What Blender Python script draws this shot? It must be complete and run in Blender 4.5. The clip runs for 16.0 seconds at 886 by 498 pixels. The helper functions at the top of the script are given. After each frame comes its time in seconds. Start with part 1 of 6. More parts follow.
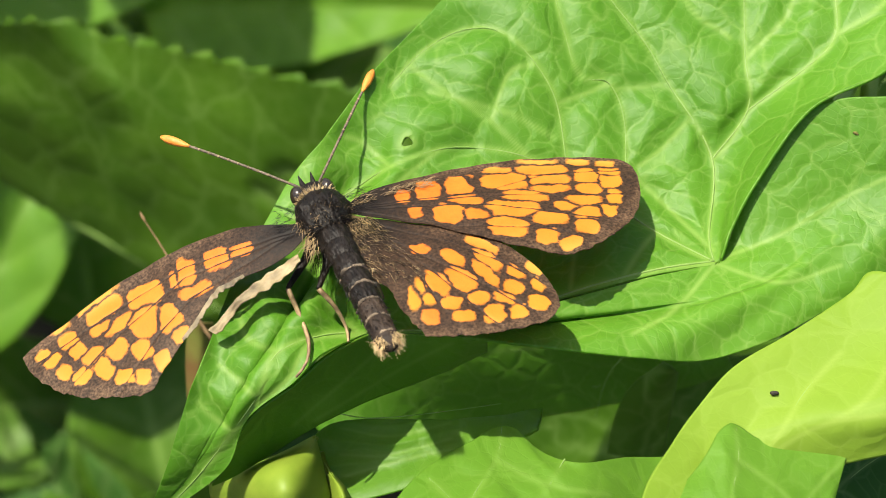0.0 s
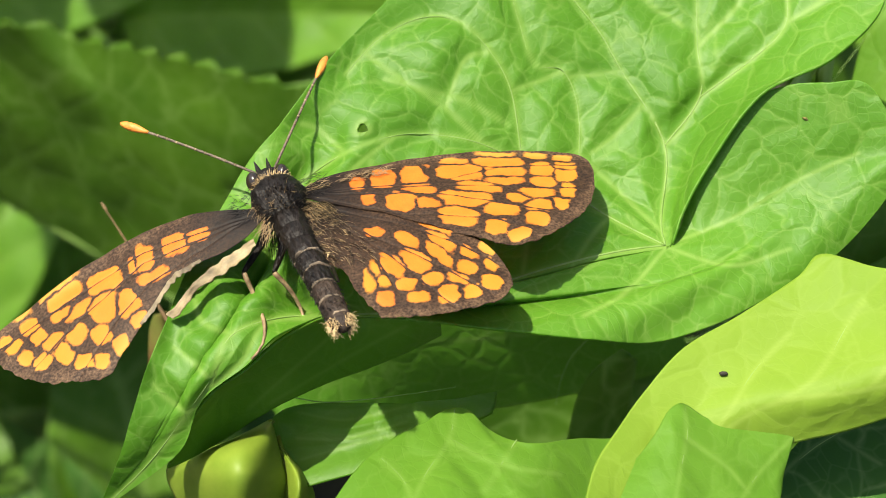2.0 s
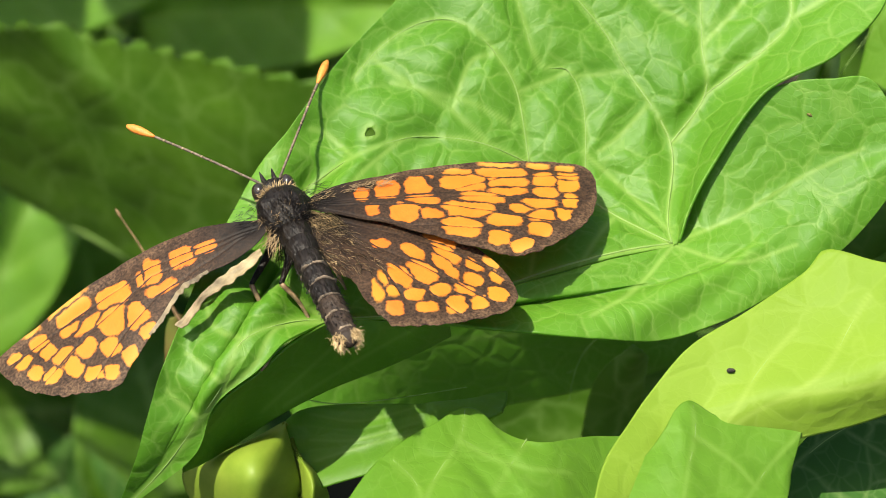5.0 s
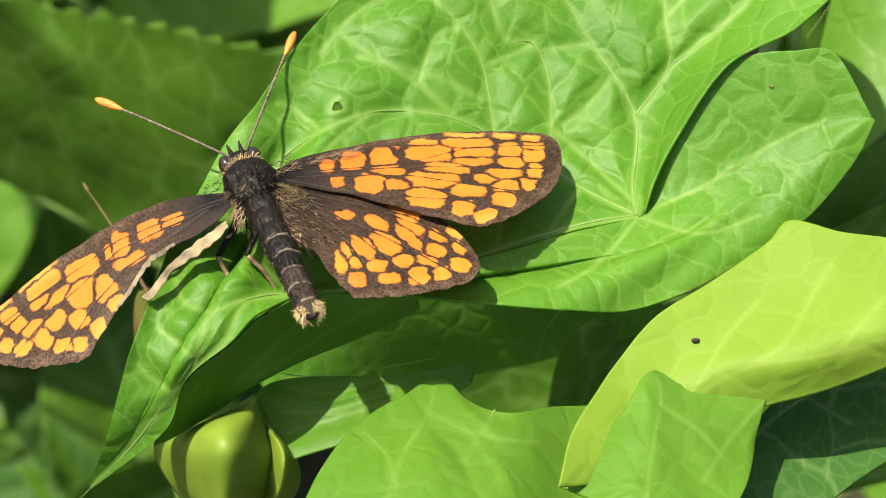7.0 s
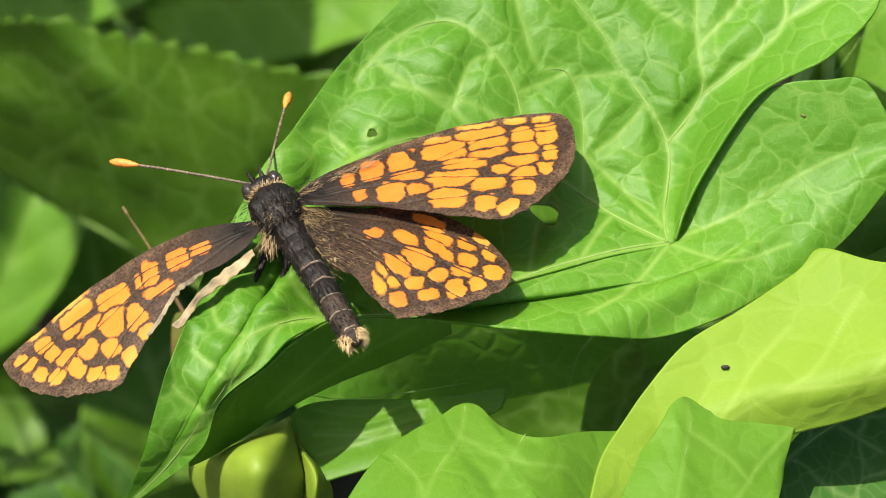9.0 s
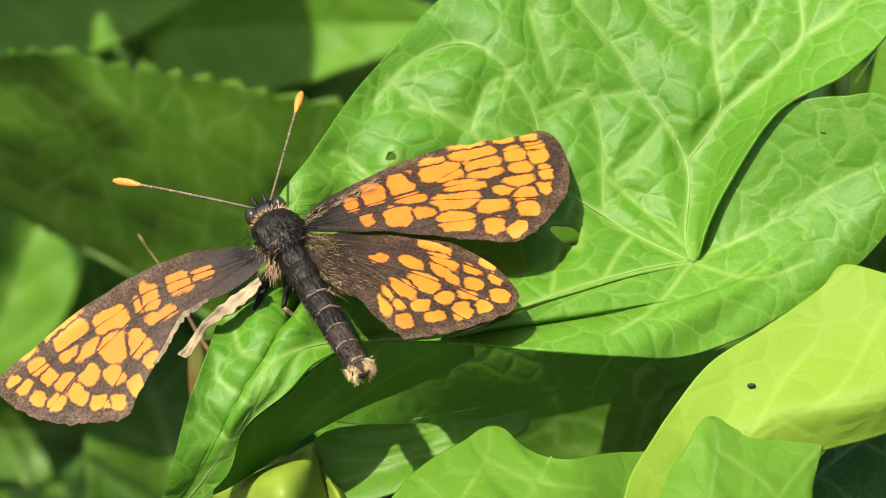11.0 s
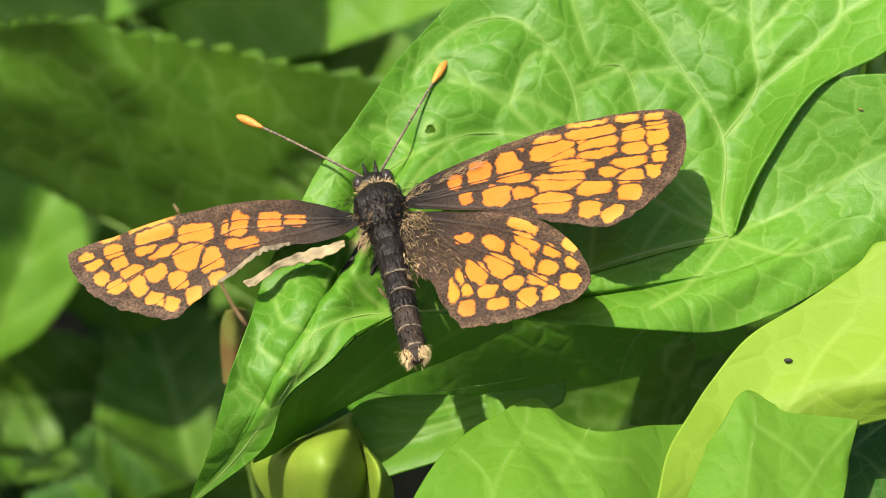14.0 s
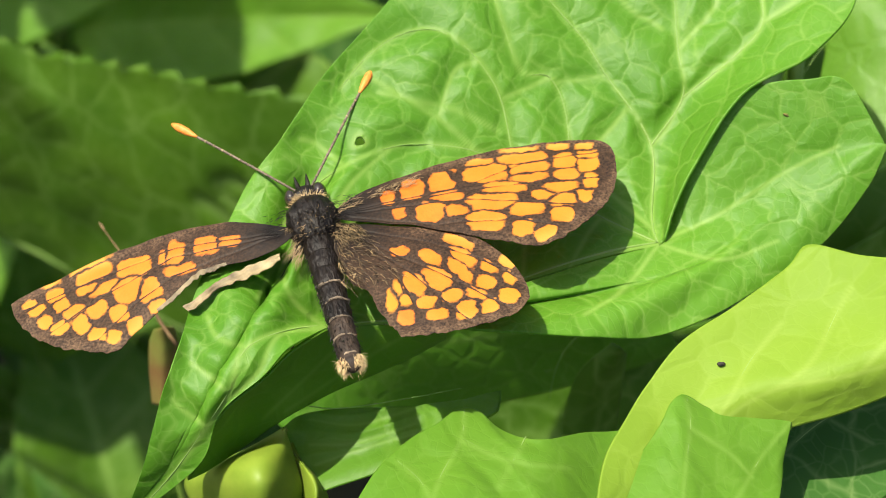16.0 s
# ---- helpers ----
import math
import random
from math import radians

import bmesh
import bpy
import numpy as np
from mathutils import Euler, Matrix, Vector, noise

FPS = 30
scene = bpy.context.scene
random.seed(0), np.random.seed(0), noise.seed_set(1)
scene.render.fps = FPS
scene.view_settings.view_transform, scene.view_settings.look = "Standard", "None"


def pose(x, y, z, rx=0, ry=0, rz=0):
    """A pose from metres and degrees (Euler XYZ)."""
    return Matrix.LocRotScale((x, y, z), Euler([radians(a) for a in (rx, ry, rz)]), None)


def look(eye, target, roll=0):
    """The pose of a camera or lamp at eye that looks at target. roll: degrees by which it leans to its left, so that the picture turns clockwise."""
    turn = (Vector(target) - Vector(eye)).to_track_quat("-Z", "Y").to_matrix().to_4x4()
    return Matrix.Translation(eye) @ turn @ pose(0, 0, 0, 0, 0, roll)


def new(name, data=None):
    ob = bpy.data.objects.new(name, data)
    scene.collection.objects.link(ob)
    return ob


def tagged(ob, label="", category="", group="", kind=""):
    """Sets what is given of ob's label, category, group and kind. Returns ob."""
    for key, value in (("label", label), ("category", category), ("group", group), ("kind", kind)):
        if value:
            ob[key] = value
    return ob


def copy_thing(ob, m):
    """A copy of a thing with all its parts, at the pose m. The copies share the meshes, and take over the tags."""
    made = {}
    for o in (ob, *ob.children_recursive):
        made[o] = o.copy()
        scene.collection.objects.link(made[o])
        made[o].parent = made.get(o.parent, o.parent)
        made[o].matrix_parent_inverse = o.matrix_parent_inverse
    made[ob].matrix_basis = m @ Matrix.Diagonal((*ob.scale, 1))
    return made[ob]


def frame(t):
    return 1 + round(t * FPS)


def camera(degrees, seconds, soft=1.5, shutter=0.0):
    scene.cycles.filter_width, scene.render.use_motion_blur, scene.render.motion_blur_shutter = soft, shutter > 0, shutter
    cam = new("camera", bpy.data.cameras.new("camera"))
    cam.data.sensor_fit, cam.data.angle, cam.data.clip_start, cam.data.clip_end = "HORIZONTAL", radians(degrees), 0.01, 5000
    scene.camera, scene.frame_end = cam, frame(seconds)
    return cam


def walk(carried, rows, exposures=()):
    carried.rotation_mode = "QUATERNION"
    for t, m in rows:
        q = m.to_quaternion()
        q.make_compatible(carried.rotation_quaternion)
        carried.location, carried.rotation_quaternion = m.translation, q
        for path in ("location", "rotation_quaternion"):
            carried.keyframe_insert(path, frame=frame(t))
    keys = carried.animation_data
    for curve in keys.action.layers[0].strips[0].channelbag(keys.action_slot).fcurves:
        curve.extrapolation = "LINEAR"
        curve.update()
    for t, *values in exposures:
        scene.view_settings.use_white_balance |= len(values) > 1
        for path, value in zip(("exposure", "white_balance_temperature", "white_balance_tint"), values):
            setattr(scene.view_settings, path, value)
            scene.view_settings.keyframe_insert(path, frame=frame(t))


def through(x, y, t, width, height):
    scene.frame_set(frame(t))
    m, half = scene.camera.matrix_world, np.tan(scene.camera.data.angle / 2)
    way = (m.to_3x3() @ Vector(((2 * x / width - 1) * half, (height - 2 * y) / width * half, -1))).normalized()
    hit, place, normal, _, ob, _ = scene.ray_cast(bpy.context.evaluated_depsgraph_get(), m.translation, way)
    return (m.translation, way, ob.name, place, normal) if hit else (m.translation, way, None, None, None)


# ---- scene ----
cam = camera(30.0, 16.0, soft=0.85)
walk(cam, [
    (0.0, pose(0.00000, -0.08485, 0.53485, 45.000, -0.000, 0.000)),
    (0.5, pose(0.00162, -0.08578, 0.53384, 45.869, -0.143, -0.295)),
    (1.0, pose(0.00194, -0.08748, 0.53362, 46.406, 0.772, 0.749)),
    (1.5, pose(0.00216, -0.08802, 0.53363, 46.205, 0.051, 0.154)),
    (2.0, pose(0.00238, -0.08718, 0.53428, 45.432, -0.213, -0.435)),
    (2.5, pose(0.00238, -0.08665, 0.53445, 45.948, -0.692, -0.965)),
    (3.0, pose(0.00205, -0.08725, 0.53402, 44.999, -0.088, -0.550)),
    (3.2, pose(0.00229, -0.08735, 0.53438, 44.987, 0.239, -0.413)),
    (5.3, pose(0.00421, -0.08723, 0.53655, 45.001, 1.167, -0.752)),
    (5.5, pose(0.00477, -0.08622, 0.53717, 44.512, 0.297, -1.855)),
    (6.0, pose(0.00345, -0.08690, 0.53673, 43.672, -0.461, -2.806)),
    (6.5, pose(0.00269, -0.08780, 0.53648, 44.139, 0.954, -1.110)),
    (7.0, pose(0.00331, -0.08763, 0.53708, 43.768, 0.492, -1.705)),
    (7.5, pose(0.00303, -0.08873, 0.53677, 44.619, 1.232, -0.360)),
    (8.0, pose(0.00384, -0.08868, 0.53766, 44.719, 1.572, -0.094)),
    (8.5, pose(0.00383, -0.08890, 0.53822, 46.286, 2.190, 0.686)),
    (9.0, pose(0.00398, -0.08838, 0.53821, 44.548, 1.239, -0.413)),
    (11.5, pose(0.00110, -0.08817, 0.53768, 45.525, 2.047, -1.053)),
    (12.0, pose(-0.00019, -0.08962, 0.53802, 45.217, 3.087, 0.041)),
    (12.5, pose(-0.00160, -0.09034, 0.53808, 44.695, 2.543, -0.485)),
    (13.0, pose(-0.00217, -0.08982, 0.53827, 44.034, 2.056, -0.652)),
    (13.5, pose(-0.00138, -0.08886, 0.53837, 44.101, 1.156, -1.191)),
    (14.0, pose(-0.00059, -0.08876, 0.53855, 44.458, 1.483, -0.664)),
    (14.5, pose(0.00006, -0.08875, 0.53849, 44.188, 1.001, -1.926)),
    (15.0, pose(-0.00016, -0.08897, 0.53830, 44.136, 0.360, -3.240)),
    (15.5, pose(-0.00129, -0.08912, 0.53807, 44.719, 0.527, -3.309)),
    (16.0, pose(-0.00184, -0.08913, 0.53783, 45.169, 0.200, -3.504)),
])
cam.data.dof.use_dof = True
cam.data.dof.focus_distance = 0.118
cam.data.dof.aperture_fstop = 62.0

# ---- world and sun ----
world = bpy.data.worlds.new("sky")
scene.world = world
world.use_nodes = True
wn = world.node_tree.nodes
sky = wn.new("ShaderNodeTexSky")
sky.sky_type = "NISHITA"
sky.sun_disc = False
sky.dust_density = 4.0
sky.ozone_density = 0.6
SUN = Vector((-0.329, -0.024, 0.944)).normalized()
sky.sun_elevation = math.asin(SUN.z)
sky.sun_rotation = math.atan2(SUN.x, SUN.y)
wn["Background"].inputs["Strength"].default_value = 0.10
world.node_tree.links.new(sky.outputs[0], wn["Background"].inputs["Color"])
sun = new("sun", bpy.data.lights.new("sun", "SUN"))
sun.data.energy = 4.6
sun.data.angle = radians(0.6)
sun.data.color = (1.0, 0.94, 0.77)
sun.matrix_world = look(SUN * 3, (0, 0, 0))
scene.view_settings.exposure = 1.12

# The working sheet: millimetres on a sheet tilted 45 degrees through the perch.
BOARD = pose(0, 0, 0.45, 45)
MM = 0.001


def place(p):
    return BOARD @ (Vector(p) * MM)


def pushed(p, dz):
    """A point of the sheet carried dz millimetres nearer, towards an eye 120 mm over the sheet."""
    x, y, z = p
    k = 1 - dz / (120 - z)
    return (x * k, y * k, z + dz)


def soft(v, scale=1.2):
    return scale * math.log1p(math.exp(v / scale))


def perch_slope(p):
    """The perch leaf slopes away uphill, rises to the fold and droops towards its pointed end."""
    x, y = p[:2]
    rise = 0.6 / (1 + math.exp(-(x - 0.5) / 1.8)) / (1 + math.exp((x - 16) / 2.0))
    return pushed(p, -0.4 * y + rise * min(soft(-y), 7.0) - 0.8 * soft(-7.5 - y))


def lobe_slope(p):
    """The lobe beyond the stalk lies flatter than the blade."""
    x, y, z = p
    w = 0.75 / (1 + math.exp(-(x - 27) / 2.2))
    return pushed(p, (1 - w) * (perch_slope(p)[2] - z) + w * (0.05 * y - 3.4))


def front_slope(p):
    """The leaves in front lie flatter and nearer."""
    return pushed(p, -0.42 * p[1])


def sloped(lines, slope):
    return [[slope(p) for p in line] for line in lines]


# ---- materials ----
def nodes_of(name):
    m = bpy.data.materials.new(name)
    m.use_nodes = True
    t = m.node_tree
    for n in list(t.nodes):
        t.nodes.remove(n)
    out = t.nodes.new("ShaderNodeOutputMaterial")

    def add(kind, **values):
        n = t.nodes.new("ShaderNode" + kind)
        for k, v in values.items():
            key = int(k[1:]) if k[0] == "i" and k[1:].isdigit() else k.replace("_", " ")
            n.inputs[key].default_value = v
        return n

    return m, t, out, add


def ramp(t, add, source, stops):
    r = add("ValToRGB")
    e = r.color_ramp.elements
    while len(e) < len(stops):
        e.new(0.5)
    for el, (p, c) in zip(e, stops):
        el.position = p
        el.color = (*c, 1) if len(c) == 3 else c
    t.links.new(source, r.inputs[0])
    return r


def mix_colour(t, add, factor, a, b, blend="MIX"):
    n = add("Mix")
    n.data_type = "RGBA"
    n.blend_type = blend
    for sock, v in ((n.inputs[0], factor), (n.inputs[6], a), (n.inputs[7], b)):
        if isinstance(v, (int, float)):
            sock.default_value = v
        elif isinstance(v, tuple):
            sock.default_value = (*v, 1)
        else:
            t.links.new(v, sock)
    return n.outputs[2]


def maths(t, add, op, a, b=None, clamp=False):
    n = add("Math")
    n.operation = op
    n.use_clamp = clamp
    for i, v in enumerate((a, b)):
        if v is None:
            continue
        if isinstance(v, (int, float)):
            n.inputs[i].default_value = v
        else:
            t.links.new(v, n.inputs[i])
    return n.outputs[0]


def leaf_material(name, dark, light, vein, through, cell=300.0, net=0.26, relief=0.6, rough=0.58, lets=0.35, gloss=0.22):
    """Living leaf: mottled lamina, a net of fine veins, waxy gloss, light let through."""
    m, t, out, add = nodes_of(name)
    tex = add("TexCoord")
    warp = add("TexNoise", Scale=150.0, Detail=3.0)
    t.links.new(tex.outputs["Object"], warp.inputs["Vector"])
    shift = add("VectorMath")
    shift.operation = "MULTIPLY_ADD"
    shift.inputs[1].default_value = (0.0042, 0.0042, 0.0042)
    t.links.new(warp.outputs["Color"], shift.inputs[0])
    t.links.new(tex.outputs["Object"], shift.inputs[2])
    vor = add("TexVoronoi", Scale=cell)
    vor.feature = "DISTANCE_TO_EDGE"
    t.links.new(shift.outputs[0], vor.inputs["Vector"])
    fine = add("TexVoronoi", Scale=cell * 3.3)
    fine.feature = "DISTANCE_TO_EDGE"
    t.links.new(shift.outputs[0], fine.inputs["Vector"])
    line = ramp(t, add, vor.outputs["Distance"], [(0.0, (1, 1, 1)), (0.05, (0, 0, 0))])
    thin = ramp(t, add, fine.outputs["Distance"], [(0.0, (1, 1, 1)), (0.09, (0, 0, 0))])
    grain = add("TexNoise", Scale=900.0, Detail=4.0)
    t.links.new(tex.outputs["Object"], grain.inputs["Vector"])
    patch = add("TexNoise", Scale=70.0, Detail=3.0)
    t.links.new(tex.outputs["Object"], patch.inputs["Vector"])
    base = mix_colour(t, add, ramp(t, add, patch.outputs[0], [(0.3, (0, 0, 0)), (0.7, (1, 1, 1))]).outputs[0], dark, light)
    base = mix_colour(t, add, maths(t, add, "MULTIPLY", grain.outputs[0], 0.35), base, light)
    attr = add("Attribute")
    attr.attribute_name = "vein"
    lines = maths(t, add, "ADD", maths(t, add, "MULTIPLY", line.outputs[0], net), maths(t, add, "MULTIPLY", thin.outputs[0], net * 0.5), True)
    both = maths(t, add, "MAXIMUM", lines, attr.outputs["Fac"])
    broken = maths(t, add, "MULTIPLY", both, maths(t, add, "ADD", maths(t, add, "MULTIPLY", patch.outputs[0], 0.8), 0.5), True)
    colour = mix_colour(t, add, broken, base, vein)
    # puckered tissue between the veins
    swell = ramp(t, add, vor.outputs["Distance"], [(0.0, (0, 0, 0)), (0.22, (1, 1, 1))])
    swell.color_ramp.interpolation = "EASE"
    height = maths(t, add, "MULTIPLY", swell.outputs[0], 0.15)
    height = maths(t, add, "ADD", height, maths(t, add, "MULTIPLY", warp.outputs[0], 0.22))
    height = maths(t, add, "ADD", height, maths(t, add, "MULTIPLY", grain.outputs[0], 0.14))
    height = maths(t, add, "SUBTRACT", height, maths(t, add, "MULTIPLY", thin.outputs[0], 0.015))
    bump = add("Bump", Strength=relief, Distance=0.0012)
    t.links.new(height, bump.inputs["Height"])
    bsdf = add("BsdfPrincipled", Roughness=rough)
    bsdf.inputs["Specular IOR Level"].default_value = gloss
    t.links.new(colour, bsdf.inputs["Base Color"])
    t.links.new(bump.outputs[0], bsdf.inputs["Normal"])
    tr = add("BsdfTranslucent")
    t.links.new(mix_colour(t, add, 0.45, through, colour), tr.inputs["Color"])
    t.links.new(bump.outputs[0], tr.inputs["Normal"])
    mixer = add("MixShader", Fac=lets)
    t.links.new(bsdf.outputs[0], mixer.inputs[1])
    t.links.new(tr.outputs[0], mixer.inputs[2])
    t.links.new(mixer.outputs[0], out.inputs[0])
    return m


def plain_material(name, a, b, scale=400.0, rough=0.6, relief=0.3, lets=0.0, spec=0.4, stretch=(1, 1, 1)):
    m, t, out, add = nodes_of(name)
    tex = add("TexCoord")
    mp = add("Mapping")
    mp.inputs["Scale"].default_value = stretch
    t.links.new(tex.outputs["Object"], mp.inputs["Vector"])
    n = add("TexNoise", Scale=scale, Detail=5.0)
    t.links.new(mp.outputs[0], n.inputs["Vector"])
    n2 = add("TexNoise", Scale=scale * 0.12, Detail=2.0)
    t.links.new(mp.outputs[0], n2.inputs["Vector"])
    f = maths(t, add, "MULTIPLY", maths(t, add, "ADD", n.outputs[0], n2.outputs[0]), 0.5)
    r = ramp(t, add, f, [(0.36, a), (0.64, b)])
    bump = add("Bump", Strength=relief, Distance=0.0004)
    t.links.new(n.outputs[0], bump.inputs["Height"])
    bsdf = add("BsdfPrincipled", Roughness=rough)
    bsdf.inputs["Specular IOR Level"].default_value = spec
    t.links.new(r.outputs[0], bsdf.inputs["Base Color"])
    t.links.new(bump.outputs[0], bsdf.inputs["Normal"])
    if lets:
        tr = add("BsdfTranslucent")
        t.links.new(r.outputs[0], tr.inputs["Color"])
        mixer = add("MixShader", Fac=lets)
        t.links.new(bsdf.outputs[0], mixer.inputs[1])
        t.links.new(tr.outputs[0], mixer.inputs[2])
        t.links.new(mixer.outputs[0], out.inputs[0])
    else:
        t.links.new(bsdf.outputs[0], out.inputs[0])
    return m


def wing_material(name, pale):
    """Scaled wing: dark brown ground, orange cells, rubbed greyish margin."""
    m, t, out, add = nodes_of(name)
    tex = add("TexCoord")
    scales = add("TexNoise", Scale=5200.0, Detail=3.0)
    t.links.new(tex.outputs["Object"], scales.inputs["Vector"])
    rub = add("TexNoise", Scale=650.0, Detail=5.0, Roughness=0.7)
    t.links.new(tex.outputs["Object"], rub.inputs["Vector"])
    cells = add("Attribute")
    cells.attribute_name = "cell"
    worn = add("Attribute")
    worn.attribute_name = "worn"
    hue = add("Attribute")
    hue.attribute_name = "hue"
    root = add("Attribute")
    root.attribute_name = "root"
    brown = ramp(t, add, scales.outputs[0], [(0.3, (0.010, 0.0045, 0.002)), (0.7, (0.062, 0.030, 0.013))])
    grey = ramp(t, add, scales.outputs[0], [(0.3, (0.046, 0.024, 0.012)), (0.7, (0.190, 0.112, 0.062))])
    ground = mix_colour(t, add, maths(t, add, "MULTIPLY", worn.outputs["Fac"], ramp(t, add, rub.outputs[0], [(0.36, (0.1, 0.1, 0.1)), (0.62, (1, 1, 1))]).outputs[0], True), brown.outputs[0], grey.outputs[0])
    ground = mix_colour(t, add, root.outputs["Fac"], (0.006, 0.004, 0.003), ground)
    orange = mix_colour(t, add, hue.outputs["Fac"], (0.66, 0.125, 0.006), pale)
    orange = mix_colour(t, add, maths(t, add, "MULTIPLY", scales.outputs[0], 0.35), orange, (0.63, 0.165, 0.007))
    orange = mix_colour(t, add, ramp(t, add, rub.outputs[0], [(0.4, (0, 0, 0)), (0.75, (0.6, 0.6, 0.6))]).outputs[0], orange, (0.68, 0.245, 0.022))
    orange = mix_colour(t, add, maths(t, add, "MULTIPLY", worn.outputs["Fac"], 0.55), orange, (0.72, 0.36, 0.070))
    edge = maths(t, add, "ADD", cells.outputs["Fac"], maths(t, add, "MULTIPLY", maths(t, add, "SUBTRACT", rub.outputs[0], 0.5), 0.9))
    mask = ramp(t, add, edge, [(0.34, (0, 0, 0)), (0.58, (1, 1, 1))])
    colour = mix_colour(t, add, mask.outputs[0], ground, orange)
    bump = add("Bump", Strength=0.35, Distance=0.0001)
    t.links.new(scales.outputs[0], bump.inputs["Height"])
    bsdf = add("BsdfPrincipled", Roughness=0.62)
    bsdf.inputs["Specular IOR Level"].default_value = 0.3
    bsdf.inputs["Sheen Weight"].default_value = 0.04
    t.links.new(colour, bsdf.inputs["Base Color"])
    t.links.new(bump.outputs[0], bsdf.inputs["Normal"])
    tr = add("BsdfTranslucent")
    t.links.new(colour, tr.inputs["Color"])
    mixer = add("MixShader", Fac=0.36)
    t.links.new(bsdf.outputs[0], mixer.inputs[1])
    t.links.new(tr.outputs[0], mixer.inputs[2])
    t.links.new(mixer.outputs[0], out.inputs[0])
    return m


LEAF = leaf_material("bindweed_leaf", (0.060, 0.186, 0.0080), (0.106, 0.262, 0.0180), (0.235, 0.375, 0.0740), (0.250, 0.500, 0.0080), cell=330.0, net=0.36, relief=0.42, rough=0.5, gloss=0.3, lets=0.42)
LEAF_YOUNG = leaf_material("young_bindweed_leaf", (0.148, 0.262, 0.0170), (0.200, 0.318, 0.0300), (0.262, 0.372, 0.0600), (0.258, 0.400, 0.0120), net=0.24, relief=0.3, lets=0.38)
LEAF_FRONT = leaf_material("smooth_bindweed_leaf", (0.083, 0.210, 0.0120), (0.125, 0.272, 0.0220), (0.190, 0.335, 0.0500), (0.290, 0.560, 0.0090), net=0.26, relief=0.3, rough=0.48, gloss=0.3, lets=0.48)
# Two darker greens; on the low growth they also stand in for shade.
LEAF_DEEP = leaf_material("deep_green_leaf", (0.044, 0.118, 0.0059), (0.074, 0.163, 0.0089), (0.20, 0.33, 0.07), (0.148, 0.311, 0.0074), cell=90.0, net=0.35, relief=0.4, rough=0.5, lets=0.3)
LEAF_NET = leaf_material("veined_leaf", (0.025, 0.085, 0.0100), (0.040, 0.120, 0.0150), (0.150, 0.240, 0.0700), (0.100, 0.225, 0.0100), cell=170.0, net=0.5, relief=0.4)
VEIN = plain_material("leaf_vein", (0.185, 0.326, 0.0592), (0.266, 0.400, 0.1036), 900, 0.5, 0.2, 0.35)
STEM = plain_material("green_stem", (0.118, 0.222, 0.0222), (0.207, 0.311, 0.0518), 700, 0.5, 0.2, 0.15)
STALK = plain_material("dry_stalk", (0.09, 0.05, 0.02), (0.22, 0.14, 0.06), 900, 0.7)
BUD = plain_material("bud_green", (0.165, 0.265, 0.0200), (0.280, 0.375, 0.0450), 500, 0.5, 0.15, 0.42, stretch=(1, 1, 0.25))
SOIL = plain_material("dark_soil", (0.012, 0.012, 0.004), (0.030, 0.028, 0.010), 60, 0.9, 1.0)
WING = wing_material("fritillary_wing", (0.66, 0.238, 0.010))
FUR = plain_material("black_fur", (0.002, 0.0013, 0.0008), (0.010, 0.0062, 0.004), 2500, 0.5, 0.8, spec=0.22, stretch=(1, 0.3, 1))
RING = plain_material("grey_fringe", (0.035, 0.026, 0.018), (0.24, 0.18, 0.12), 2200, 0.7)
HIND_FUR = plain_material("grey_brown_fur", (0.008, 0.005, 0.004), (0.048, 0.032, 0.022), 2500, 0.6, 0.6, spec=0.2, stretch=(1, 0.3, 1))
TAN = plain_material("tan_hair", (0.26, 0.17, 0.07), (0.62, 0.46, 0.24), 2500, 0.7, 0.6)
PALE = plain_material("pale_wing_underside", (0.06, 0.04, 0.02), (0.36, 0.28, 0.15), 900, 0.6, 0.3, 0.2)
EYE = plain_material("dark_eye", (0.008, 0.006, 0.004), (0.03, 0.02, 0.012), 4000, 0.18, 0.05, spec=0.6)
CLUB = plain_material("orange_club", (0.45, 0.12, 0.012), (0.68, 0.26, 0.04), 2500, 0.55)
SHAFT = plain_material("ringed_antenna", (0.03, 0.02, 0.012), (0.16, 0.12, 0.08), 3500, 0.6)
LIMB = plain_material("brown_limb", (0.10, 0.06, 0.03), (0.34, 0.24, 0.12), 1800, 0.55)
SPECK = plain_material("dark_speck", (0.01, 0.01, 0.008), (0.04, 0.03, 0.02), 3000, 0.8)
SCAR = plain_material("pale_scar", (0.34, 0.46, 0.12), (0.50, 0.58, 0.22), 2500, 0.7, lets=0.3)


# ---- geometry helpers ----
def spline(points, n):
    """n points evenly spread along a smooth curve through the given ones."""
    p = np.array(points, float)
    if len(p) == 2:
        return p[0] + np.linspace(0, 1, n)[:, None] * (p[1] - p[0])
    q = np.vstack([2 * p[0] - p[1], p, 2 * p[-1] - p[-2]])
    fine = []
    for i in range(1, len(q) - 2):
        u = np.linspace(0, 1, 24, endpoint=False)[:, None]
        a, b, c, d = q[i - 1], q[i], q[i + 1], q[i + 2]
        fine.append(0.5 * (2 * b + (c - a) * u + (2 * a - 5 * b + 4 * c - d) * u**2 + (3 * b - a - 3 * c + d) * u**3))
    fine = np.vstack(fine + [p[-1:]])
    run = np.r_[0, np.cumsum(np.linalg.norm(np.diff(fine, axis=0), axis=1))]
    want = np.linspace(0, run[-1], n)
    return np.stack([np.interp(want, run, fine[:, k]) for k in range(p.shape[1])], 1)


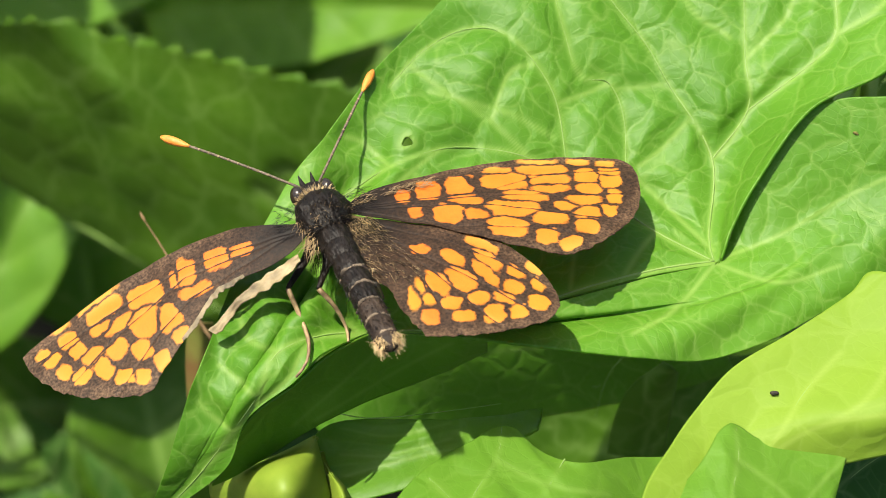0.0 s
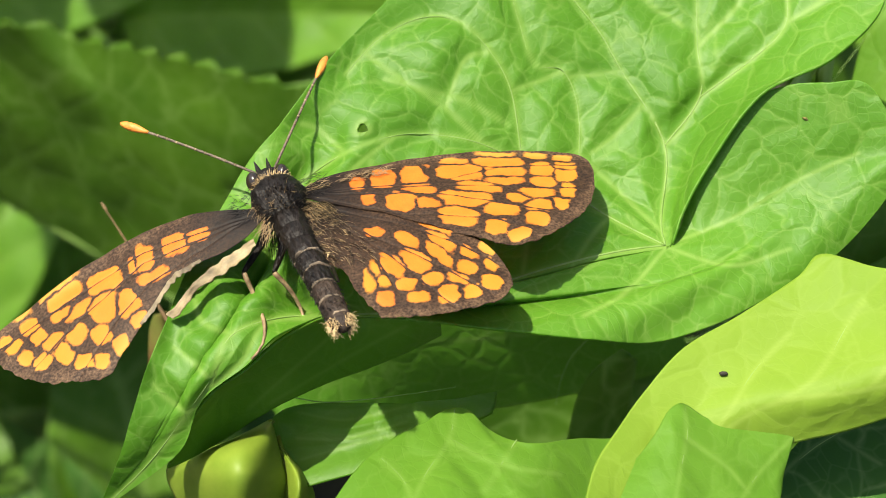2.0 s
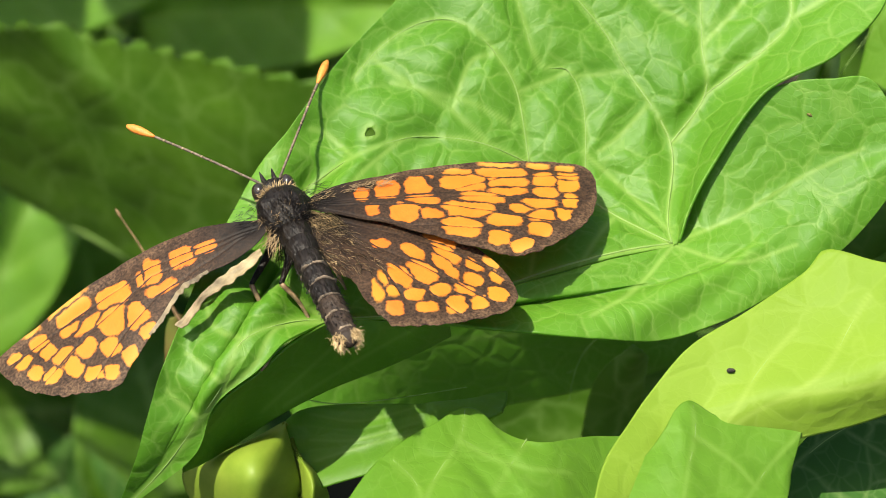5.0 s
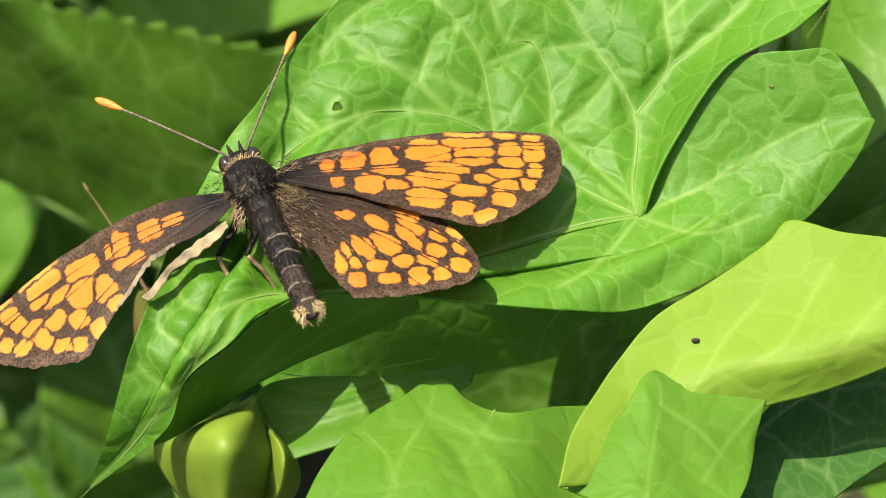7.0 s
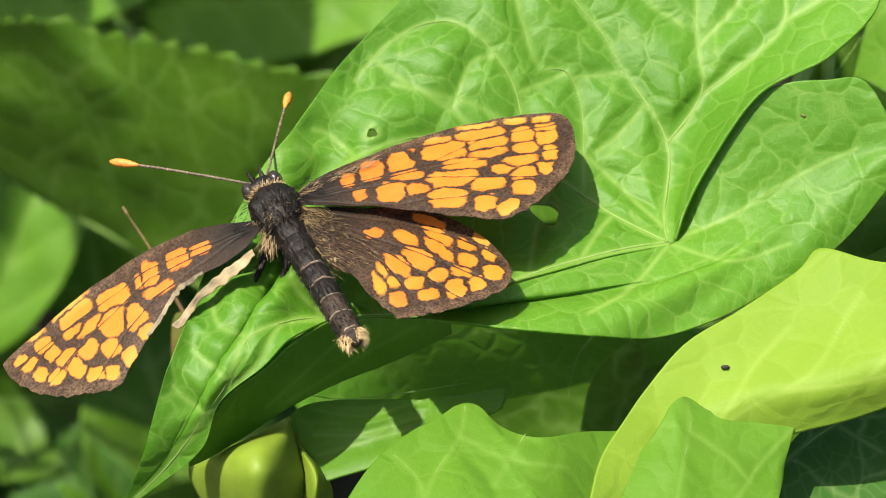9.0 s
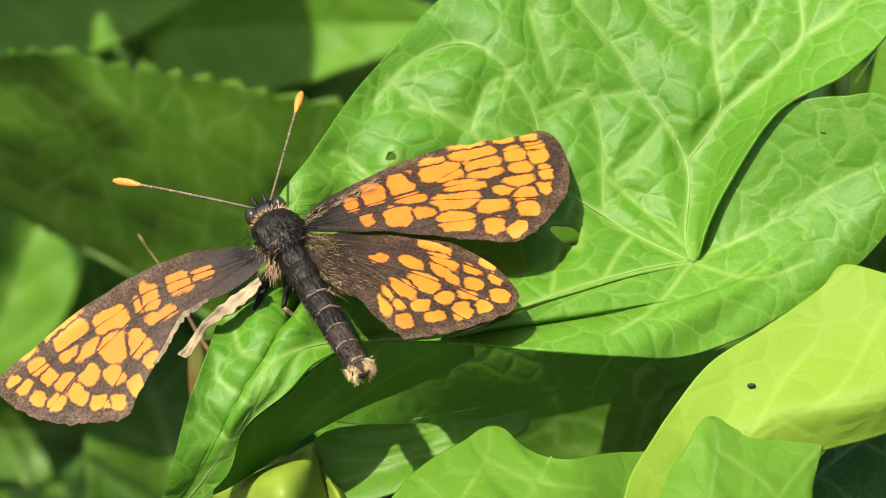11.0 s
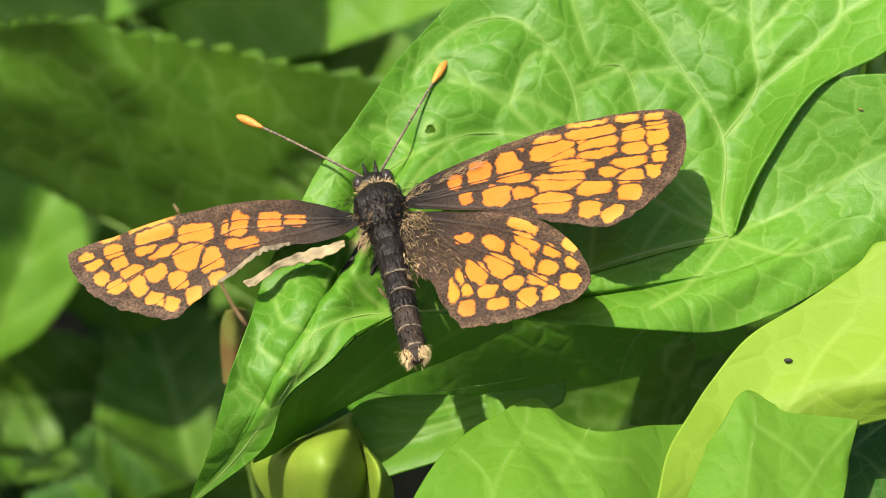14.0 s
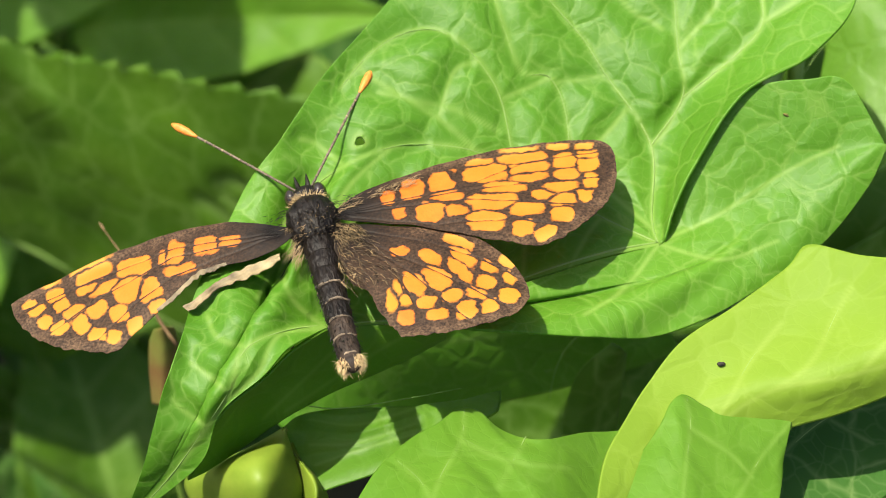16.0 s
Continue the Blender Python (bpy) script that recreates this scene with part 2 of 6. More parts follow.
def loft(rails, n_along, n_across):
    """A grid of points through several rails, smooth both ways."""
    lines = np.stack([spline(r, n_along) for r in rails], 1)
    at = np.linspace(0, len(rails) - 1, n_across)
    if len(rails) == 2:
        u = at[None, :, None]
        return lines[:, :1] * (1 - u) + lines[:, 1:] * u
    q = np.concatenate([2 * lines[:, :1] - lines[:, 1:2], lines, 2 * lines[:, -1:] - lines[:, -2:-1]], 1)
    i = np.minimum(at.astype(int), len(rails) - 2)
    u = (at - i)[None, :, None]
    a, b, c, d = q[:, i], q[:, i + 1], q[:, i + 2], q[:, i + 3]
    return 0.5 * (2 * b + (c - a) * u + (2 * a - 5 * b + 4 * c - d) * u**2 + (3 * b - a - 3 * c + d) * u**3)


def grid_normals(g):
    nrm = np.cross(np.gradient(g, axis=0), np.gradient(g, axis=1))
    return nrm / (np.linalg.norm(nrm, axis=2, keepdims=True) + 1e-12)


def grid_faces(n, m):
    i = np.arange(n * m).reshape(n, m)
    return np.stack([i[:-1, :-1], i[1:, :-1], i[1:, 1:], i[:-1, 1:]], -1).reshape(-1, 4)


def mesh_of(name, verts, faces, material, smooth=True):
    me = bpy.data.meshes.new(name)
    me.from_pydata([tuple(v) for v in verts], [], [tuple(f) for f in faces])
    me.materials.append(material)
    if smooth:
        me.polygons.foreach_set("use_smooth", [True] * len(me.polygons))
    me.update()
    return me


def set_attribute(me, name, values):
    a = me.attributes.new(name, "FLOAT", "POINT")
    a.data.foreach_set("value", np.asarray(values, np.float32))


def part(name, me, parent, label="", at=None):
    ob = new(name, me)
    ob.parent = parent
    if at is not None:
        ob.matrix_basis = at
    return tagged(ob, label)


def distance_to(lines, pts):
    """Distance in the sheet (x, y) from points to the nearest of several polylines."""
    d = np.full(len(pts), 1e9)
    for line in lines:
        p = np.array(line)[:, :2]
        for a, b in zip(p[:-1], p[1:]):
            ab = b - a
            u = np.clip(((pts[:, :2] - a) @ ab) / (ab @ ab + 1e-12), 0, 1)
            d = np.minimum(d, np.linalg.norm(pts[:, :2] - a - u[:, None] * ab, axis=1))
    return d


def tube(points, radii, sides=7, caps=True):
    """Verts and faces of a tapering tube along points."""
    p = np.array(points, float)
    n = len(p)
    r = np.interp(np.linspace(0, 1, n), np.linspace(0, 1, len(radii)), radii)
    tan = np.gradient(p, axis=0)
    tan /= np.linalg.norm(tan, axis=1, keepdims=True) + 1e-12
    ref = np.array([0.13, 0.31, 0.94])
    side = np.cross(tan, ref)
    side /= np.linalg.norm(side, axis=1, keepdims=True) + 1e-12
    up = np.cross(side, tan)
    ang = np.linspace(0, 2 * np.pi, sides, endpoint=False)
    ring = p[:, None] + r[:, None, None] * (np.cos(ang)[None, :, None] * side[:, None] + np.sin(ang)[None, :, None] * up[:, None])
    verts = ring.reshape(-1, 3)
    faces = []
    for i in range(n - 1):
        for j in range(sides):
            k = (j + 1) % sides
            faces.append((i * sides + j, i * sides + k, (i + 1) * sides + k, (i + 1) * sides + j))
    if caps:
        faces.append(tuple(range(sides - 1, -1, -1)))
        faces.append(tuple(range((n - 1) * sides, n * sides)))
    return verts, faces


def tube_mesh(name, points, radii, material, sides=7, n=None):
    pts = spline(points, n or max(6, 4 * len(points))) * MM
    v, f = tube(pts, [r * MM for r in radii], sides)
    return mesh_of(name, v, f, material)


def blade_mesh(name, rails, material, n, m, veins=(), quilt=0.0, wave=0.0, holes=(), thick=0.22, vein_width=0.17, teeth=0.0, tooth_count=0, fold=None, seed=0):
    """A leaf blade over rails given from margin to margin; every rail runs from stalk end to tip."""
    g = loft(rails, n, m)
    if teeth:
        k = np.arange(n) / n * tooth_count
        saw = 1 - (k % 1.0)
        for col, inner in ((0, 1), (-1, -2)):
            out = g[:, col] - g[:, col + (2 if col == 0 else -2)]
            out /= np.linalg.norm(out, axis=1, keepdims=True) + 1e-9
            g[:, col] += out * (saw[:, None] - 0.5) * teeth
    flat = g.reshape(-1, 3)
    nrm = grid_normals(g).reshape(-1, 3)
    if nrm[:, 2].mean() < 0:
        nrm = -nrm
    d = distance_to([spline(v, 40) for v in veins], flat) if veins else np.full(len(flat), 9.0)
    lift = quilt * (1 - np.exp(-((d / 1.25) ** 2)))
    if wave:
        lift = lift + wave * np.array([noise.noise(Vector((*(p * 0.085),)) + Vector((seed, 0, 0))) for p in flat])
    lift = lift.reshape(n, m)
    for _ in range(3 if n > 200 else 1):
        lift[1:-1] = (lift[:-2] + 2 * lift[1:-1] + lift[2:]) / 4
        lift[:, 1:-1] = (lift[:, :-2] + 2 * lift[:, 1:-1] + lift[:, 2:]) / 4
    g2 = g.copy()
    for _ in range(12 if n > 200 and not teeth else 0):
        g2[1:-1, :, 2] = (g2[:-2, :, 2] + 2 * g2[1:-1, :, 2] + g2[2:, :, 2]) / 4
        g2[:, 1:-1, 2] = (g2[:, :-2, 2] + 2 * g2[:, 1:-1, 2] + g2[:, 2:, 2]) / 4
    even = grid_normals(g2).reshape(-1, 3)
    even[even[:, 2] < 0] *= -1
    flat = (g2.reshape(-1, 3) if n > 200 and not teeth else flat) + (even if n > 200 else nrm) * lift.reshape(-1)[:, None]
    faces = grid_faces(n, m)
    keep = np.ones(len(faces), bool)
    rim = np.zeros(len(flat))
    for hx, hy, ha, hb, turn in holes:
        c, s = math.cos(turn), math.sin(turn)
        dx, dy = flat[:, 0] - hx, flat[:, 1] - hy
        u, v = (c * dx + s * dy) / ha, (c * dy - s * dx) / hb
        wob = 1 + 0.14 * np.sin(3 * np.arctan2(v, u) + hx)
        r = np.hypot(u, v) / wob
        inside = r[faces].mean(1) < 1
        keep &= ~inside
        edge = np.unique(faces[inside])
        edge = edge[np.isin(edge, np.unique(faces[keep]))]
        flat[edge, 0] = hx + dx[edge] / r[edge]
        flat[edge, 1] = hy + dy[edge] / r[edge]
        rim = np.maximum(rim, np.exp(-(((r - 1) * min(ha, hb) / 0.35) ** 2)))
    faces = faces[keep]
    count = len(flat)
    low = flat - nrm * thick
    verts = np.vstack([flat, low])
    edges = {}
    for f in faces:
        for a, b in zip(f, np.roll(f, -1)):
            if (b, a) in edges:
                del edges[(b, a)]
            else:
                edges[(a, b)] = 1
    sides = [(b, a, a + count, b + count) for a, b in edges]
    under = faces[:, ::-1] + count
    used = [tuple(int(i) for i in f) for f in faces] + [tuple(int(i) for i in f) for f in under] + sides
    me = mesh_of(name, verts * MM, used, material)
    vein = np.maximum(0.75 * np.exp(-((d / vein_width) ** 2)), rim * 0.8)
    set_attribute(me, "vein", np.r_[vein, vein])
    bm = bmesh.new()
    bm.from_mesh(me)
    loose = [v for v in bm.verts if not v.link_faces]
    bmesh.ops.delete(bm, geom=loose, context="VERTS")
    bm.to_mesh(me)
    bm.free()
    return me, flat.reshape(n, m, 3)


def thing(name, label, category, group="", kind="", at=None):
    ob = new(name)
    ob.empty_display_size = 0.005
    ob.matrix_basis = at or BOARD
    return tagged(ob, label, category, group, kind)


def height_on(g, x, y):
    """Height of a blade's sheet near (x, y)."""
    flat = g.reshape(-1, 3)
    d = (flat[:, 0] - x) ** 2 + (flat[:, 1] - y) ** 2
    near = np.argpartition(d, 14)[:14]
    w = 1 / (d[near] + 0.01)
    return (flat[near, 2] * w).sum() / w.sum()


def vein_part(parent, g, line, r0, r1, material, lift=0.05):
    p = spline(line, 60)
    p[:, 2] = [height_on(g, x, y) + lift for x, y in p[:, :2]]
    k = np.ones(5) / 5
    for _ in range(3):
        p[2:-2, 2] = np.convolve(p[:, 2], k, "valid")
    v, f = tube(p * MM, [r0 * MM, r1 * MM], 6)
    return part("vein", mesh_of("vein", v, f, material), parent)


# ---- ground ----
gm = bmesh.new()
bmesh.ops.create_grid(gm, x_segments=60, y_segments=60, size=60)
for v in gm.verts:
    v.co.z = 0.02 * noise.noise(v.co * 1.3)
me = bpy.data.meshes.new("ground")
gm.to_mesh(me)
gm.free()
me.materials.append(SOIL)
tagged(new("ground", me), "dark bare soil under the hedge plants", "ground", kind="structure")


# ---- the perch leaf ----
perch = thing("bindweed_leaf", "broad heart-shaped green leaf with two holes and folded edge", "leaf", "bindweed leaves")
UPPER = [(20.3, -0.6, -1.2), (23.0, 4.3, 0.0), (26.5, 9.5, 1.8), (31.6, 12.2, 2.4), (35.4, 17.0, 1.8), (33.9, 24.2, 0.0), (25.8, 29.7, -2.4), (13.2, 27.2, -2.4), (2.7, 20.4, -1.8), (-1.8, 16.2, -1.2), (-5.5, 12.4, -0.6), (-9.2, 7.3, 0.0), (-12.1, 2.9, -1.2), (-15.4, -3.6, 0.8), (-17.3, -8.6, 4.4), (-19.0, -14.6, 5.4), (-20.8, -19.2, 5.4)]
INNER = [(20.2, -0.7, -1.4), (21.7, 4.2, -3.0), (23.7, 10.5, -2.4), (26.3, 14.5, -1.2), (27.2, 19.1, -1.2), (24.8, 22.5, -1.8), (18.2, 23.1, -2.4), (11.1, 20.0, -1.8), (4.8, 15.0, -1.2), (0.7, 11.6, -1.0), (-2.6, 8.3, -0.6), (-5.5, 4.6, -1.0), (-8.5, 0.0, -1.6), (-11.4, -4.8, 2.3), (-14.3, -9.4, 4.7), (-17.4, -14.8, 5.4), (-20.8, -19.2, 5.4)]
MIDDLE = [(20.1, -0.9, -1.4), (19.7, 0.7, -2.2), (19.2, 2.1, -3.0), (17.5, 3.0, -3.4), (15.5, 3.4, -3.6), (12.5, 3.0, -3.6), (9.1, 2.2, -3.4), (5.7, 1.3, -3.0), (1.9, 0.0, -2.4), (-1.8, -1.6, -2.0), (-4.3, -2.9, -1.7), (-7.3, -3.6, 1.0), (-10.1, -5.6, 3.1), (-13.0, -8.7, 4.7), (-15.2, -12.2, 5.4), (-17.8, -16.0, 5.4), (-20.8, -19.3, 5.4)]
LOWER = [(20.0, -1.0, -1.2), (18.7, -1.2, -1.2), (16.4, -1.6, -1.2), (13.9, -2.2, -1.2), (11.4, -2.9, -1.2), (8.5, -3.6, -1.2), (6.0, -4.3, -1.2), (3.6, -5.1, -1.4), (0.7, -5.9, -1.8), (-2.2, -6.1, -1.6), (-4.3, -6.0, 0.1), (-5.8, -6.1, 1.9), (-8.3, -7.5, 3.8), (-10.4, -9.4, 4.7), (-13.5, -11.7, 5.4), (-15.2, -15.2, 5.4), (-20.7, -19.5, 5.4)]
VEINS = [
    [(19.9, -0.9, 0.0), (19.7, 0.9, 0.0), (20.1, 6.7, 0.0), (16.7, 12.3, 0.0), (15.0, 15.2, 0.0), (12.6, 18.1, 0.0), (9.7, 21.8, 0.0)],
    [(20.1, 6.7, 0.0), (22.6, 10.3, 0.0), (22.3, 14.0, 0.0), (22.2, 18.1, 0.0), (22.0, 22.2, 0.0)],
    [(22.6, 10.3, 0.0), (26.5, 13.2, 0.0), (28.6, 15.6, 0.0), (28.6, 19.7, 0.0)],
    [(19.9, -0.9, 0.0), (15.8, 1.3, 0.0), (11.3, 4.3, 0.0), (6.4, 6.7, 0.0), (2.7, 7.4, 0.0), (-0.2, 7.3, 0.0), (-3.9, 6.0, 0.0), (-7.5, 3.8, 0.0)],
    [(9.3, 5.5, 0.0), (8.4, 10.7, 0.0), (6.8, 13.6, 0.0), (5.0, 15.4, 0.0), (3.1, 16.2, 0.0), (0.7, 15.8, 0.0), (-1.8, 14.2, 0.0), (-3.9, 11.9, 0.0)],
    [(13.6, 3.3, 0.0), (13.5, 9.3, 0.0), (12.3, 12.3, 0.0), (10.1, 12.8, 0.0), (8.9, 16.0, 0.0), (8.2, 18.5, 0.0)],
    [(19.9, -0.9, 0.0), (16.2, -1.4, 0.0), (11.3, -2.6, 0.0), (6.0, -4.3, 0.0), (0.7, -5.8, 0.0), (-3.9, -6.0, 0.0)],
    [(3.5, 9.3, 0.0), (-1.0, 12.3, 0.0), (-2.6, 13.6, 0.0)],
    [(8.2, 8.2, 0.0), (4.8, 9.9, 0.0), (1.9, 10.7, 0.0), (-1.0, 11.5, 0.0)],
    [(19.9, 0.0, 0.0), (16.2, 3.7, 0.0), (13.4, 6.2, 0.0)],
    [(-4.3, -6.0, 0.0), (-8.4, -6.1, 0.0), (-11.6, -7.3, 0.0), (-12.9, -10.2, 0.0), (-14.5, -12.5, 0.0), (-17.4, -16.2, 0.0), (-21.4, -20.0, 0.0)],
    [(-9.2, -1.2, 0.0), (-8.0, -4.1, 0.0), (-5.9, -6.1, 0.0)],
    [(-5.9, -6.1, 0.0), (-9.2, -6.5, 0.0), (-10.8, -9.0, 0.0), (-12.9, -10.6, 0.0)],
    [(-3.9, 6.0, 0.0), (-5.9, 7.8, 0.0), (-7.1, 8.2, 0.0)],
    [(-0.2, 7.3, 0.0), (-3.4, 4.6, 0.0), (-5.9, 0.9, 0.0), (-7.5, -2.4, 0.0)],
    [(16.7, 12.3, 0.0), (13.4, 11.9, 0.0), (12.3, 12.3, 0.0)],
    [(18.3, 9.7, 0.0), (16.2, 7.4, 0.0), (14.6, 6.2, 0.0)],
    [(21.2, 15.6, 0.0), (18.7, 17.3, 0.0), (17.1, 19.7, 0.0)],
    [(22.3, 14.0, 0.0), (25.3, 17.3, 0.0), (26.1, 20.5, 0.0)],
    [(22.6, 10.3, 0.0), (21.2, 7.8, 0.0), (20.1, 6.7, 0.0)],
    [(6.4, 6.7, 0.0), (4.8, 8.2, 0.0), (3.5, 9.3, 0.0)],
    [(15.8, 1.3, 0.0), (14.6, 0.0, 0.0), (13.0, -2.4, 0.0)],
    [(11.3, 4.3, 0.0), (10.1, 0.9, 0.0), (9.3, -3.2, 0.0)],
    [(28.6, 15.6, 0.0), (31.4, 17.3, 0.0), (33.5, 19.7, 0.0)],
    [(8.4, 10.7, 0.0), (10.5, 11.5, 0.0), (12.3, 12.3, 0.0)],
    [(6.8, 13.6, 0.0), (4.8, 12.8, 0.0), (3.5, 9.3, 0.0)],
    [(-7.5, 3.8, 0.0), (-9.2, 0.9, 0.0), (-10.0, -2.4, 0.0)],
    [(-5.9, 0.9, 0.0), (-9.2, -1.2, 0.0), (-10.8, -3.7, 0.0)],
    [(-12.9, -10.2, 0.0), (-14.5, -9.0, 0.0), (-15.7, -8.2, 0.0)],
    [(-11.6, -7.3, 0.0), (-13.7, -6.5, 0.0), (-14.5, -4.9, 0.0)],
    [(-14.5, -12.5, 0.0), (-16.2, -11.4, 0.0), (-17.0, -10.6, 0.0)],
]
UPPER, INNER, MIDDLE, LOWER = sloped([UPPER, INNER, MIDDLE, LOWER], perch_slope)
VEINS = sloped(VEINS, perch_slope)
HOLES = [(*perch_slope((-2.6, 7.8, -0.6))[:2], 0.4, 0.36, 0.3), (*perch_slope((10.6, 1.5, -3.5))[:2], 1.15, 0.7, -0.5)]
blade, perch_grid = blade_mesh("blade", [UPPER, INNER, MIDDLE, LOWER], LEAF, 520, 260, VEINS, quilt=0.6, wave=0.3, vein_width=0.22, holes=HOLES)
part("blade", blade, perch)
for line, r0, r1 in zip(VEINS[:7] + VEINS[10:11], (0.3, 0.2, 0.18, 0.26, 0.18, 0.16, 0.3, 0.22), (0.1, 0.08, 0.07, 0.1, 0.07, 0.07, 0.2, 0.1)):
    vein_part(perch, perch_grid, line, r0 * 0.3, r1 * 0.3, VEIN, -0.01)
# the basal lobe beyond the stalk
lobe, lobe_grid = blade_mesh("basal_lobe", sloped([[(20.4, -0.7, -2.2), (21.5, 1.1, -2.2), (22.6, 5.1, -1.0), (25.6, 9.4, 0.6), (28.2, 10.7, 1.1), (31.2, 10.9, 1.5), (34.2, 10.6, 1.9), (36.6, 6.1, 2.4)], [(20.2, -0.9, -1.4), (22.6, -0.4, -1.2), (25.4, 1.3, -0.6), (28.5, 3.3, 0.2), (31.2, 4.9, 1.0), (33.5, 5.7, 1.4), (35.4, 5.9, 1.9), (36.7, 5.8, 2.4)], [(19.8, -1.1, -1.2), (17.2, -3.3, -0.7), (21.2, -3.2, 0.0), (25.1, -1.6, 0.6), (29.1, 0.4, 1.2), (31.8, 2.1, 1.7), (34.5, 4.1, 2.2), (36.8, 5.7, 2.4)], [(15.1, -2.0, -1.0), (8.9, -3.7, -0.7), (4.0, -5.5, -1.0), (0.7, -6.3, -1.2), (4.8, -7.0, -0.6), (9.7, -7.5, 0.0), (14.1, -7.9, 0.4), (18.6, -8.1, 0.6), (22.6, -7.0, 0.8), (26.6, -4.9, 1.2), (31.8, -1.5, 1.6), (35.3, 2.5, 2.0), (36.9, 5.6, 2.4)]], lobe_slope), LEAF, 260, 170, sloped([[(19.9, -0.9, 0.0), (24.4, 0.9, 0.0), (29.4, 3.9, 0.0), (33.5, 5.8, 0.0)], [(19.9, -1.0, 0.0), (24.4, -2.4, 0.0), (28.5, -1.2, 0.0)], [(19.9, -1.1, 0.0), (17.1, -4.1, 0.0), (13.8, -6.1, 0.0)], [(19.9, -0.9, 0.0), (16.2, -1.4, 0.0), (11.3, -2.6, 0.0), (6.0, -4.3, 0.0), (0.7, -5.8, 0.0)]], lobe_slope), quilt=0.22, wave=0.25, seed=5)
part("basal_lobe", lobe, perch)
# the front half, folded down past the fold line
strip, _ = blade_mesh("folded_edge", sloped([[(3.3, -6.5, -1.9), (0.7, -6.4, -2.2), (-2.3, -6.2, -2.0), (-4.3, -6.1, -0.4), (-5.8, -6.2, 1.7), (-8.3, -7.6, 3.5), (-10.4, -9.5, 4.3), (-13.5, -11.8, 5.0), (-15.9, -16.1, 5.0)], [(3.3, -6.9, -3.8), (0.7, -7.5, -3.8), (-2.3, -8.0, -3.2), (-5.1, -8.6, -1.4), (-7.5, -9.6, 0.8), (-9.9, -11.0, 1.6), (-12.2, -12.8, 2.2), (-14.1, -14.3, 3.6), (-16.0, -16.2, 4.7)], [(3.3, -7.6, -6.0), (0.7, -8.9, -6.0), (-2.3, -10.1, -5.2), (-5.6, -11.2, -2.3), (-8.4, -12.4, -0.1), (-10.8, -13.7, 0.1), (-13.2, -15.1, 1.0), (-14.9, -16.0, 3.4), (-16.2, -16.5, 4.3)]], perch_slope), LEAF_FRONT, 110, 40, sloped([[(0.7, -6.9, 0.0), (-3.4, -9.0, 0.0), (-9.2, -12.3, 0.0)], [(-3.4, -6.1, 0.0), (-7.5, -9.8, 0.0), (-10.8, -12.7, 0.0)]], perch_slope), quilt=0.15, wave=0.2, seed=9)
part("folded_edge", strip, perch)
part("petiole", tube_mesh("petiole", [(20.9, -0.7, -3.6), (22.4, 0.0, -7.2), (28.8, 5.2, -16.8), (35.2, 13.8, -24.0), (38.8, 19.5, -30.0), (43.0, 30.0, -42.0)], [0.55, 0.7, 0.75], STEM, 8), perch, "pale green petiole")


# ---- the leaves in front ----
def simple_leaf(name, label, rails, material, n=120, m=60, veins=(), group="bindweed leaves", slope=None, **more):
    if slope:
        rails, veins = sloped(rails, slope), sloped(veins, slope)
    ob = thing(name, label, "leaf", group)
    me, g = blade_mesh("blade", rails, material, n, m, veins, **more)
    part("blade", me, ob)
    for line in veins:
        vein_part(ob, g, line, 0.045, 0.025, VEIN, -0.06)
    return ob, g


young, young_grid = simple_leaf("bindweed_leaf", "bright yellow-green young bindweed leaf with a tiny dark speck", [
    [(13.1, -20.2, 6.0), (14.2, -16.5, 4.8), (16.2, -13.7, 3.6), (18.0, -11.4, 2.4), (20.8, -8.4, 1.8), (25.0, -6.0, 1.2), (29.1, -3.2, 1.2), (30.7, -1.5, 1.8), (34.1, -2.5, 3.6), (37.2, -3.1, 6.0), (42.6, -4.5, 8.4)],
    [(14.8, -20.4, 4.8), (17.3, -17.1, 3.6), (19.5, -14.4, 2.4), (22.1, -11.7, 1.8), (24.9, -10.1, 1.8), (28.1, -8.4, 1.8), (31.2, -7.2, 2.4), (34.1, -6.7, 3.6), (37.2, -6.6, 6.0), (39.2, -6.5, 7.2), (42.7, -6.0, 9.0)],
    [(16.2, -20.6, 3.6), (19.1, -18.0, 2.4), (21.7, -15.7, 1.8), (24.0, -13.4, 2.4), (26.6, -12.2, 3.0), (29.3, -11.7, 3.6), (31.5, -11.1, 4.2), (34.1, -10.2, 4.8), (36.9, -9.3, 6.0), (39.0, -8.4, 7.8), (42.9, -7.5, 9.6)],
    [(17.5, -20.9, 2.4), (21.0, -18.6, 1.2), (23.9, -16.7, 0.6), (27.2, -15.9, 0.6), (29.9, -15.2, 1.2), (32.6, -14.5, 1.8), (35.2, -13.6, 2.4), (37.6, -12.5, 3.6), (39.6, -11.8, 4.8), (41.1, -10.8, 7.2), (43.6, -9.8, 9.6)]],
    LEAF_YOUNG, veins=[[(23.2, -14.7, 0.0), (27.3, -12.3, 0.0), (33.5, -11.2, 0.0), (41.7, -8.6, 0.0)], [(27.3, -12.3, 0.0), (30.2, -10.2, 0.0), (33.5, -4.9, 0.0)], [(23.2, -14.3, 0.0), (25.5, -10.6, 0.0), (28.5, -7.3, 0.0)], [(33.5, -11.2, 0.0), (36.7, -7.3, 0.0), (39.2, -4.9, 0.0)]], slope=front_slope, wave=0.5, seed=2)
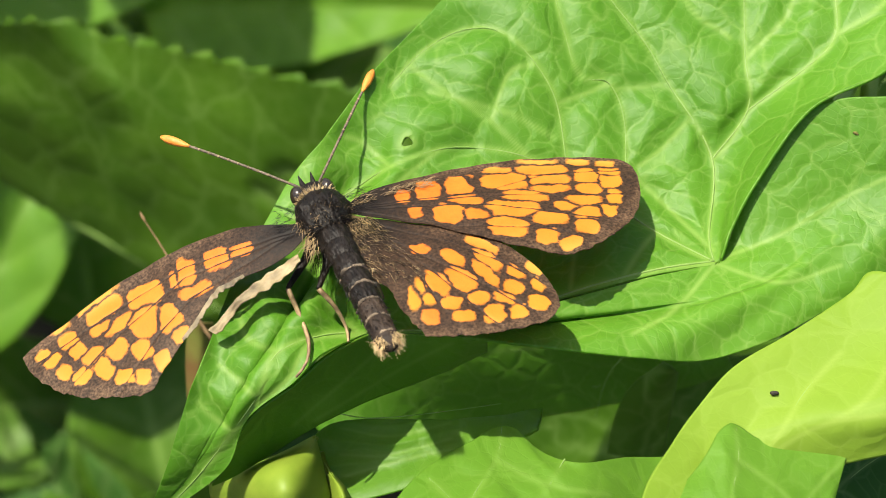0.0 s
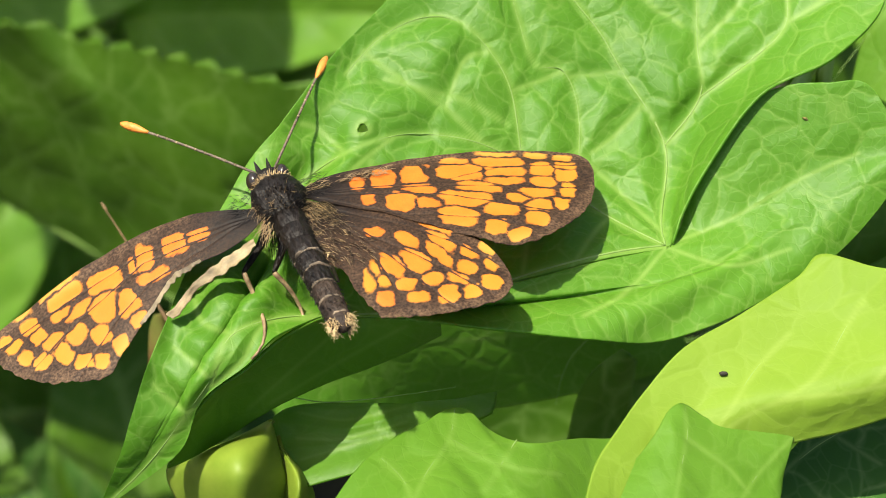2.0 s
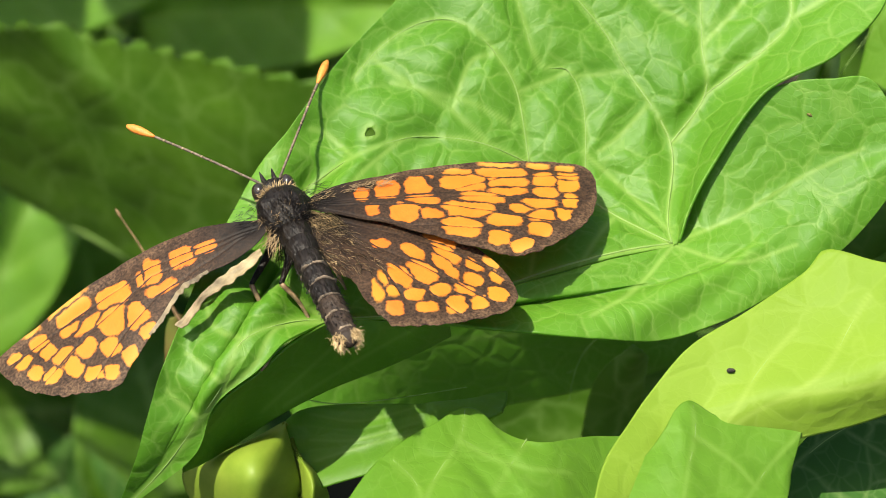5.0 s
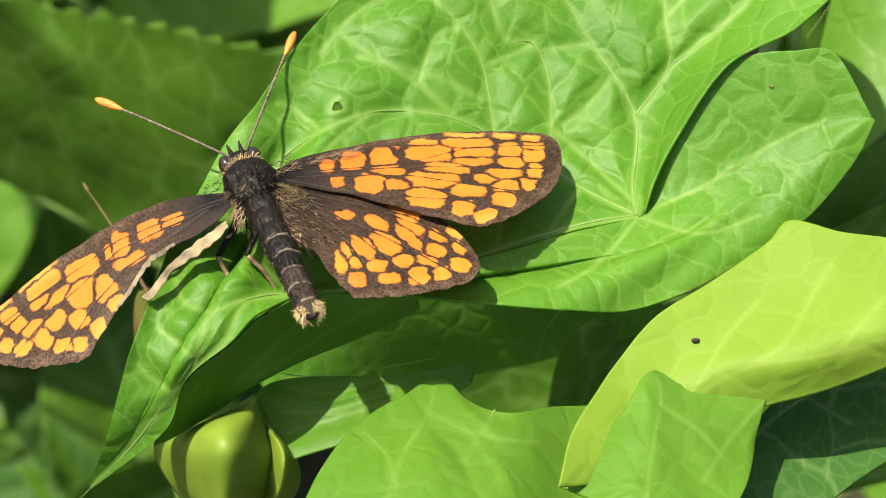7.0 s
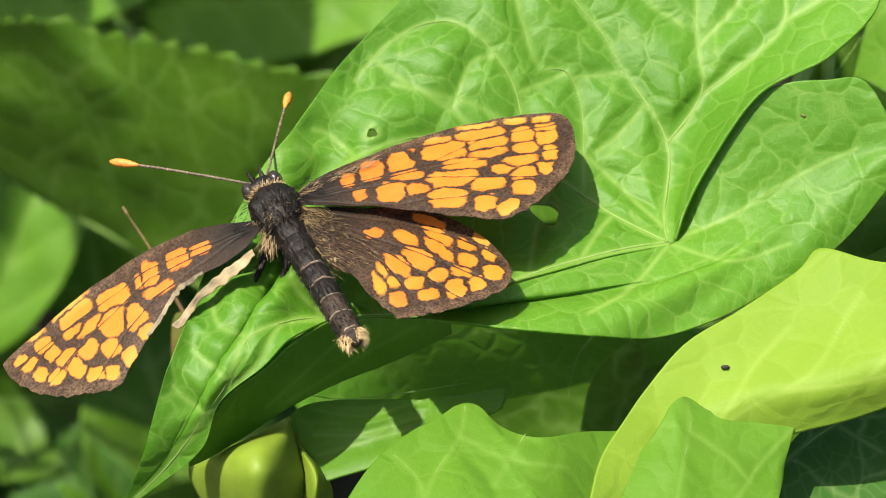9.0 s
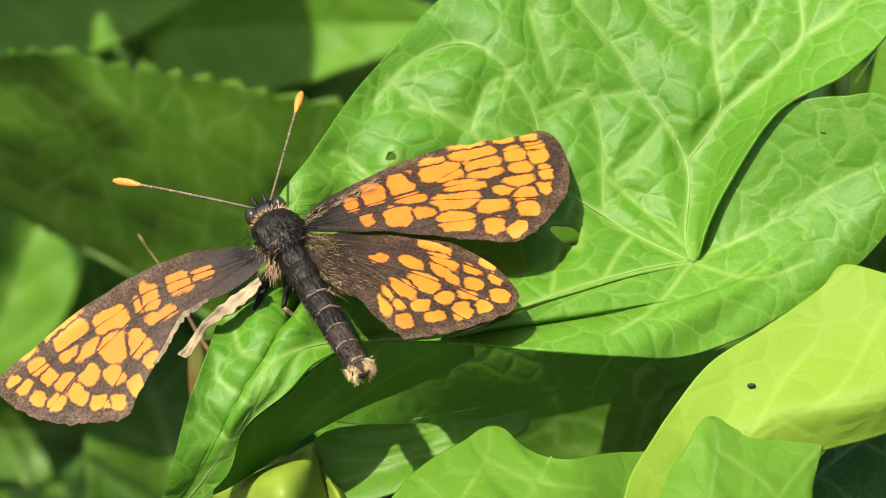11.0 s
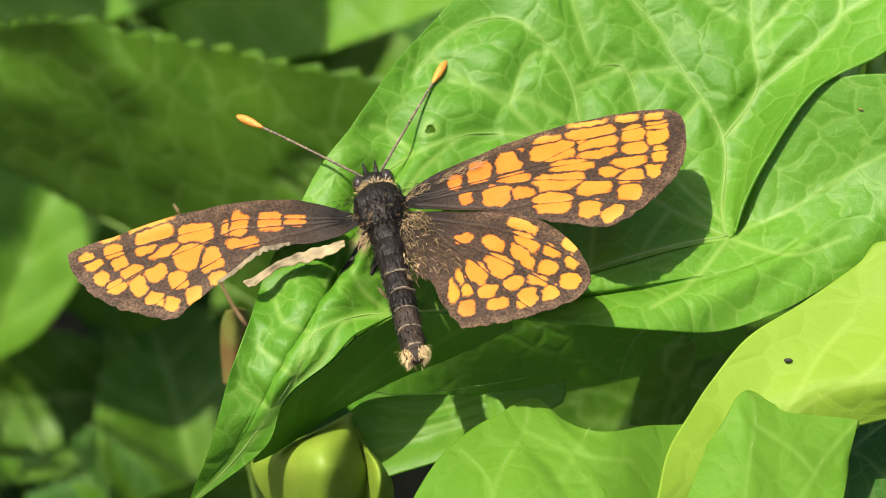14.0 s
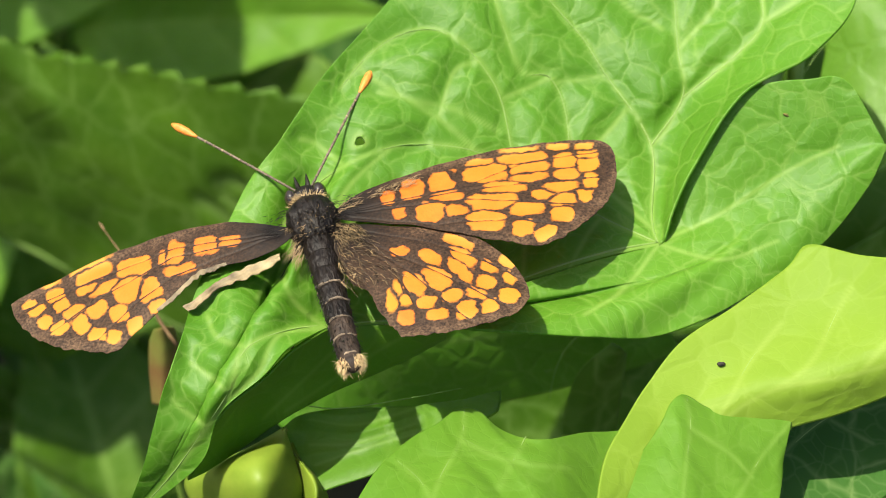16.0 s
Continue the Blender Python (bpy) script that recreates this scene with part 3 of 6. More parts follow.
front, front_grid = simple_leaf("bindweed_leaf", "smooth mid-green bindweed leaf with a blunt raised tip", [
    [(-5.7, -22.1, 4.2), (-4.2, -19.2, 3.0), (-2.2, -16.5, 1.8), (0.2, -14.7, 0.6), (2.3, -13.7, 0.0), (3.5, -13.0, -0.6), (4.6, -12.8, -1.0), (5.6, -13.2, -1.0), (6.9, -14.5, -1.0), (8.5, -15.3, -0.6), (10.6, -15.6, -0.7), (13.7, -15.5, -3.4), (16.3, -15.6, -5.0), (19.5, -15.3, -4.8)],
    [(-3.3, -22.8, 4.8), (-1.7, -20.5, 4.2), (-0.2, -18.4, 3.0), (1.5, -16.9, 1.8), (2.7, -15.8, 1.2), (3.7, -15.1, 0.6), (4.7, -14.9, 0.2), (5.8, -15.2, 0.2), (7.0, -15.9, 0.4), (8.8, -16.7, 0.6), (10.9, -17.2, -0.2), (13.7, -17.3, -2.5), (16.8, -17.4, -4.4), (20.2, -17.4, -4.2)],
    [(-0.9, -23.5, 5.4), (0.6, -21.6, 4.8), (2.2, -20.1, 4.2), (3.4, -19.1, 3.6), (4.2, -18.4, 3.0), (5.1, -18.2, 2.4), (5.9, -18.3, 1.8), (6.7, -18.5, 1.8), (7.9, -18.9, 1.8), (9.5, -19.6, 1.8), (11.7, -20.2, 0.1), (14.5, -20.5, -2.4), (17.6, -20.4, -3.6), (21.0, -20.2, -3.6)],
    [(2.1, -27.2, 7.8), (3.7, -25.8, 7.2), (4.9, -24.8, 6.6), (5.7, -24.1, 6.0), (6.3, -23.9, 5.4), (6.9, -23.8, 4.8), (7.5, -23.8, 4.8), (8.1, -24.0, 4.8), (8.9, -24.2, 4.8), (10.1, -24.6, 4.4), (12.3, -25.3, 2.3), (15.0, -25.6, -0.2), (18.0, -25.5, -0.6), (21.7, -25.1, -0.6)]],
    LEAF_FRONT, veins=[[(4.3, -13.1, 0.0), (3.9, -15.1, 0.0), (1.9, -18.0, 0.0), (0.7, -21.3, 0.0)], [(3.9, -15.1, 0.0), (7.2, -16.8, 0.0), (12.1, -18.0, 0.0)], [(-1.0, -16.4, 0.0), (0.7, -18.0, 0.0), (1.5, -20.1, 0.0)], [(8.9, -15.3, 0.0), (6.4, -18.8, 0.0)]], slope=front_slope, wave=0.45, seed=3)
point, point_grid = simple_leaf("bindweed_leaf", "green bindweed leaf with a folded point and a square corner", [
    [(13.4, -20.6, 3.6), (15.2, -18.1, 3.6), (17.1, -16.1, 3.6), (18.5, -14.3, 3.6), (19.4, -12.9, 3.2), (20.3, -12.3, 2.9), (21.1, -12.5, 2.4), (22.6, -13.5, 2.2), (24.9, -14.1, 1.8), (27.0, -14.4, 1.4), (29.1, -14.5, 1.2)],
    [(15.2, -21.2, 4.8), (16.8, -18.9, 4.8), (18.3, -16.9, 4.8), (19.4, -15.6, 4.4), (20.0, -14.4, 4.1), (20.7, -14.3, 3.6), (21.6, -14.5, 3.2), (23.1, -15.4, 2.9), (24.8, -16.0, 2.4), (26.7, -16.3, 1.9), (28.8, -15.4, 1.2)],
    [(17.0, -21.8, 6.0), (18.2, -20.2, 6.0), (19.0, -19.1, 5.6), (19.9, -18.0, 5.2), (20.5, -17.3, 4.8), (21.2, -17.0, 4.2), (22.1, -17.0, 3.8), (23.6, -17.7, 3.4), (25.1, -18.2, 2.8), (26.6, -18.1, 2.0), (28.5, -16.4, 1.2)],
    [(18.4, -22.4, 6.6), (19.7, -21.7, 6.4), (20.5, -21.2, 6.0), (21.4, -20.7, 5.4), (22.1, -20.4, 4.8), (22.7, -20.3, 4.4), (23.6, -20.2, 4.0), (24.7, -20.1, 3.6), (25.8, -19.8, 3.0), (27.0, -19.1, 2.2), (28.1, -17.8, 1.2)],
    [(20.1, -26.3, 8.4), (21.3, -25.6, 8.0), (22.1, -25.1, 7.6), (23.0, -24.6, 7.2), (23.7, -24.4, 6.6), (24.2, -24.1, 6.0), (24.8, -23.9, 5.4), (25.5, -23.2, 4.8), (26.3, -22.1, 4.1), (27.2, -20.8, 3.0), (28.0, -18.8, 1.2)]],
    LEAF_FRONT, veins=[[(20.8, -12.7, 0.0), (20.8, -14.7, 0.0), (19.9, -18.0, 0.0), (19.1, -22.1, 0.0)], [(20.8, -14.7, 0.0), (23.6, -16.8, 0.0), (25.3, -18.8, 0.0)], [(29.0, -14.9, 0.0), (26.5, -17.2, 0.0), (23.6, -20.5, 0.0)]], slope=front_slope, wave=0.4, seed=4)
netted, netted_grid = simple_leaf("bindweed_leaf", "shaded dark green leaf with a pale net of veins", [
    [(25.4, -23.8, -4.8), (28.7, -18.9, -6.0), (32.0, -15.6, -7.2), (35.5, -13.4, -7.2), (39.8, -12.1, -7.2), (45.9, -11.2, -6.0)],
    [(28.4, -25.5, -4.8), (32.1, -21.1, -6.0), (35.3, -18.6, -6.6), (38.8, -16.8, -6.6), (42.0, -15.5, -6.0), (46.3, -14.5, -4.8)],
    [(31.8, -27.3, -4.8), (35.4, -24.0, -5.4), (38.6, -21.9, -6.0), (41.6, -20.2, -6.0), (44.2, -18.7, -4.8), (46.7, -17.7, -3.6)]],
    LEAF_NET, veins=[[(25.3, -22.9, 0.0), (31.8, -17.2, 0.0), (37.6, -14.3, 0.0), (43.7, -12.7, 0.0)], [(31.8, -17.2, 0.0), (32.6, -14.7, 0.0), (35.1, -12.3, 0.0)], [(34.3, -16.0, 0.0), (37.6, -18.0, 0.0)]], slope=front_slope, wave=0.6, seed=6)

# ---- hidden and shaded leaves below the perch ----
simple_leaf("bindweed_leaf", "folded green bindweed leaf with parallel veins in half shade", [
    [(-9.8, -15.0, -11.0), (-8.7, -13.9, -11.0), (-6.4, -13.5, -11.0), (-2.9, -13.5, -11.0), (0.7, -13.6, -11.0), (5.2, -13.5, -11.0), (7.9, -13.3, -11.0)],
    [(-9.5, -17.7, -9.8), (-7.3, -16.6, -9.8), (-4.2, -15.9, -9.8), (-1.1, -15.9, -9.8), (2.0, -15.5, -9.8), (5.1, -14.8, -9.8), (7.8, -14.2, -9.8)],
    [(-9.0, -20.6, -8.6), (-5.9, -19.7, -8.6), (-2.8, -18.9, -8.6), (0.3, -18.0, -8.6), (2.9, -17.1, -8.6), (5.5, -15.8, -8.6), (7.7, -14.7, -8.6)]],
    LEAF_FRONT, 90, 60, [[(-8.5, -13.1, 3.4), (-5.7, -13.5, 3.4), (-1.0, -13.1, 3.4), (4.6, -12.3, 3.4)], [(-8.1, -14.3, 3.4), (-4.1, -14.9, 3.4), (0.6, -13.9, 3.4)], [(-8.1, -16.3, 3.4), (-4.1, -16.3, 3.4), (0.6, -15.1, 3.4)], [(-7.7, -17.9, 3.4), (-3.3, -16.7, 3.4), (0.6, -15.9, 3.4)]], slope=lambda p: pushed(p, 7.5), quilt=0.9, wave=0.3, vein_width=0.12, seed=11)
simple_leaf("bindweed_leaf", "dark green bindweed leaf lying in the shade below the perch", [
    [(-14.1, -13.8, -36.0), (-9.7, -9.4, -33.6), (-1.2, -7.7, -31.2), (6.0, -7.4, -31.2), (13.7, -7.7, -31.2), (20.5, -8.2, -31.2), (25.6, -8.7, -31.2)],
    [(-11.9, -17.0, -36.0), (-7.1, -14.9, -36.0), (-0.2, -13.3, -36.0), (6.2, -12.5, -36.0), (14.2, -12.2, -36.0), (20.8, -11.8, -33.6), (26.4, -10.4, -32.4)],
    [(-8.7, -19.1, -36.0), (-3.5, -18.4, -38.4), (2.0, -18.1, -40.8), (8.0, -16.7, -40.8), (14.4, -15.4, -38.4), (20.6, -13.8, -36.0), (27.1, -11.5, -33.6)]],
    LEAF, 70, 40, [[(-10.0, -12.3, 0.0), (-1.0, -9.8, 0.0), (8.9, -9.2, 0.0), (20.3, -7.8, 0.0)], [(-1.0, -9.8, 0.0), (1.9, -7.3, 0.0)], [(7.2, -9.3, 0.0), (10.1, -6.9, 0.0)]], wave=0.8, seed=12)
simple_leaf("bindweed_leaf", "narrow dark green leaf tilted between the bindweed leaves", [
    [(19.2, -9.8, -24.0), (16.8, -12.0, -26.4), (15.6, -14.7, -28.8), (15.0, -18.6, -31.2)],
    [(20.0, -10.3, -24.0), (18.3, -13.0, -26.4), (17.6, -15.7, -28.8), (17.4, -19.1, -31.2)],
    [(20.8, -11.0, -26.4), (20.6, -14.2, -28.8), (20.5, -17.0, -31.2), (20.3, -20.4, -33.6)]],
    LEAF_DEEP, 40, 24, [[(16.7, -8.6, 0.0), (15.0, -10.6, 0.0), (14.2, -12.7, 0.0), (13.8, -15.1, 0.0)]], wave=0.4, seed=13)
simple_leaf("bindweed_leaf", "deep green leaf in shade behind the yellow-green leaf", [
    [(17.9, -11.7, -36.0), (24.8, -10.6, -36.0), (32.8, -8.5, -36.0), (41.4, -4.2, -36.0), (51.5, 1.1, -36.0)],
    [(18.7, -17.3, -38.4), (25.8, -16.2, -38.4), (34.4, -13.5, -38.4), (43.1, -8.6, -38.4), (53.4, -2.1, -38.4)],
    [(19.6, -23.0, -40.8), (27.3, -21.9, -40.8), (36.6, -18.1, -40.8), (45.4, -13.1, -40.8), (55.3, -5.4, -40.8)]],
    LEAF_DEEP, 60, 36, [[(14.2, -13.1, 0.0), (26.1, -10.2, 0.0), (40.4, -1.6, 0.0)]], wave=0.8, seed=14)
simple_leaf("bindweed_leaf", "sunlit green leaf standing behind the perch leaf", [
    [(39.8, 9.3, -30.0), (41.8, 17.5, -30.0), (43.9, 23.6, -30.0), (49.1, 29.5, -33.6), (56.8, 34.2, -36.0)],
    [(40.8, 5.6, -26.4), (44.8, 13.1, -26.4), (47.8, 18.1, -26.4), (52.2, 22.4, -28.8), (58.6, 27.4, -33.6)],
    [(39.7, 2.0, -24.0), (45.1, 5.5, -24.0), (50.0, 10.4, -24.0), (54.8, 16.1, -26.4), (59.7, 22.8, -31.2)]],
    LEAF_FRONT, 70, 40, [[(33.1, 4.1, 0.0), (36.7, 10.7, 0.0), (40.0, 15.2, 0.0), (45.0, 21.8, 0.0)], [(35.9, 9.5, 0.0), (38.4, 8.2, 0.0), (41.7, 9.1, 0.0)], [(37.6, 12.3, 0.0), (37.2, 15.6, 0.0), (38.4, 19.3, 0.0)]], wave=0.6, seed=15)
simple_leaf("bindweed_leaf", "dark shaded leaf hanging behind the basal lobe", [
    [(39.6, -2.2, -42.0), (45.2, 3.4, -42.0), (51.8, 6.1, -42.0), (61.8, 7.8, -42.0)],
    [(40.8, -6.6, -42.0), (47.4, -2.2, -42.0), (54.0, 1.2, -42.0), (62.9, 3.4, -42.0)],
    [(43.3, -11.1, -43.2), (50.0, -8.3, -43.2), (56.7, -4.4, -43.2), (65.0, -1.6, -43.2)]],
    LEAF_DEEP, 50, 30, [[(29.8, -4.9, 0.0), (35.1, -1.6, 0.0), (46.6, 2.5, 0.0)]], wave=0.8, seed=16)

# Dark leaf added below so that the holes of the perch leaf look dark.
simple_leaf("bindweed_leaf", "deep green leaf added under the perch leaf to darken its holes", [
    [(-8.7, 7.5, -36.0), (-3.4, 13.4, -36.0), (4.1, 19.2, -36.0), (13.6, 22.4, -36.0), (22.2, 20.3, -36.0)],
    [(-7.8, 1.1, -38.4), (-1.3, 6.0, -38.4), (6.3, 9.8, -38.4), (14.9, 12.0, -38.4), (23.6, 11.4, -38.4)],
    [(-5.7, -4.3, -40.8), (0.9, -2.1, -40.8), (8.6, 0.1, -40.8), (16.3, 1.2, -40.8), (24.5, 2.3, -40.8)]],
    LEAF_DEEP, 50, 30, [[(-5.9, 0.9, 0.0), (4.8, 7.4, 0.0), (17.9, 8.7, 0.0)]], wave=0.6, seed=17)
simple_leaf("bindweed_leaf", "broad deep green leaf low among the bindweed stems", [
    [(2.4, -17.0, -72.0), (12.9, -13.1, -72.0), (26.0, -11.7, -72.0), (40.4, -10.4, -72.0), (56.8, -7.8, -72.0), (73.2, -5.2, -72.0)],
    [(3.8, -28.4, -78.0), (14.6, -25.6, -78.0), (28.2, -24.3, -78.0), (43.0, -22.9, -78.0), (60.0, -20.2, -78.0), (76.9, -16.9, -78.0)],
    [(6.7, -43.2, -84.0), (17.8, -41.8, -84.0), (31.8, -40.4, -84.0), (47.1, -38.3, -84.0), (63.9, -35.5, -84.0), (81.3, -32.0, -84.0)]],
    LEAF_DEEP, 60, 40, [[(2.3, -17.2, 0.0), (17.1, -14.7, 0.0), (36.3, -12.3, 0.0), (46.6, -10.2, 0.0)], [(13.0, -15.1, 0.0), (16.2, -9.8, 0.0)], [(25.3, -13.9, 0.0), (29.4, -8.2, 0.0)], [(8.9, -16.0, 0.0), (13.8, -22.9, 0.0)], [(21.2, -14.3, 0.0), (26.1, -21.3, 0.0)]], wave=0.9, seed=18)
part("stem", tube_mesh("stem", [(37.7, 17.8, -24.0), (35.6, 13.6, -21.6), (41.4, 5.9, -36.0), (41.1, -6.8, -48.0), (34.8, -22.1, -60.0), (36.3, -59.1, -108.0), (39.0, -187.6, -192.0)], [0.75, 0.8, 0.9, 1.1], STEM, 8), perch)


# ---- bud between its bracts ----
def bud():
    ob = thing("flower_bud", "pale green bindweed bud between two bracts on a thin stalk", "flower bud")

    def bract(rails, name):
        me, _ = blade_mesh("bract", sloped(rails, lambda p: pushed(p, 2.5)), BUD, 60, 40, wave=0.25, thick=0.25, seed=21)
        part(name, me, ob)

    bract([[(-13.3, -24.2, -4.2), (-16.3, -20.8, -4.2), (-17.5, -17.8, -4.2), (-15.5, -16.7, -4.2), (-12.1, -15.2, -4.2), (-9.7, -13.9, -4.2)],
           [(-12.5, -23.7, -0.6), (-13.6, -20.0, 0.6), (-13.7, -17.3, 1.8), (-12.7, -15.7, 1.8), (-10.9, -14.8, -0.6), (-9.5, -13.9, -3.6)],
           [(-11.6, -23.6, 0.6), (-11.0, -20.0, 3.0), (-10.6, -17.4, 4.2), (-10.2, -16.0, 3.0), (-9.6, -15.1, 0.6), (-9.4, -13.9, -3.0)],
           [(-10.4, -24.2, -4.2), (-8.6, -21.4, -3.0), (-8.1, -18.7, -1.8), (-8.5, -17.0, -1.8), (-8.9, -15.4, -1.8), (-9.4, -14.0, -3.0)]], "bract")
    bract([[(-10.2, -24.4, -5.4), (-9.5, -21.2, -4.2), (-9.2, -19.0, -3.6), (-9.1, -17.3, -3.6), (-9.2, -16.0, -3.6), (-9.3, -15.2, -4.2)],
           [(-9.4, -24.0, -3.0), (-7.6, -21.0, -0.6), (-7.1, -18.9, 0.6), (-7.3, -17.6, 0.0), (-8.3, -16.4, -1.8), (-9.2, -15.3, -3.6)],
           [(-8.3, -24.2, -5.4), (-6.6, -21.8, -5.4), (-6.3, -20.1, -5.4), (-6.9, -18.4, -5.4), (-8.1, -16.9, -5.4), (-9.1, -15.5, -4.2)]], "bract")
    pts = spline([(-12.4, -25.3, -9.8), (-11.8, -21.2, -7.2), (-10.9, -17.9, -6.0), (-9.8, -15.2, -5.6)], 14) * MM
    v, f = tube(pts, [0.6 * MM, 0.9 * MM, 0.8 * MM, 0.2 * MM], 12)
    part("bud", mesh_of("bud", v, f, BUD), ob)
    part("stalk", tube_mesh("stalk", [(-12.4, -24.9, -7.8), (-12.6, -36.3, -19.8), (-12.6, -86.0, -79.8), (-8.5, -198.1, -175.8)], [0.6, 0.8], STEM, 8), ob)


bud()

dry = thing("dry_sepal", "withered brown and green sepal standing behind the leaf", "sepal")
me, _ = blade_mesh("sepal", [[(-23.8, -14.1, -33.6), (-23.8, -10.9, -32.4), (-23.5, -8.2, -31.2), (-22.9, -6.9, -30.0)], [(-22.6, -14.1, -32.4), (-22.3, -10.8, -31.2), (-22.0, -8.2, -30.0), (-21.8, -6.7, -28.8)], [(-20.9, -13.6, -33.6), (-20.6, -10.4, -32.4), (-20.7, -8.2, -31.2), (-20.8, -6.8, -30.0)]], plain_material("withered_sepal", (0.14, 0.05, 0.02), (0.15, 0.20, 0.03), 220, 0.7, 0.4, 0.3), 30, 20, wave=0.3)
part("sepal", me, dry)
part("stalk", tube_mesh("stalk", [(-22.5, -13.6, -33.6), (-22.6, -19.6, -39.6), (-22.4, -40.5, -60.0), (-24.9, -137.6, -156.0)], [0.5, 0.8], STEM, 6), dry)
stalk = thing("dry_stalk", "thin brown dry stalk with a small knob", "stalk")
part("stem", tube_mesh("stem", [(-20.0, -8.1, -24.0), (-21.4, -5.9, -24.0), (-23.8, -1.0, -24.0), (-26.2, 2.8, -24.0)], [0.2, 0.12, 0.05], STALK, 6), stalk)
part("knob", tube_mesh("knob", [(-25.9, 2.3, -24.0), (-26.1, 2.7, -24.0), (-26.3, 3.0, -24.0), (-26.4, 3.2, -24.0)], [0.06, 0.14, 0.13, 0.05], STALK, 7), stalk)

# small marks on the leaves
spot = thing("leaf_speck", "tiny black speck on the yellow-green leaf", "speck")
c = front_slope((23.7, -10.3, 1.8))
z = height_on(young_grid, c[0], c[1])
v, f = tube(np.array([(c[0] - 0.28, c[1] + 0.02, z + 0.12), (c[0] - 0.15, c[1], z + 0.2), (c[0] + 0.15, c[1], z + 0.2), (c[0] + 0.28, c[1] - 0.02, z + 0.1)]) * MM, [0.08 * MM, 0.18 * MM, 0.16 * MM, 0.06 * MM], 8)
part("grain", mesh_of("grain", v, f, SPECK), spot)
scar = thing("leaf_scar", "small rusty brown scar on the basal lobe", "leaf scar")
c = lobe_slope((29.7, 8.3, 0.0))
z = height_on(lobe_grid, c[0], c[1])
v, f = tube(np.array([(c[0] - 0.22, c[1] + 0.1, z + 0.0), (c[0], c[1] + 0.02, z + 0.02), (c[0] + 0.2, c[1] - 0.12, z + 0.0)]) * MM, [0.06 * MM, 0.14 * MM, 0.05 * MM], 7)
part("crust", mesh_of("crust", v, f, plain_material("scar_brown", (0.06, 0.05, 0.01), (0.16, 0.15, 0.03), 2500, 0.8)), scar)

# ---- the large toothed leaf behind ----
toothed = thing("toothed_leaf", "large dark green toothed leaf folded along its pale midrib", "leaf", "hedge leaves")
TOOTH_MID = [(-2.7, -29.2, -210.0), (-21.1, -22.9, -216.0), (-41.4, -13.9, -222.0), (-62.3, -2.5, -228.0), (-81.5, 8.0, -234.0), (-96.5, 16.4, -240.0), (-118.8, 28.1, -252.0), (-146.2, 39.5, -264.0)]
TOOTH_IN = [(-1.4, -0.9, -180.0), (-15.8, 5.2, -180.0), (-31.5, 11.5, -183.6), (-47.9, 18.0, -188.4), (-63.8, 23.7, -194.4), (-77.9, 28.5, -199.2), (-102.7, 34.6, -216.0), (-141.0, 38.5, -252.0)]
TOOTH_TOP = [(-0.4, 20.8, -156.0), (-12.6, 26.7, -156.0), (-24.0, 29.1, -156.0), (-37.0, 32.9, -162.0), (-48.6, 35.9, -168.0), (-61.7, 38.8, -174.0), (-80.4, 41.7, -180.0), (-149.4, 41.4, -276.0)]
TOOTH_TOP, TOOTH_IN = [pushed(p, -15) for p in TOOTH_TOP], [pushed(p, -7) for p in TOOTH_IN]
me, toothed_grid = blade_mesh("blade", [TOOTH_TOP, TOOTH_IN, TOOTH_MID], LEAF_DEEP, 260, 60, [
    [(-14.5, -4.9, 0.0), (-16.6, 1.7, 0.0), (-19.9, 7.4, 0.0), (-24.4, 11.9, 0.0)], [(-21.5, -0.9, 0.0), (-22.7, 3.7, 0.0), (-25.2, 7.8, 0.0), (-29.7, 11.9, 0.0)], [(-27.6, 2.7, 0.0), (-28.5, 5.8, 0.0), (-30.5, 8.7, 0.0), (-34.6, 11.5, 0.0)], [(-7.5, -8.2, 0.0), (-9.2, -1.6, 0.0), (-11.6, 3.3, 0.0), (-16.6, 9.9, 0.0)], [(-1.0, -10.6, 0.0), (-3.4, -3.2, 0.0), (-5.9, 1.7, 0.0), (-9.2, 8.2, 0.0)],
    [(-24.4, 10.3, 0.0), (-21.5, 11.5, 0.0), (-20.3, 14.4, 0.0)], [(-30.5, 14.2, 0.0), (-27.6, 14.6, 0.0), (-24.0, 12.3, 0.0)], [(-19.9, 13.2, 0.0), (-18.2, 11.9, 0.0), (-17.4, 10.7, 0.0)]], quilt=1.3, wave=0.7, teeth=2.3, tooth_count=34, thick=0.4, vein_width=0.95, seed=31)
part("blade", me, toothed)
part("midrib", tube_mesh("midrib", TOOTH_MID, [1.7, 1.4, 0.9], VEIN, 8, 40), toothed, "pale green midrib")


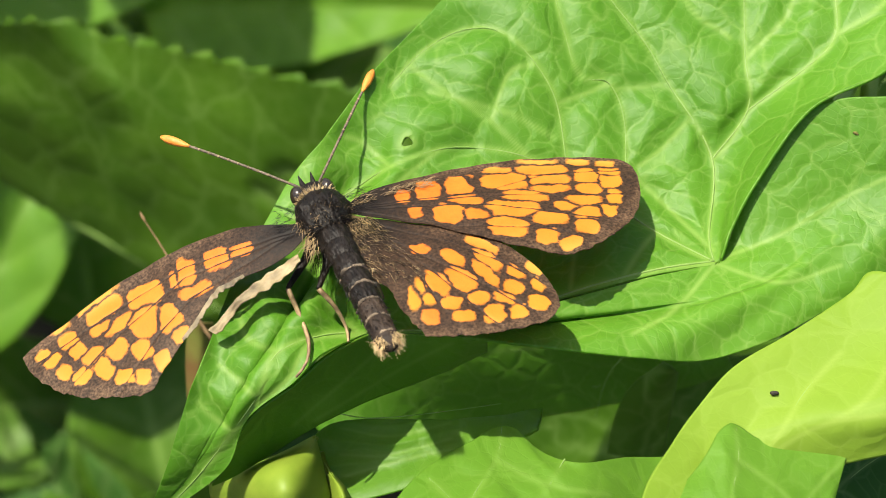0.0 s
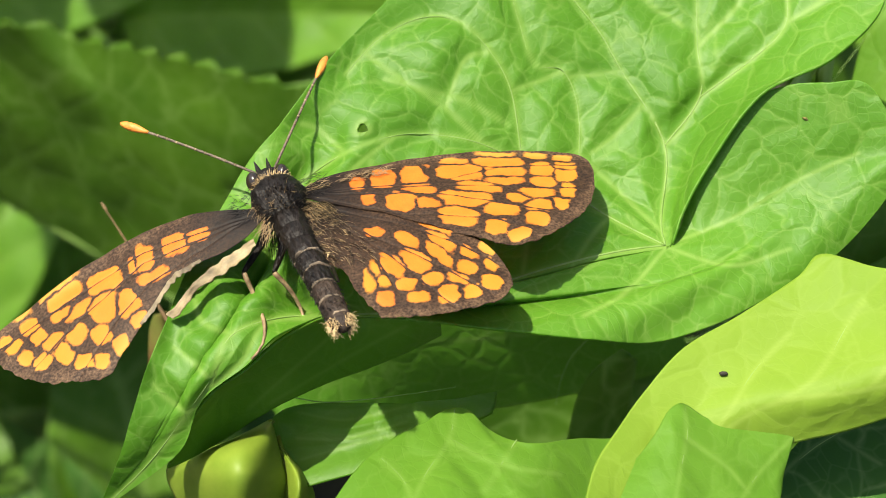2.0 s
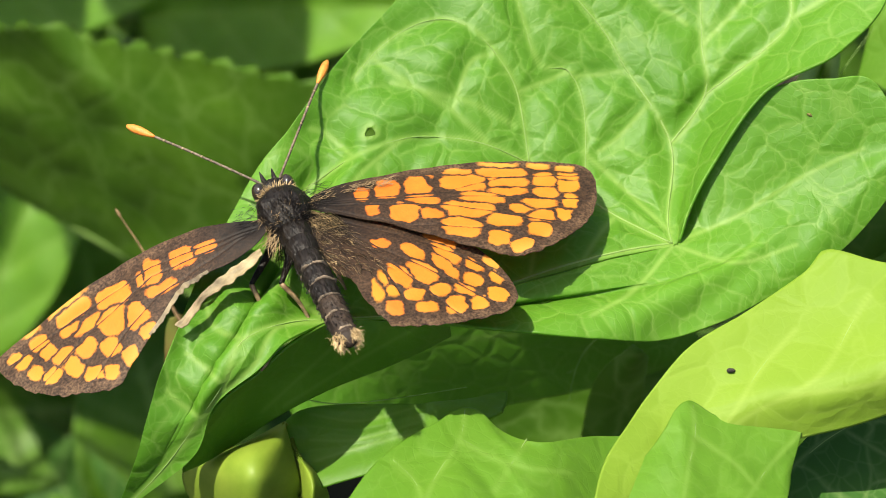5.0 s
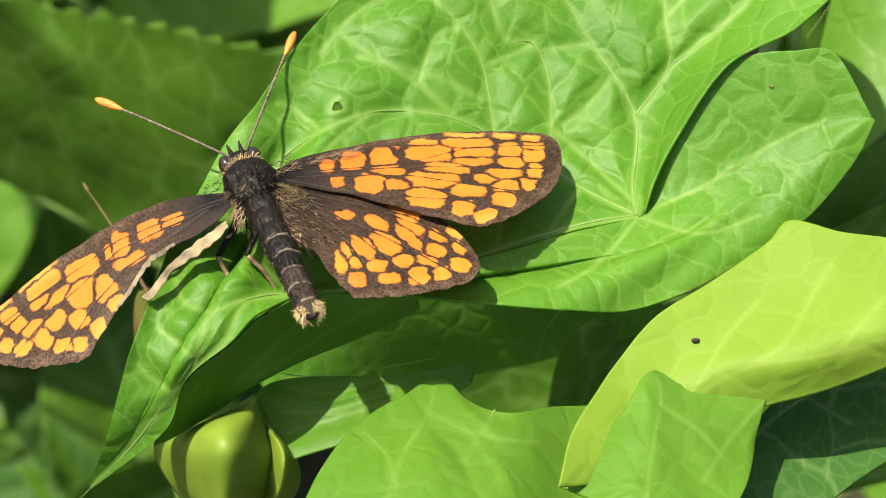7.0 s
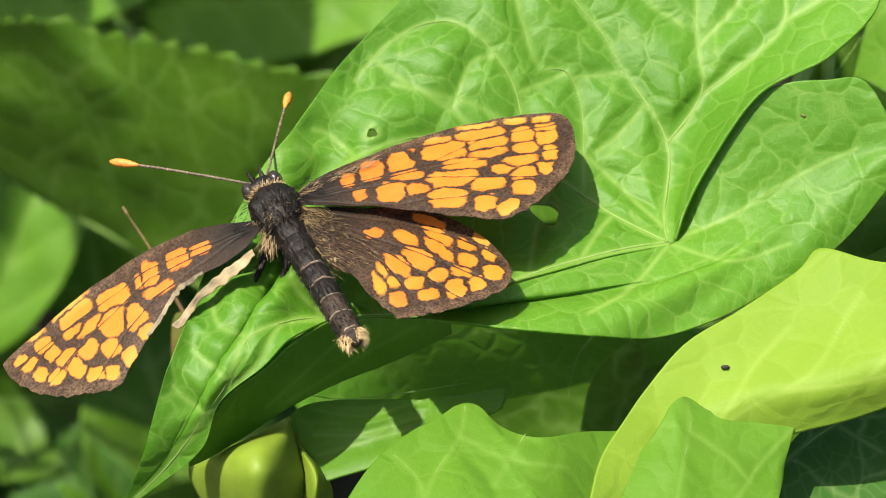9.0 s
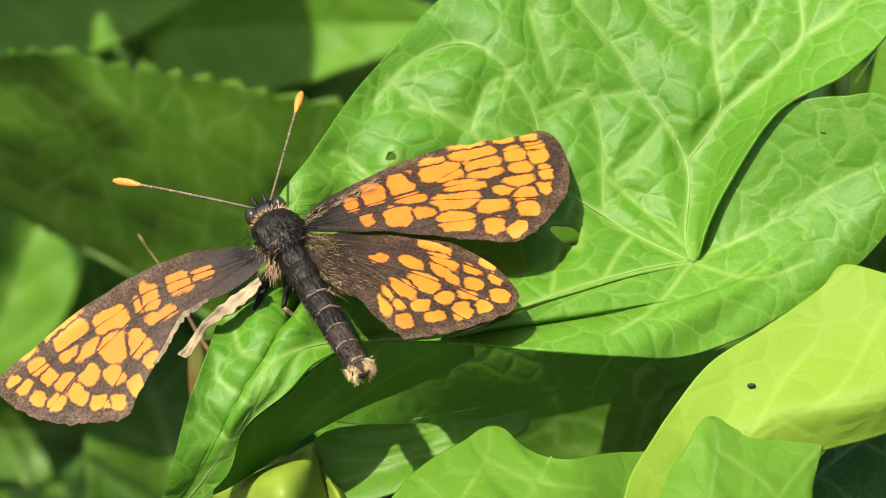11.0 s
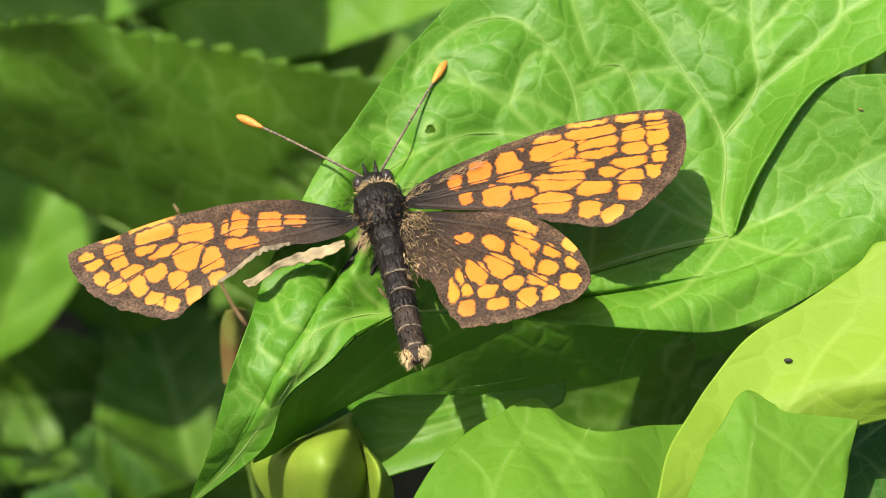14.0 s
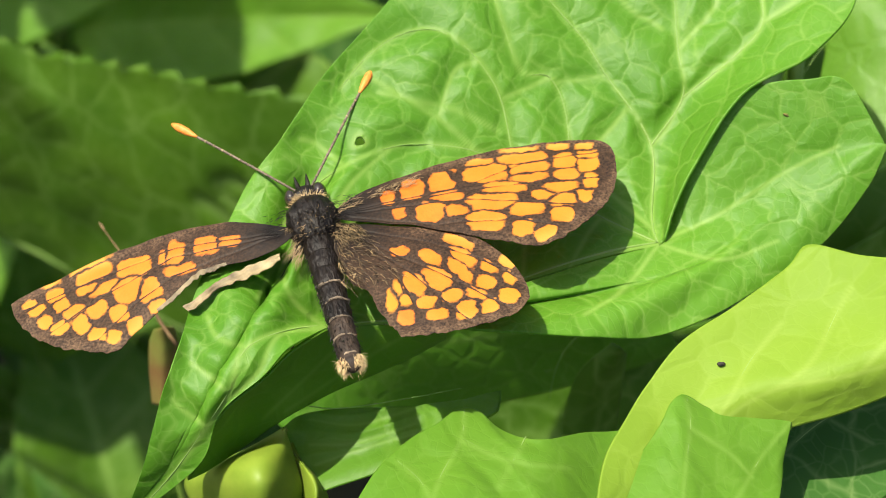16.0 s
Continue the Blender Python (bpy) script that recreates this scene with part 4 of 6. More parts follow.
# ---- hedge leaves further back ----
def hedge_leaf(length, width, material, bend, teeth, seed):
    ob = thing("hedge_leaf", "blurred green leaf deep in the hedge", "leaf", "hedge leaves", at=pose(0, 0, 0.2))
    s = np.linspace(0, 1, 9)
    w = width * (np.sin(np.pi * s**0.75) + 0.02)
    sag = -bend * length * s**2
    mid = np.stack([0 * s, length * s, sag], 1)
    rails = [mid + np.stack([k * w, 0 * s, 0.35 * abs(k) * w], 1) for k in (-1, -0.5, 0, 0.5, 1)]
    veins = [[(0, 0, 0), (0, length, 0)]] + [[(0, length * a, 0), (k * w.max() * 0.9, length * (a + 0.22), 0)] for a in (0.1, 0.28, 0.46, 0.62) for k in (-1, 1)]
    me, _ = blade_mesh("blade", rails, material, 70, 25, veins, quilt=0.9, wave=1.4, teeth=teeth, tooth_count=18, thick=0.3, vein_width=0.7, seed=seed)
    part("blade", me, ob)
    part("petiole", tube_mesh("petiole", [(0, 0, 0), (0, -14, -6), (0, -30, -22)], [0.9, 1.2], STEM, 6), ob)
    return ob


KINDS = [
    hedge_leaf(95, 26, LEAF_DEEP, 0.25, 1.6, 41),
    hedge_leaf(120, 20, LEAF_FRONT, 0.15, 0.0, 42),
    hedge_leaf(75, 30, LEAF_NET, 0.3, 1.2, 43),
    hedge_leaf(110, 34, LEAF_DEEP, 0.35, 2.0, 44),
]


def set_leaf(which, p, turn):
    """One hedge leaf with its stalk end at p and turned by Euler degrees."""
    return copy_thing(KINDS[which], Matrix.Translation(place(p)) @ BOARD.to_3x3().to_4x4() @ pose(0, 0, 0, *turn))


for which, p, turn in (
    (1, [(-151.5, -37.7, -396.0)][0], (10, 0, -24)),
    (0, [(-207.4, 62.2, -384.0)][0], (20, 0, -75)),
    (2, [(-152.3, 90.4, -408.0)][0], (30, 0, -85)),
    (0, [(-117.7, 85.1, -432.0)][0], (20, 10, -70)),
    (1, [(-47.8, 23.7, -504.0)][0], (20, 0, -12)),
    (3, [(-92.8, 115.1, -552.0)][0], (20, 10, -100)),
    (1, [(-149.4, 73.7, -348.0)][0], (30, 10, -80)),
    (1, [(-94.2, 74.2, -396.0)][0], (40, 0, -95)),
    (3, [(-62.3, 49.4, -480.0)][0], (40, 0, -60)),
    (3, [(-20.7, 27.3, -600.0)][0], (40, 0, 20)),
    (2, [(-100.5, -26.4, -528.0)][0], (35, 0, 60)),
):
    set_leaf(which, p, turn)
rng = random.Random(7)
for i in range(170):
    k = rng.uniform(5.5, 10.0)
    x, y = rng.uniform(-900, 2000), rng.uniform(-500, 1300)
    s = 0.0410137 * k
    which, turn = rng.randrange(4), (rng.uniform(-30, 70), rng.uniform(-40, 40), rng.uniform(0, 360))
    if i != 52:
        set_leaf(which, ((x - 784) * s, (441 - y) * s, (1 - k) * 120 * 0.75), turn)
# low growth shaded beside the perch; only dark greens, to deepen the shade
for i in range(44):
    k = rng.uniform(4.8, 7.0)
    x, y = rng.uniform(-600, 430), rng.uniform(480, 1050)
    s = 0.0410137 * k
    low = set_leaf(rng.choice((0, 2, 3)), ((x - 784) * s, (441 - y) * s, (1 - k) * 120 * 0.9), (rng.uniform(0, 70), rng.uniform(-40, 40), rng.uniform(0, 360)))
    at = low.matrix_basis.copy()
    foot = at.inverted() @ Vector((at.translation.x, at.translation.y + 0.02, 0.0)) * 1000
    part("stalk", tube_mesh("stalk", [(0, -29, -21), (0, -29, -21) if foot.length < 40 else tuple(0.5 * foot + Vector((0, -20, -14))), tuple(foot)], [1.1, 1.4], STEM, 6), low)
# unseen leafy branches added overhead and beside the perch, arching, to shade the background
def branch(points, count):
    ob = thing("hedge_branch", "unseen thin arching green branch added to shade the hedge", "branch", "hedge branches", at=Matrix())
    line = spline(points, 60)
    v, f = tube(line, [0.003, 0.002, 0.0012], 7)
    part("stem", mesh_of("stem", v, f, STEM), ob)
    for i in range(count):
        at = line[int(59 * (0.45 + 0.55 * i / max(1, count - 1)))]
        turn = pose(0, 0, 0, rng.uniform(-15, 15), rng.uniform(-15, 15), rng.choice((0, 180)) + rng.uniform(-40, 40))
        # unseen copies of the hedge leaves, which cast most of the shade
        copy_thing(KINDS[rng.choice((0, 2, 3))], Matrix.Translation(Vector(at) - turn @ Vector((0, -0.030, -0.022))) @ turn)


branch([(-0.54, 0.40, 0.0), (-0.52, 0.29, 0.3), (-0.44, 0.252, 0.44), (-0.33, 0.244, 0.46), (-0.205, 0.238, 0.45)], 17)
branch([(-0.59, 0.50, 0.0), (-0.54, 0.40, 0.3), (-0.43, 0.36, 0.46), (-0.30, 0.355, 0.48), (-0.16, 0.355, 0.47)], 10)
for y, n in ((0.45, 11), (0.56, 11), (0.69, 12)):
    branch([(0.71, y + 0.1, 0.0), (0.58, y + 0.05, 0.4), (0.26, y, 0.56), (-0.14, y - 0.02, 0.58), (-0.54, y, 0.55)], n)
for k in KINDS:
    for o in (*k.children_recursive, k):
        bpy.data.objects.remove(o)


# ---- the butterfly ----
def wing_mesh(name, front, rear, bands, n, m, origin, veins, side=1, rubbed=1.0, camber=0.5):
    """A scaled wing on the plane z = 0 about its hinge; bands hold spots of x, y and the two half axes."""
    g = loft([[(*p, 0.0) for p in front], [(*p, 0.0) for p in rear]], n, m)
    flat = g.reshape(-1, 3)
    wob = np.array([noise.noise_vector(Vector((p[0] * 1.7, p[1] * 1.7, side * 5.0))) for p in flat])
    wob2 = np.array([noise.noise_vector(Vector((p[0] * 4.5, p[1] * 4.5, side * 9.0))) for p in flat])
    warped = flat + 0.17 * wob + 0.06 * wob2
    best = np.full(len(flat), -9.0)
    second = np.full(len(flat), -9.0)
    hue = np.zeros(len(flat))
    for shade, spots in bands:
        for x, y, ux, uy, vx, vy in spots:
            dx, dy = warped[:, 0] - x, warped[:, 1] - y
            det = ux * vy - uy * vx
            u, v = np.abs((vy * dx - vx * dy) / det), np.abs((ux * dy - uy * dx) / det)
            a, b = math.hypot(ux, uy), math.hypot(vx, vy)
            r = (u**3.2 + v**3.2) ** (1 / 3.2) / 1.04
            inside = (1 - r) * min(a, b)
            hue = np.where(inside > best, shade, hue)
            second = np.maximum(second, np.minimum(best, inside))
            best = np.maximum(best, inside)
    d = distance_to(veins, flat)
    cell = np.clip(0.5 + 1.8 * np.minimum(best + 0.03, 0.7 * (best - second) - 0.15), 0, 1)
    cell *= np.clip(0.2 + d / 0.16, 0, 1)
    e = np.linspace(0, 1, n)
    root = np.clip((np.linalg.norm(flat[:, :2] - np.array(origin), axis=1) - 1.5) / 4.5, 0, 1)
    rim = np.minimum(np.linalg.norm(g - g[:, -1:], axis=2), np.linalg.norm(g - g[:, :1], axis=2) + 0.3)
    far = np.clip((e[:, None] - 0.3) / 0.3, 0, 1)
    worn = (1.1 * np.exp(-((rim / 1.0) ** 2)) * far + 0.16 + 0.6 * np.exp(-(np.linalg.norm(g - g[:, :1], axis=2) / 0.75) ** 2)).reshape(-1) * rubbed * (0.15 + 0.85 * root)
    z = camber * np.sin(np.pi * np.clip(np.linspace(0, 1, m), 0, 1))[None, :] * np.sin(np.pi * e)[:, None] * 0.5
    z = z - 0.05 * np.exp(-((d / 0.12) ** 2)).reshape(n, m)
    flat = flat.copy()
    flat[:, 2] += z.reshape(-1) + 0.10 * np.array([noise.noise(Vector((p[0] * 0.6, p[1] * 0.6, side))) for p in flat])
    # ragged outer margin
    jag = np.array([0.18 * noise.noise(Vector((i * 0.35, side * 3.1, 0.5))) for i in range(n)])
    q = flat.reshape(n, m, 3)
    out = q[:, -1] - q[:, -3]
    out /= np.linalg.norm(out, axis=1, keepdims=True) + 1e-9
    q[:, -1] += out * jag[:, None] * np.clip(e * 3 - 0.6, 0, 1)[:, None]
    flat = q.reshape(-1, 3) - np.array([*origin, 0.0])
    flat[:, 0] *= side
    count = len(flat)
    verts = np.vstack([flat, flat - (0, 0, 0.05)])
    faces = grid_faces(n, m)
    used = np.vstack([faces, faces[:, ::-1] + count])
    me = mesh_of(name, verts * MM, used, WING)
    for key, value in (("root", root), ("cell", cell), ("worn", np.clip(worn, 0, 1)), ("hue", hue)):
        set_attribute(me, key, np.r_[value, value])
    return me


FORE_FRONT = [(1.84, 0.53), (3.40, 1.99), (5.43, 3.07), (9.56, 4.72), (14.57, 5.90), (18.73, 6.24), (21.38, 6.00), (22.47, 5.19), (22.75, 3.89)]
FORE_REAR = [(1.80, -0.26), (3.59, -0.94), (7.32, -1.90), (10.61, -3.24), (13.49, -4.48), (16.02, -5.28), (17.85, -4.62), (19.67, -3.12), (21.52, -1.05), (22.46, 1.44), (22.75, 3.89)]
TORN_FRONT = [(2.03, 0.29), (4.54, 2.48), (6.70, 3.81), (10.40, 4.96), (14.91, 5.45), (18.74, 5.31), (21.60, 5.21), (22.62, 5.01)]
TORN_REAR = [(1.9, -0.9), (3.6, -1.45), (5.6, -1.25), (7.3, -0.75), (8.9, -0.45), (11.35, -1.66), (12.98, -2.39), (14.79, -3.33), (16.45, -4.20), (18.54, -2.67), (20.20, -1.30), (21.58, 0.79), (22.53, 3.15), (22.62, 5.01)]
HIND_FRONT = [(1.38, -0.44), (4.62, -1.50), (8.29, -2.66), (10.76, -3.92), (12.35, -5.60), (13.43, -7.69), (13.94, -9.67), (13.93, -10.86)]
HIND_REAR = [(0.95, -1.27), (1.25, -3.2), (1.75, -5.2), (2.15, -6.9), (3.25, -8.1), (3.75, -10.02), (4.74, -12.32), (5.63, -12.78), (8.30, -12.94), (10.90, -12.62), (12.84, -12.11), (13.93, -10.86)]
FORE_BANDS = [
    (0.0, [(5.75, 1.22, 0.43, -0.00, -0.06, -0.67), (7.57, 1.95, 0.78, -0.01, -0.11, -1.15), (6.50, -0.46, 0.38, -0.01, -0.05, -0.52)]),
    (0.2, [(9.80, 2.54, 0.91, -0.01, -0.12, -1.09), (8.79, -0.68, 0.89, -0.01, -0.10, -0.98), (9.95, 0.70, 1.06, -0.01, -0.06, -0.54), (10.74, -0.91, 0.77, -0.01, -0.06, -0.52), (10.55, 3.16, 0.28, -0.00, -0.06, -0.55)]),
    (0.45, [(13.09, 3.06, 1.52, -0.01, -0.14, -1.04), (12.75, 4.48, 0.81, -0.01, -0.05, -0.35), (16.00, 4.52, 1.63, -0.01, -0.10, -0.64), (16.12, 3.18, 1.33, -0.01, -0.09, -0.56), (16.18, 2.06, 1.12, -0.01, -0.08, -0.48), (14.16, 1.06, 1.42, -0.02, -0.09, -0.61), (13.10, -0.34, 1.64, -0.02, -0.12, -0.86), (12.57, -2.30, 1.21, -0.31, -0.19, -0.89)]),
    (0.6, [(19.04, 3.71, 0.81, -0.01, -0.15, -0.84), (18.94, 2.03, 0.84, -0.01, -0.11, -0.62), (18.31, 0.67, 1.11, -0.01, -0.09, -0.54), (16.89, 0.01, 0.79, -0.01, -0.09, -0.53), (18.45, -0.81, 0.94, -0.01, -0.10, -0.59), (15.67, -1.50, 1.05, -0.01, -0.10, -0.65), (15.10, -3.37, 0.65, -0.01, -0.11, -0.70), (17.99, -2.32, 0.70, -0.01, -0.13, -0.77), (16.68, -4.10, 0.71, 0.38, 0.03, -0.59)]),
    (0.85, [(15.95, 5.53, 1.31, -0.01, -0.04, -0.29), (18.65, 5.51, 0.90, -0.01, -0.06, -0.36), (20.47, 5.35, 0.70, -0.01, -0.07, -0.36), (20.56, 4.27, 0.74, -0.01, -0.08, -0.43), (20.57, 2.99, 0.73, -0.01, -0.14, -0.77), (20.54, 1.12, 0.44, -0.00, -0.14, -0.75), (19.81, -0.50, 0.59, -0.01, -0.11, -0.60)]),
]
TORN_BANDS = [
    (0.0, [(6.24, 1.26, -0.66, -0.25, 0.09, -0.45), (7.91, 1.86, -0.79, -0.40, 0.21, -0.83)]),
    (0.2, [(10.10, 2.45, -0.53, -0.34, 0.35, -1.13), (10.22, 0.65, -0.97, -0.25, 0.05, -0.50), (11.07, 2.56, -0.23, -0.21, 0.24, -0.51)]),
    (0.45, [(13.24, 2.94, -1.12, -0.42, 0.14, -0.96), (16.16, 4.13, -1.22, -0.01, -0.05, -0.80), (16.98, 2.90, -0.68, -0.01, -0.03, -0.47), (15.82, 2.18, -0.90, 0.10, -0.05, -0.42), (14.10, 0.88, -1.04, 0.11, -0.14, -1.22), (12.80, -0.08, -0.80, 0.18, -0.19, -1.10), (12.63, -1.66, -0.52, 0.05, -0.06, -0.60)]),
    (0.6, [(19.32, 3.73, -0.57, -0.01, -0.05, -0.69), (19.09, 2.32, -0.52, 0.06, -0.08, -0.57), (18.29, 1.18, -0.65, 0.15, -0.10, -0.51), (16.72, 0.28, -0.63, 0.07, -0.07, -0.56), (15.28, -0.98, -0.60, -0.08, 0.01, -0.75), (14.51, -2.73, -0.48, -0.06, 0.01, -0.73)]),
    (0.85, [(16.47, 5.35, -1.45, 0.09, -0.03, -0.27), (19.23, 5.28, -0.73, -0.01, -0.03, -0.38), (21.36, 3.98, -0.46, -0.01, -0.03, -0.37), (20.86, 3.05, -0.56, 0.06, -0.06, -0.42), (20.56, 1.48, -0.44, 0.05, -0.09, -0.62), (19.67, 0.34, -0.56, -0.07, -0.01, -0.56), (18.14, -0.35, -0.55, 0.06, -0.11, -0.80), (17.20, -1.89, -0.63, -0.39, 0.14, -0.49), (16.11, -2.87, -0.38, -0.34, 0.18, -0.40)]),
]
HIND_BANDS = [
    (0.0, [(5.47, -11.11, 0.53, -0.06, -0.09, -0.56), (5.73, -4.70, 0.52, -0.06, -0.07, -0.45)]),
    (0.4, [(7.86, -5.79, 0.60, -0.68, -0.27, -0.46), (9.95, -4.53, 0.77, -0.72, -0.20, -0.40), (10.05, -6.03, 0.63, -1.04, -0.28, -0.37), (9.62, -7.49, 0.64, -1.13, -0.25, -0.31), (7.93, -7.91, 0.75, -0.85, -0.40, -0.67), (6.30, -8.11, 0.70, -0.63, -0.37, -0.74)]),
    (0.6, [(11.64, -7.55, 0.38, -0.55, -0.27, -0.38), (11.21, -8.93, 0.59, -0.07, -0.13, -0.64), (10.44, -9.98, 0.52, -0.28, -0.17, -0.45), (8.81, -9.80, 0.61, -0.07, -0.10, -0.52), (7.02, -10.13, 0.54, -0.06, -0.08, -0.47), (7.57, -11.35, 0.64, -0.07, -0.07, -0.41), (9.57, -11.21, 0.67, 0.17, -0.01, -0.71)]),
    (0.95, [(12.97, -7.19, 0.33, -0.49, -0.22, -0.30), (12.86, -8.95, 0.27, -0.49, -0.26, -0.31), (12.54, -10.59, 0.62, -0.07, -0.15, -0.67), (11.11, -11.23, 0.56, 0.07, -0.04, -0.46), (5.62, -9.55, 0.36, -0.04, -0.07, -0.42), (4.68, -9.28, 0.36, -0.04, -0.13, -0.84), (5.17, -8.26, 0.29, -0.03, -0.10, -0.64)]),
]
fore_hub, hind_hub = (1.6, 1.3), (1.7, -0.2)
FORE_VEINS = [[(2.90, 0.32), (11.19, 1.57), (15.89, 3.81), (22.56, 4.61)], [(2.89, 0.12), (11.54, 1.22), (17.12, 1.43), (22.26, 1.44)], [(2.88, -0.01), (11.42, 0.21), (16.36, -0.85), (20.94, -1.57)], [(2.86, -0.41), (8.83, -2.06), (14.93, -2.47), (18.57, -3.81)]]
TORN_VEINS = [[(2.59, -0.06), (9.95, 2.94), (16.74, 3.45), (22.22, 3.69)], [(2.70, -0.27), (10.37, 2.08), (15.80, 1.39), (20.92, 0.20)], [(2.70, -0.27), (10.76, 0.31), (14.06, -0.81), (18.17, -2.83)]]
HIND_VEINS = [[(1.61, -1.06), (8.02, -4.21), (11.35, -6.73), (13.85, -9.23)], [(1.58, -1.35), (7.56, -6.87), (10.08, -9.35), (12.55, -11.76)], [(1.91, -1.68), (6.09, -6.71), (8.39, -10.50), (9.83, -12.49)], [(1.88, -1.97), (5.07, -6.04), (6.46, -11.07)]]

butterfly = thing("butterfly", "orange and brown chequered butterfly with torn wings on a leaf", "butterfly")
butterfly.scale = (1.036, 1.036, 1.036)
forewing_right = part("forewing", wing_mesh("forewing", FORE_FRONT, FORE_REAR, FORE_BANDS, 230, 110, fore_hub, FORE_VEINS), butterfly, "orange forewing with dark brown net and worn grey margin")
forewing_left = part("forewing", wing_mesh("torn_forewing", TORN_FRONT, TORN_REAR, TORN_BANDS, 230, 120, fore_hub, TORN_VEINS, -1, 1.3), butterfly, "orange forewing with a torn trailing edge")
hindwing_right = part("hindwing", wing_mesh("hindwing", HIND_FRONT, HIND_REAR, HIND_BANDS, 170, 120, hind_hub, HIND_VEINS), butterfly, "orange hindwing with dark brown net and a torn inner edge")


def remnant():
    """What is left of a hindwing: a pale shred, about the same hinge as its forewing."""
    a = [(3.26, -1.67), (4.78, -1.57), (6.59, -1.50), (8.30, -1.70), (9.82, -2.26), (10.99, -2.59)]
    b = [(3.43, -2.49), (4.99, -2.84), (6.96, -2.66), (8.05, -2.55), (9.45, -3.07), (10.59, -3.43)]
    g = loft([[(*p, 0.0) for p in a], [(*(0.85 * np.array(p) + 0.15 * np.array(q)), 0.0) for p, q in zip(b, a)]], 60, 14)
    g -= np.array([*fore_hub, 0.0])
    g[:, :, 0] *= -1
    for i in range(60):
        for j in range(14):
            g[i, j, 2] += -0.3 + 0.05 * math.sin(j * 0.5) + 0.12 * noise.noise(Vector((i * 0.2, j * 0.3, 0)))
            g[i, j, 1] += (0.1 + 0.12 * j / 13) * noise.noise(Vector((i * 0.25, j * 0.05, 4)))
    v = g.reshape(-1, 3)
    return mesh_of("hindwing", np.vstack([v, v - (0, 0, 0.06)]) * MM, np.vstack([grid_faces(60, 14), grid_faces(60, 14)[:, ::-1] + len(v)]), PALE)


hindwing_left = part("hindwing", remnant(), butterfly, "pale shred left of a torn hindwing")


def torn_edge():
    """The frayed pale rim along the tear of the forewing."""
    top = [(7.0, -0.72), (8.1, -0.55), (9.0, -0.42), (10.2, -0.95), (11.35, -1.6), (12.7, -2.2)]
    low = [(7.0, -0.9), (8.1, -0.9), (9.0, -0.82), (10.3, -1.32), (11.4, -1.95), (12.7, -2.4)]
    g = loft([[(*p, 0.12) for p in top], [(*p, 0.02) for p in low]], 50, 5) - np.array([*fore_hub, 0.0])
    g[:, :, 0] *= -1
    for i in range(50):
        g[i, -1, 1] += 0.22 * noise.noise(Vector((i * 0.45, 2.0, 7.0)))
        g[i, :, 2] += 0.08 * noise.noise(Vector((i * 0.3, 5.0, 1.0))) + 0.1
    v = g.reshape(-1, 3)
    return mesh_of("torn_edge", np.vstack([v, v - (0, 0, 0.05)]) * MM, np.vstack([grid_faces(50, 5), grid_faces(50, 5)[:, ::-1] + len(v)]), PALE)


part("torn_edge", torn_edge(), forewing_left, "pale frayed edge of the tear")


def lump(name, rings, material, sides=20, rough=0.05, seed=0):
    """A body part from rings of y, half width, half height and centre height."""
    rr = spline(rings, 22)
    verts, faces = [], []
    for y, a, b, z in rr:
        for j in range(sides):
            t = 2 * math.pi * j / sides
            k = 1 + rough * noise.noise(Vector((math.cos(t) * 2, y * 2.5, math.sin(t) * 2 + seed)))
            verts.append((a * k * math.cos(t), y, z + b * k * math.sin(t)))
    n = len(rr)
    for i in range(n - 1):
        for j in range(sides):
            k = (j + 1) % sides
            faces.append((i * sides + j, (i + 1) * sides + j, (i + 1) * sides + k, i * sides + k))
    faces.append(tuple(range(sides)))
    faces.append(tuple(range((n - 1) * sides, n * sides))[::-1])
    return mesh_of(name, np.array(verts) * MM, faces, material)


def hairs(name, count, where, length, material, seed):
    """Tufts of fine hair; where(rng) gives a root and a direction."""
    r = random.Random(seed)
    verts, faces = [], []
    for _ in range(count):
        p, d = where(r)
        d = Vector(d).normalized()
        d = (d + 0.35 * Vector((r.gauss(0, 1), r.gauss(0, 1), r.gauss(0, 1)))).normalized()
        h = length * r.uniform(0.5, 1.2)
        s = d.cross(Vector((0.3, 0.2, 0.9))).normalized() * 0.024
        u = d.cross(s).normalized() * 0.024
        p = Vector(p)
        k = len(verts)
        bend = Vector((0, -0.25 * h, 0.05 * h))
        verts += [p + s, p - s, p + u, p + d * h * 0.6 + s * 0.6, p + d * h * 0.6 - s * 0.6, p + d * h * 0.6 + u * 0.6, p + d * h + bend]
        faces += [(k, k + 1, k + 4, k + 3), (k + 1, k + 2, k + 5, k + 4), (k + 2, k, k + 3, k + 5), (k + 3, k + 4, k + 6), (k + 4, k + 5, k + 6), (k + 5, k + 3, k + 6)]
    return mesh_of(name, np.array(verts) * MM, faces, material, False)


part("thorax", lump("thorax", [(2.5, 0.5, 0.5, 0), (2.1, 1.3, 1.0, 0), (1.0, 1.85, 1.4, 0.05), (-0.4, 1.8, 1.35, 0.0), (-1.6, 1.3, 1.1, -0.1), (-2.2, 0.6, 0.6, -0.1)], FUR, 24, 0.12), butterfly, "furry black thorax")
head = part("head", lump("head", [(3.75, 0.3, 0.3, 0.05), (3.5, 0.85, 0.65, 0.05), (3.0, 1.1, 0.8, 0.05), (2.5, 1.0, 0.75, 0), (2.2, 0.5, 0.5, 0)], FUR, 18, 0.1, 3), butterfly, "small dark hairy head")


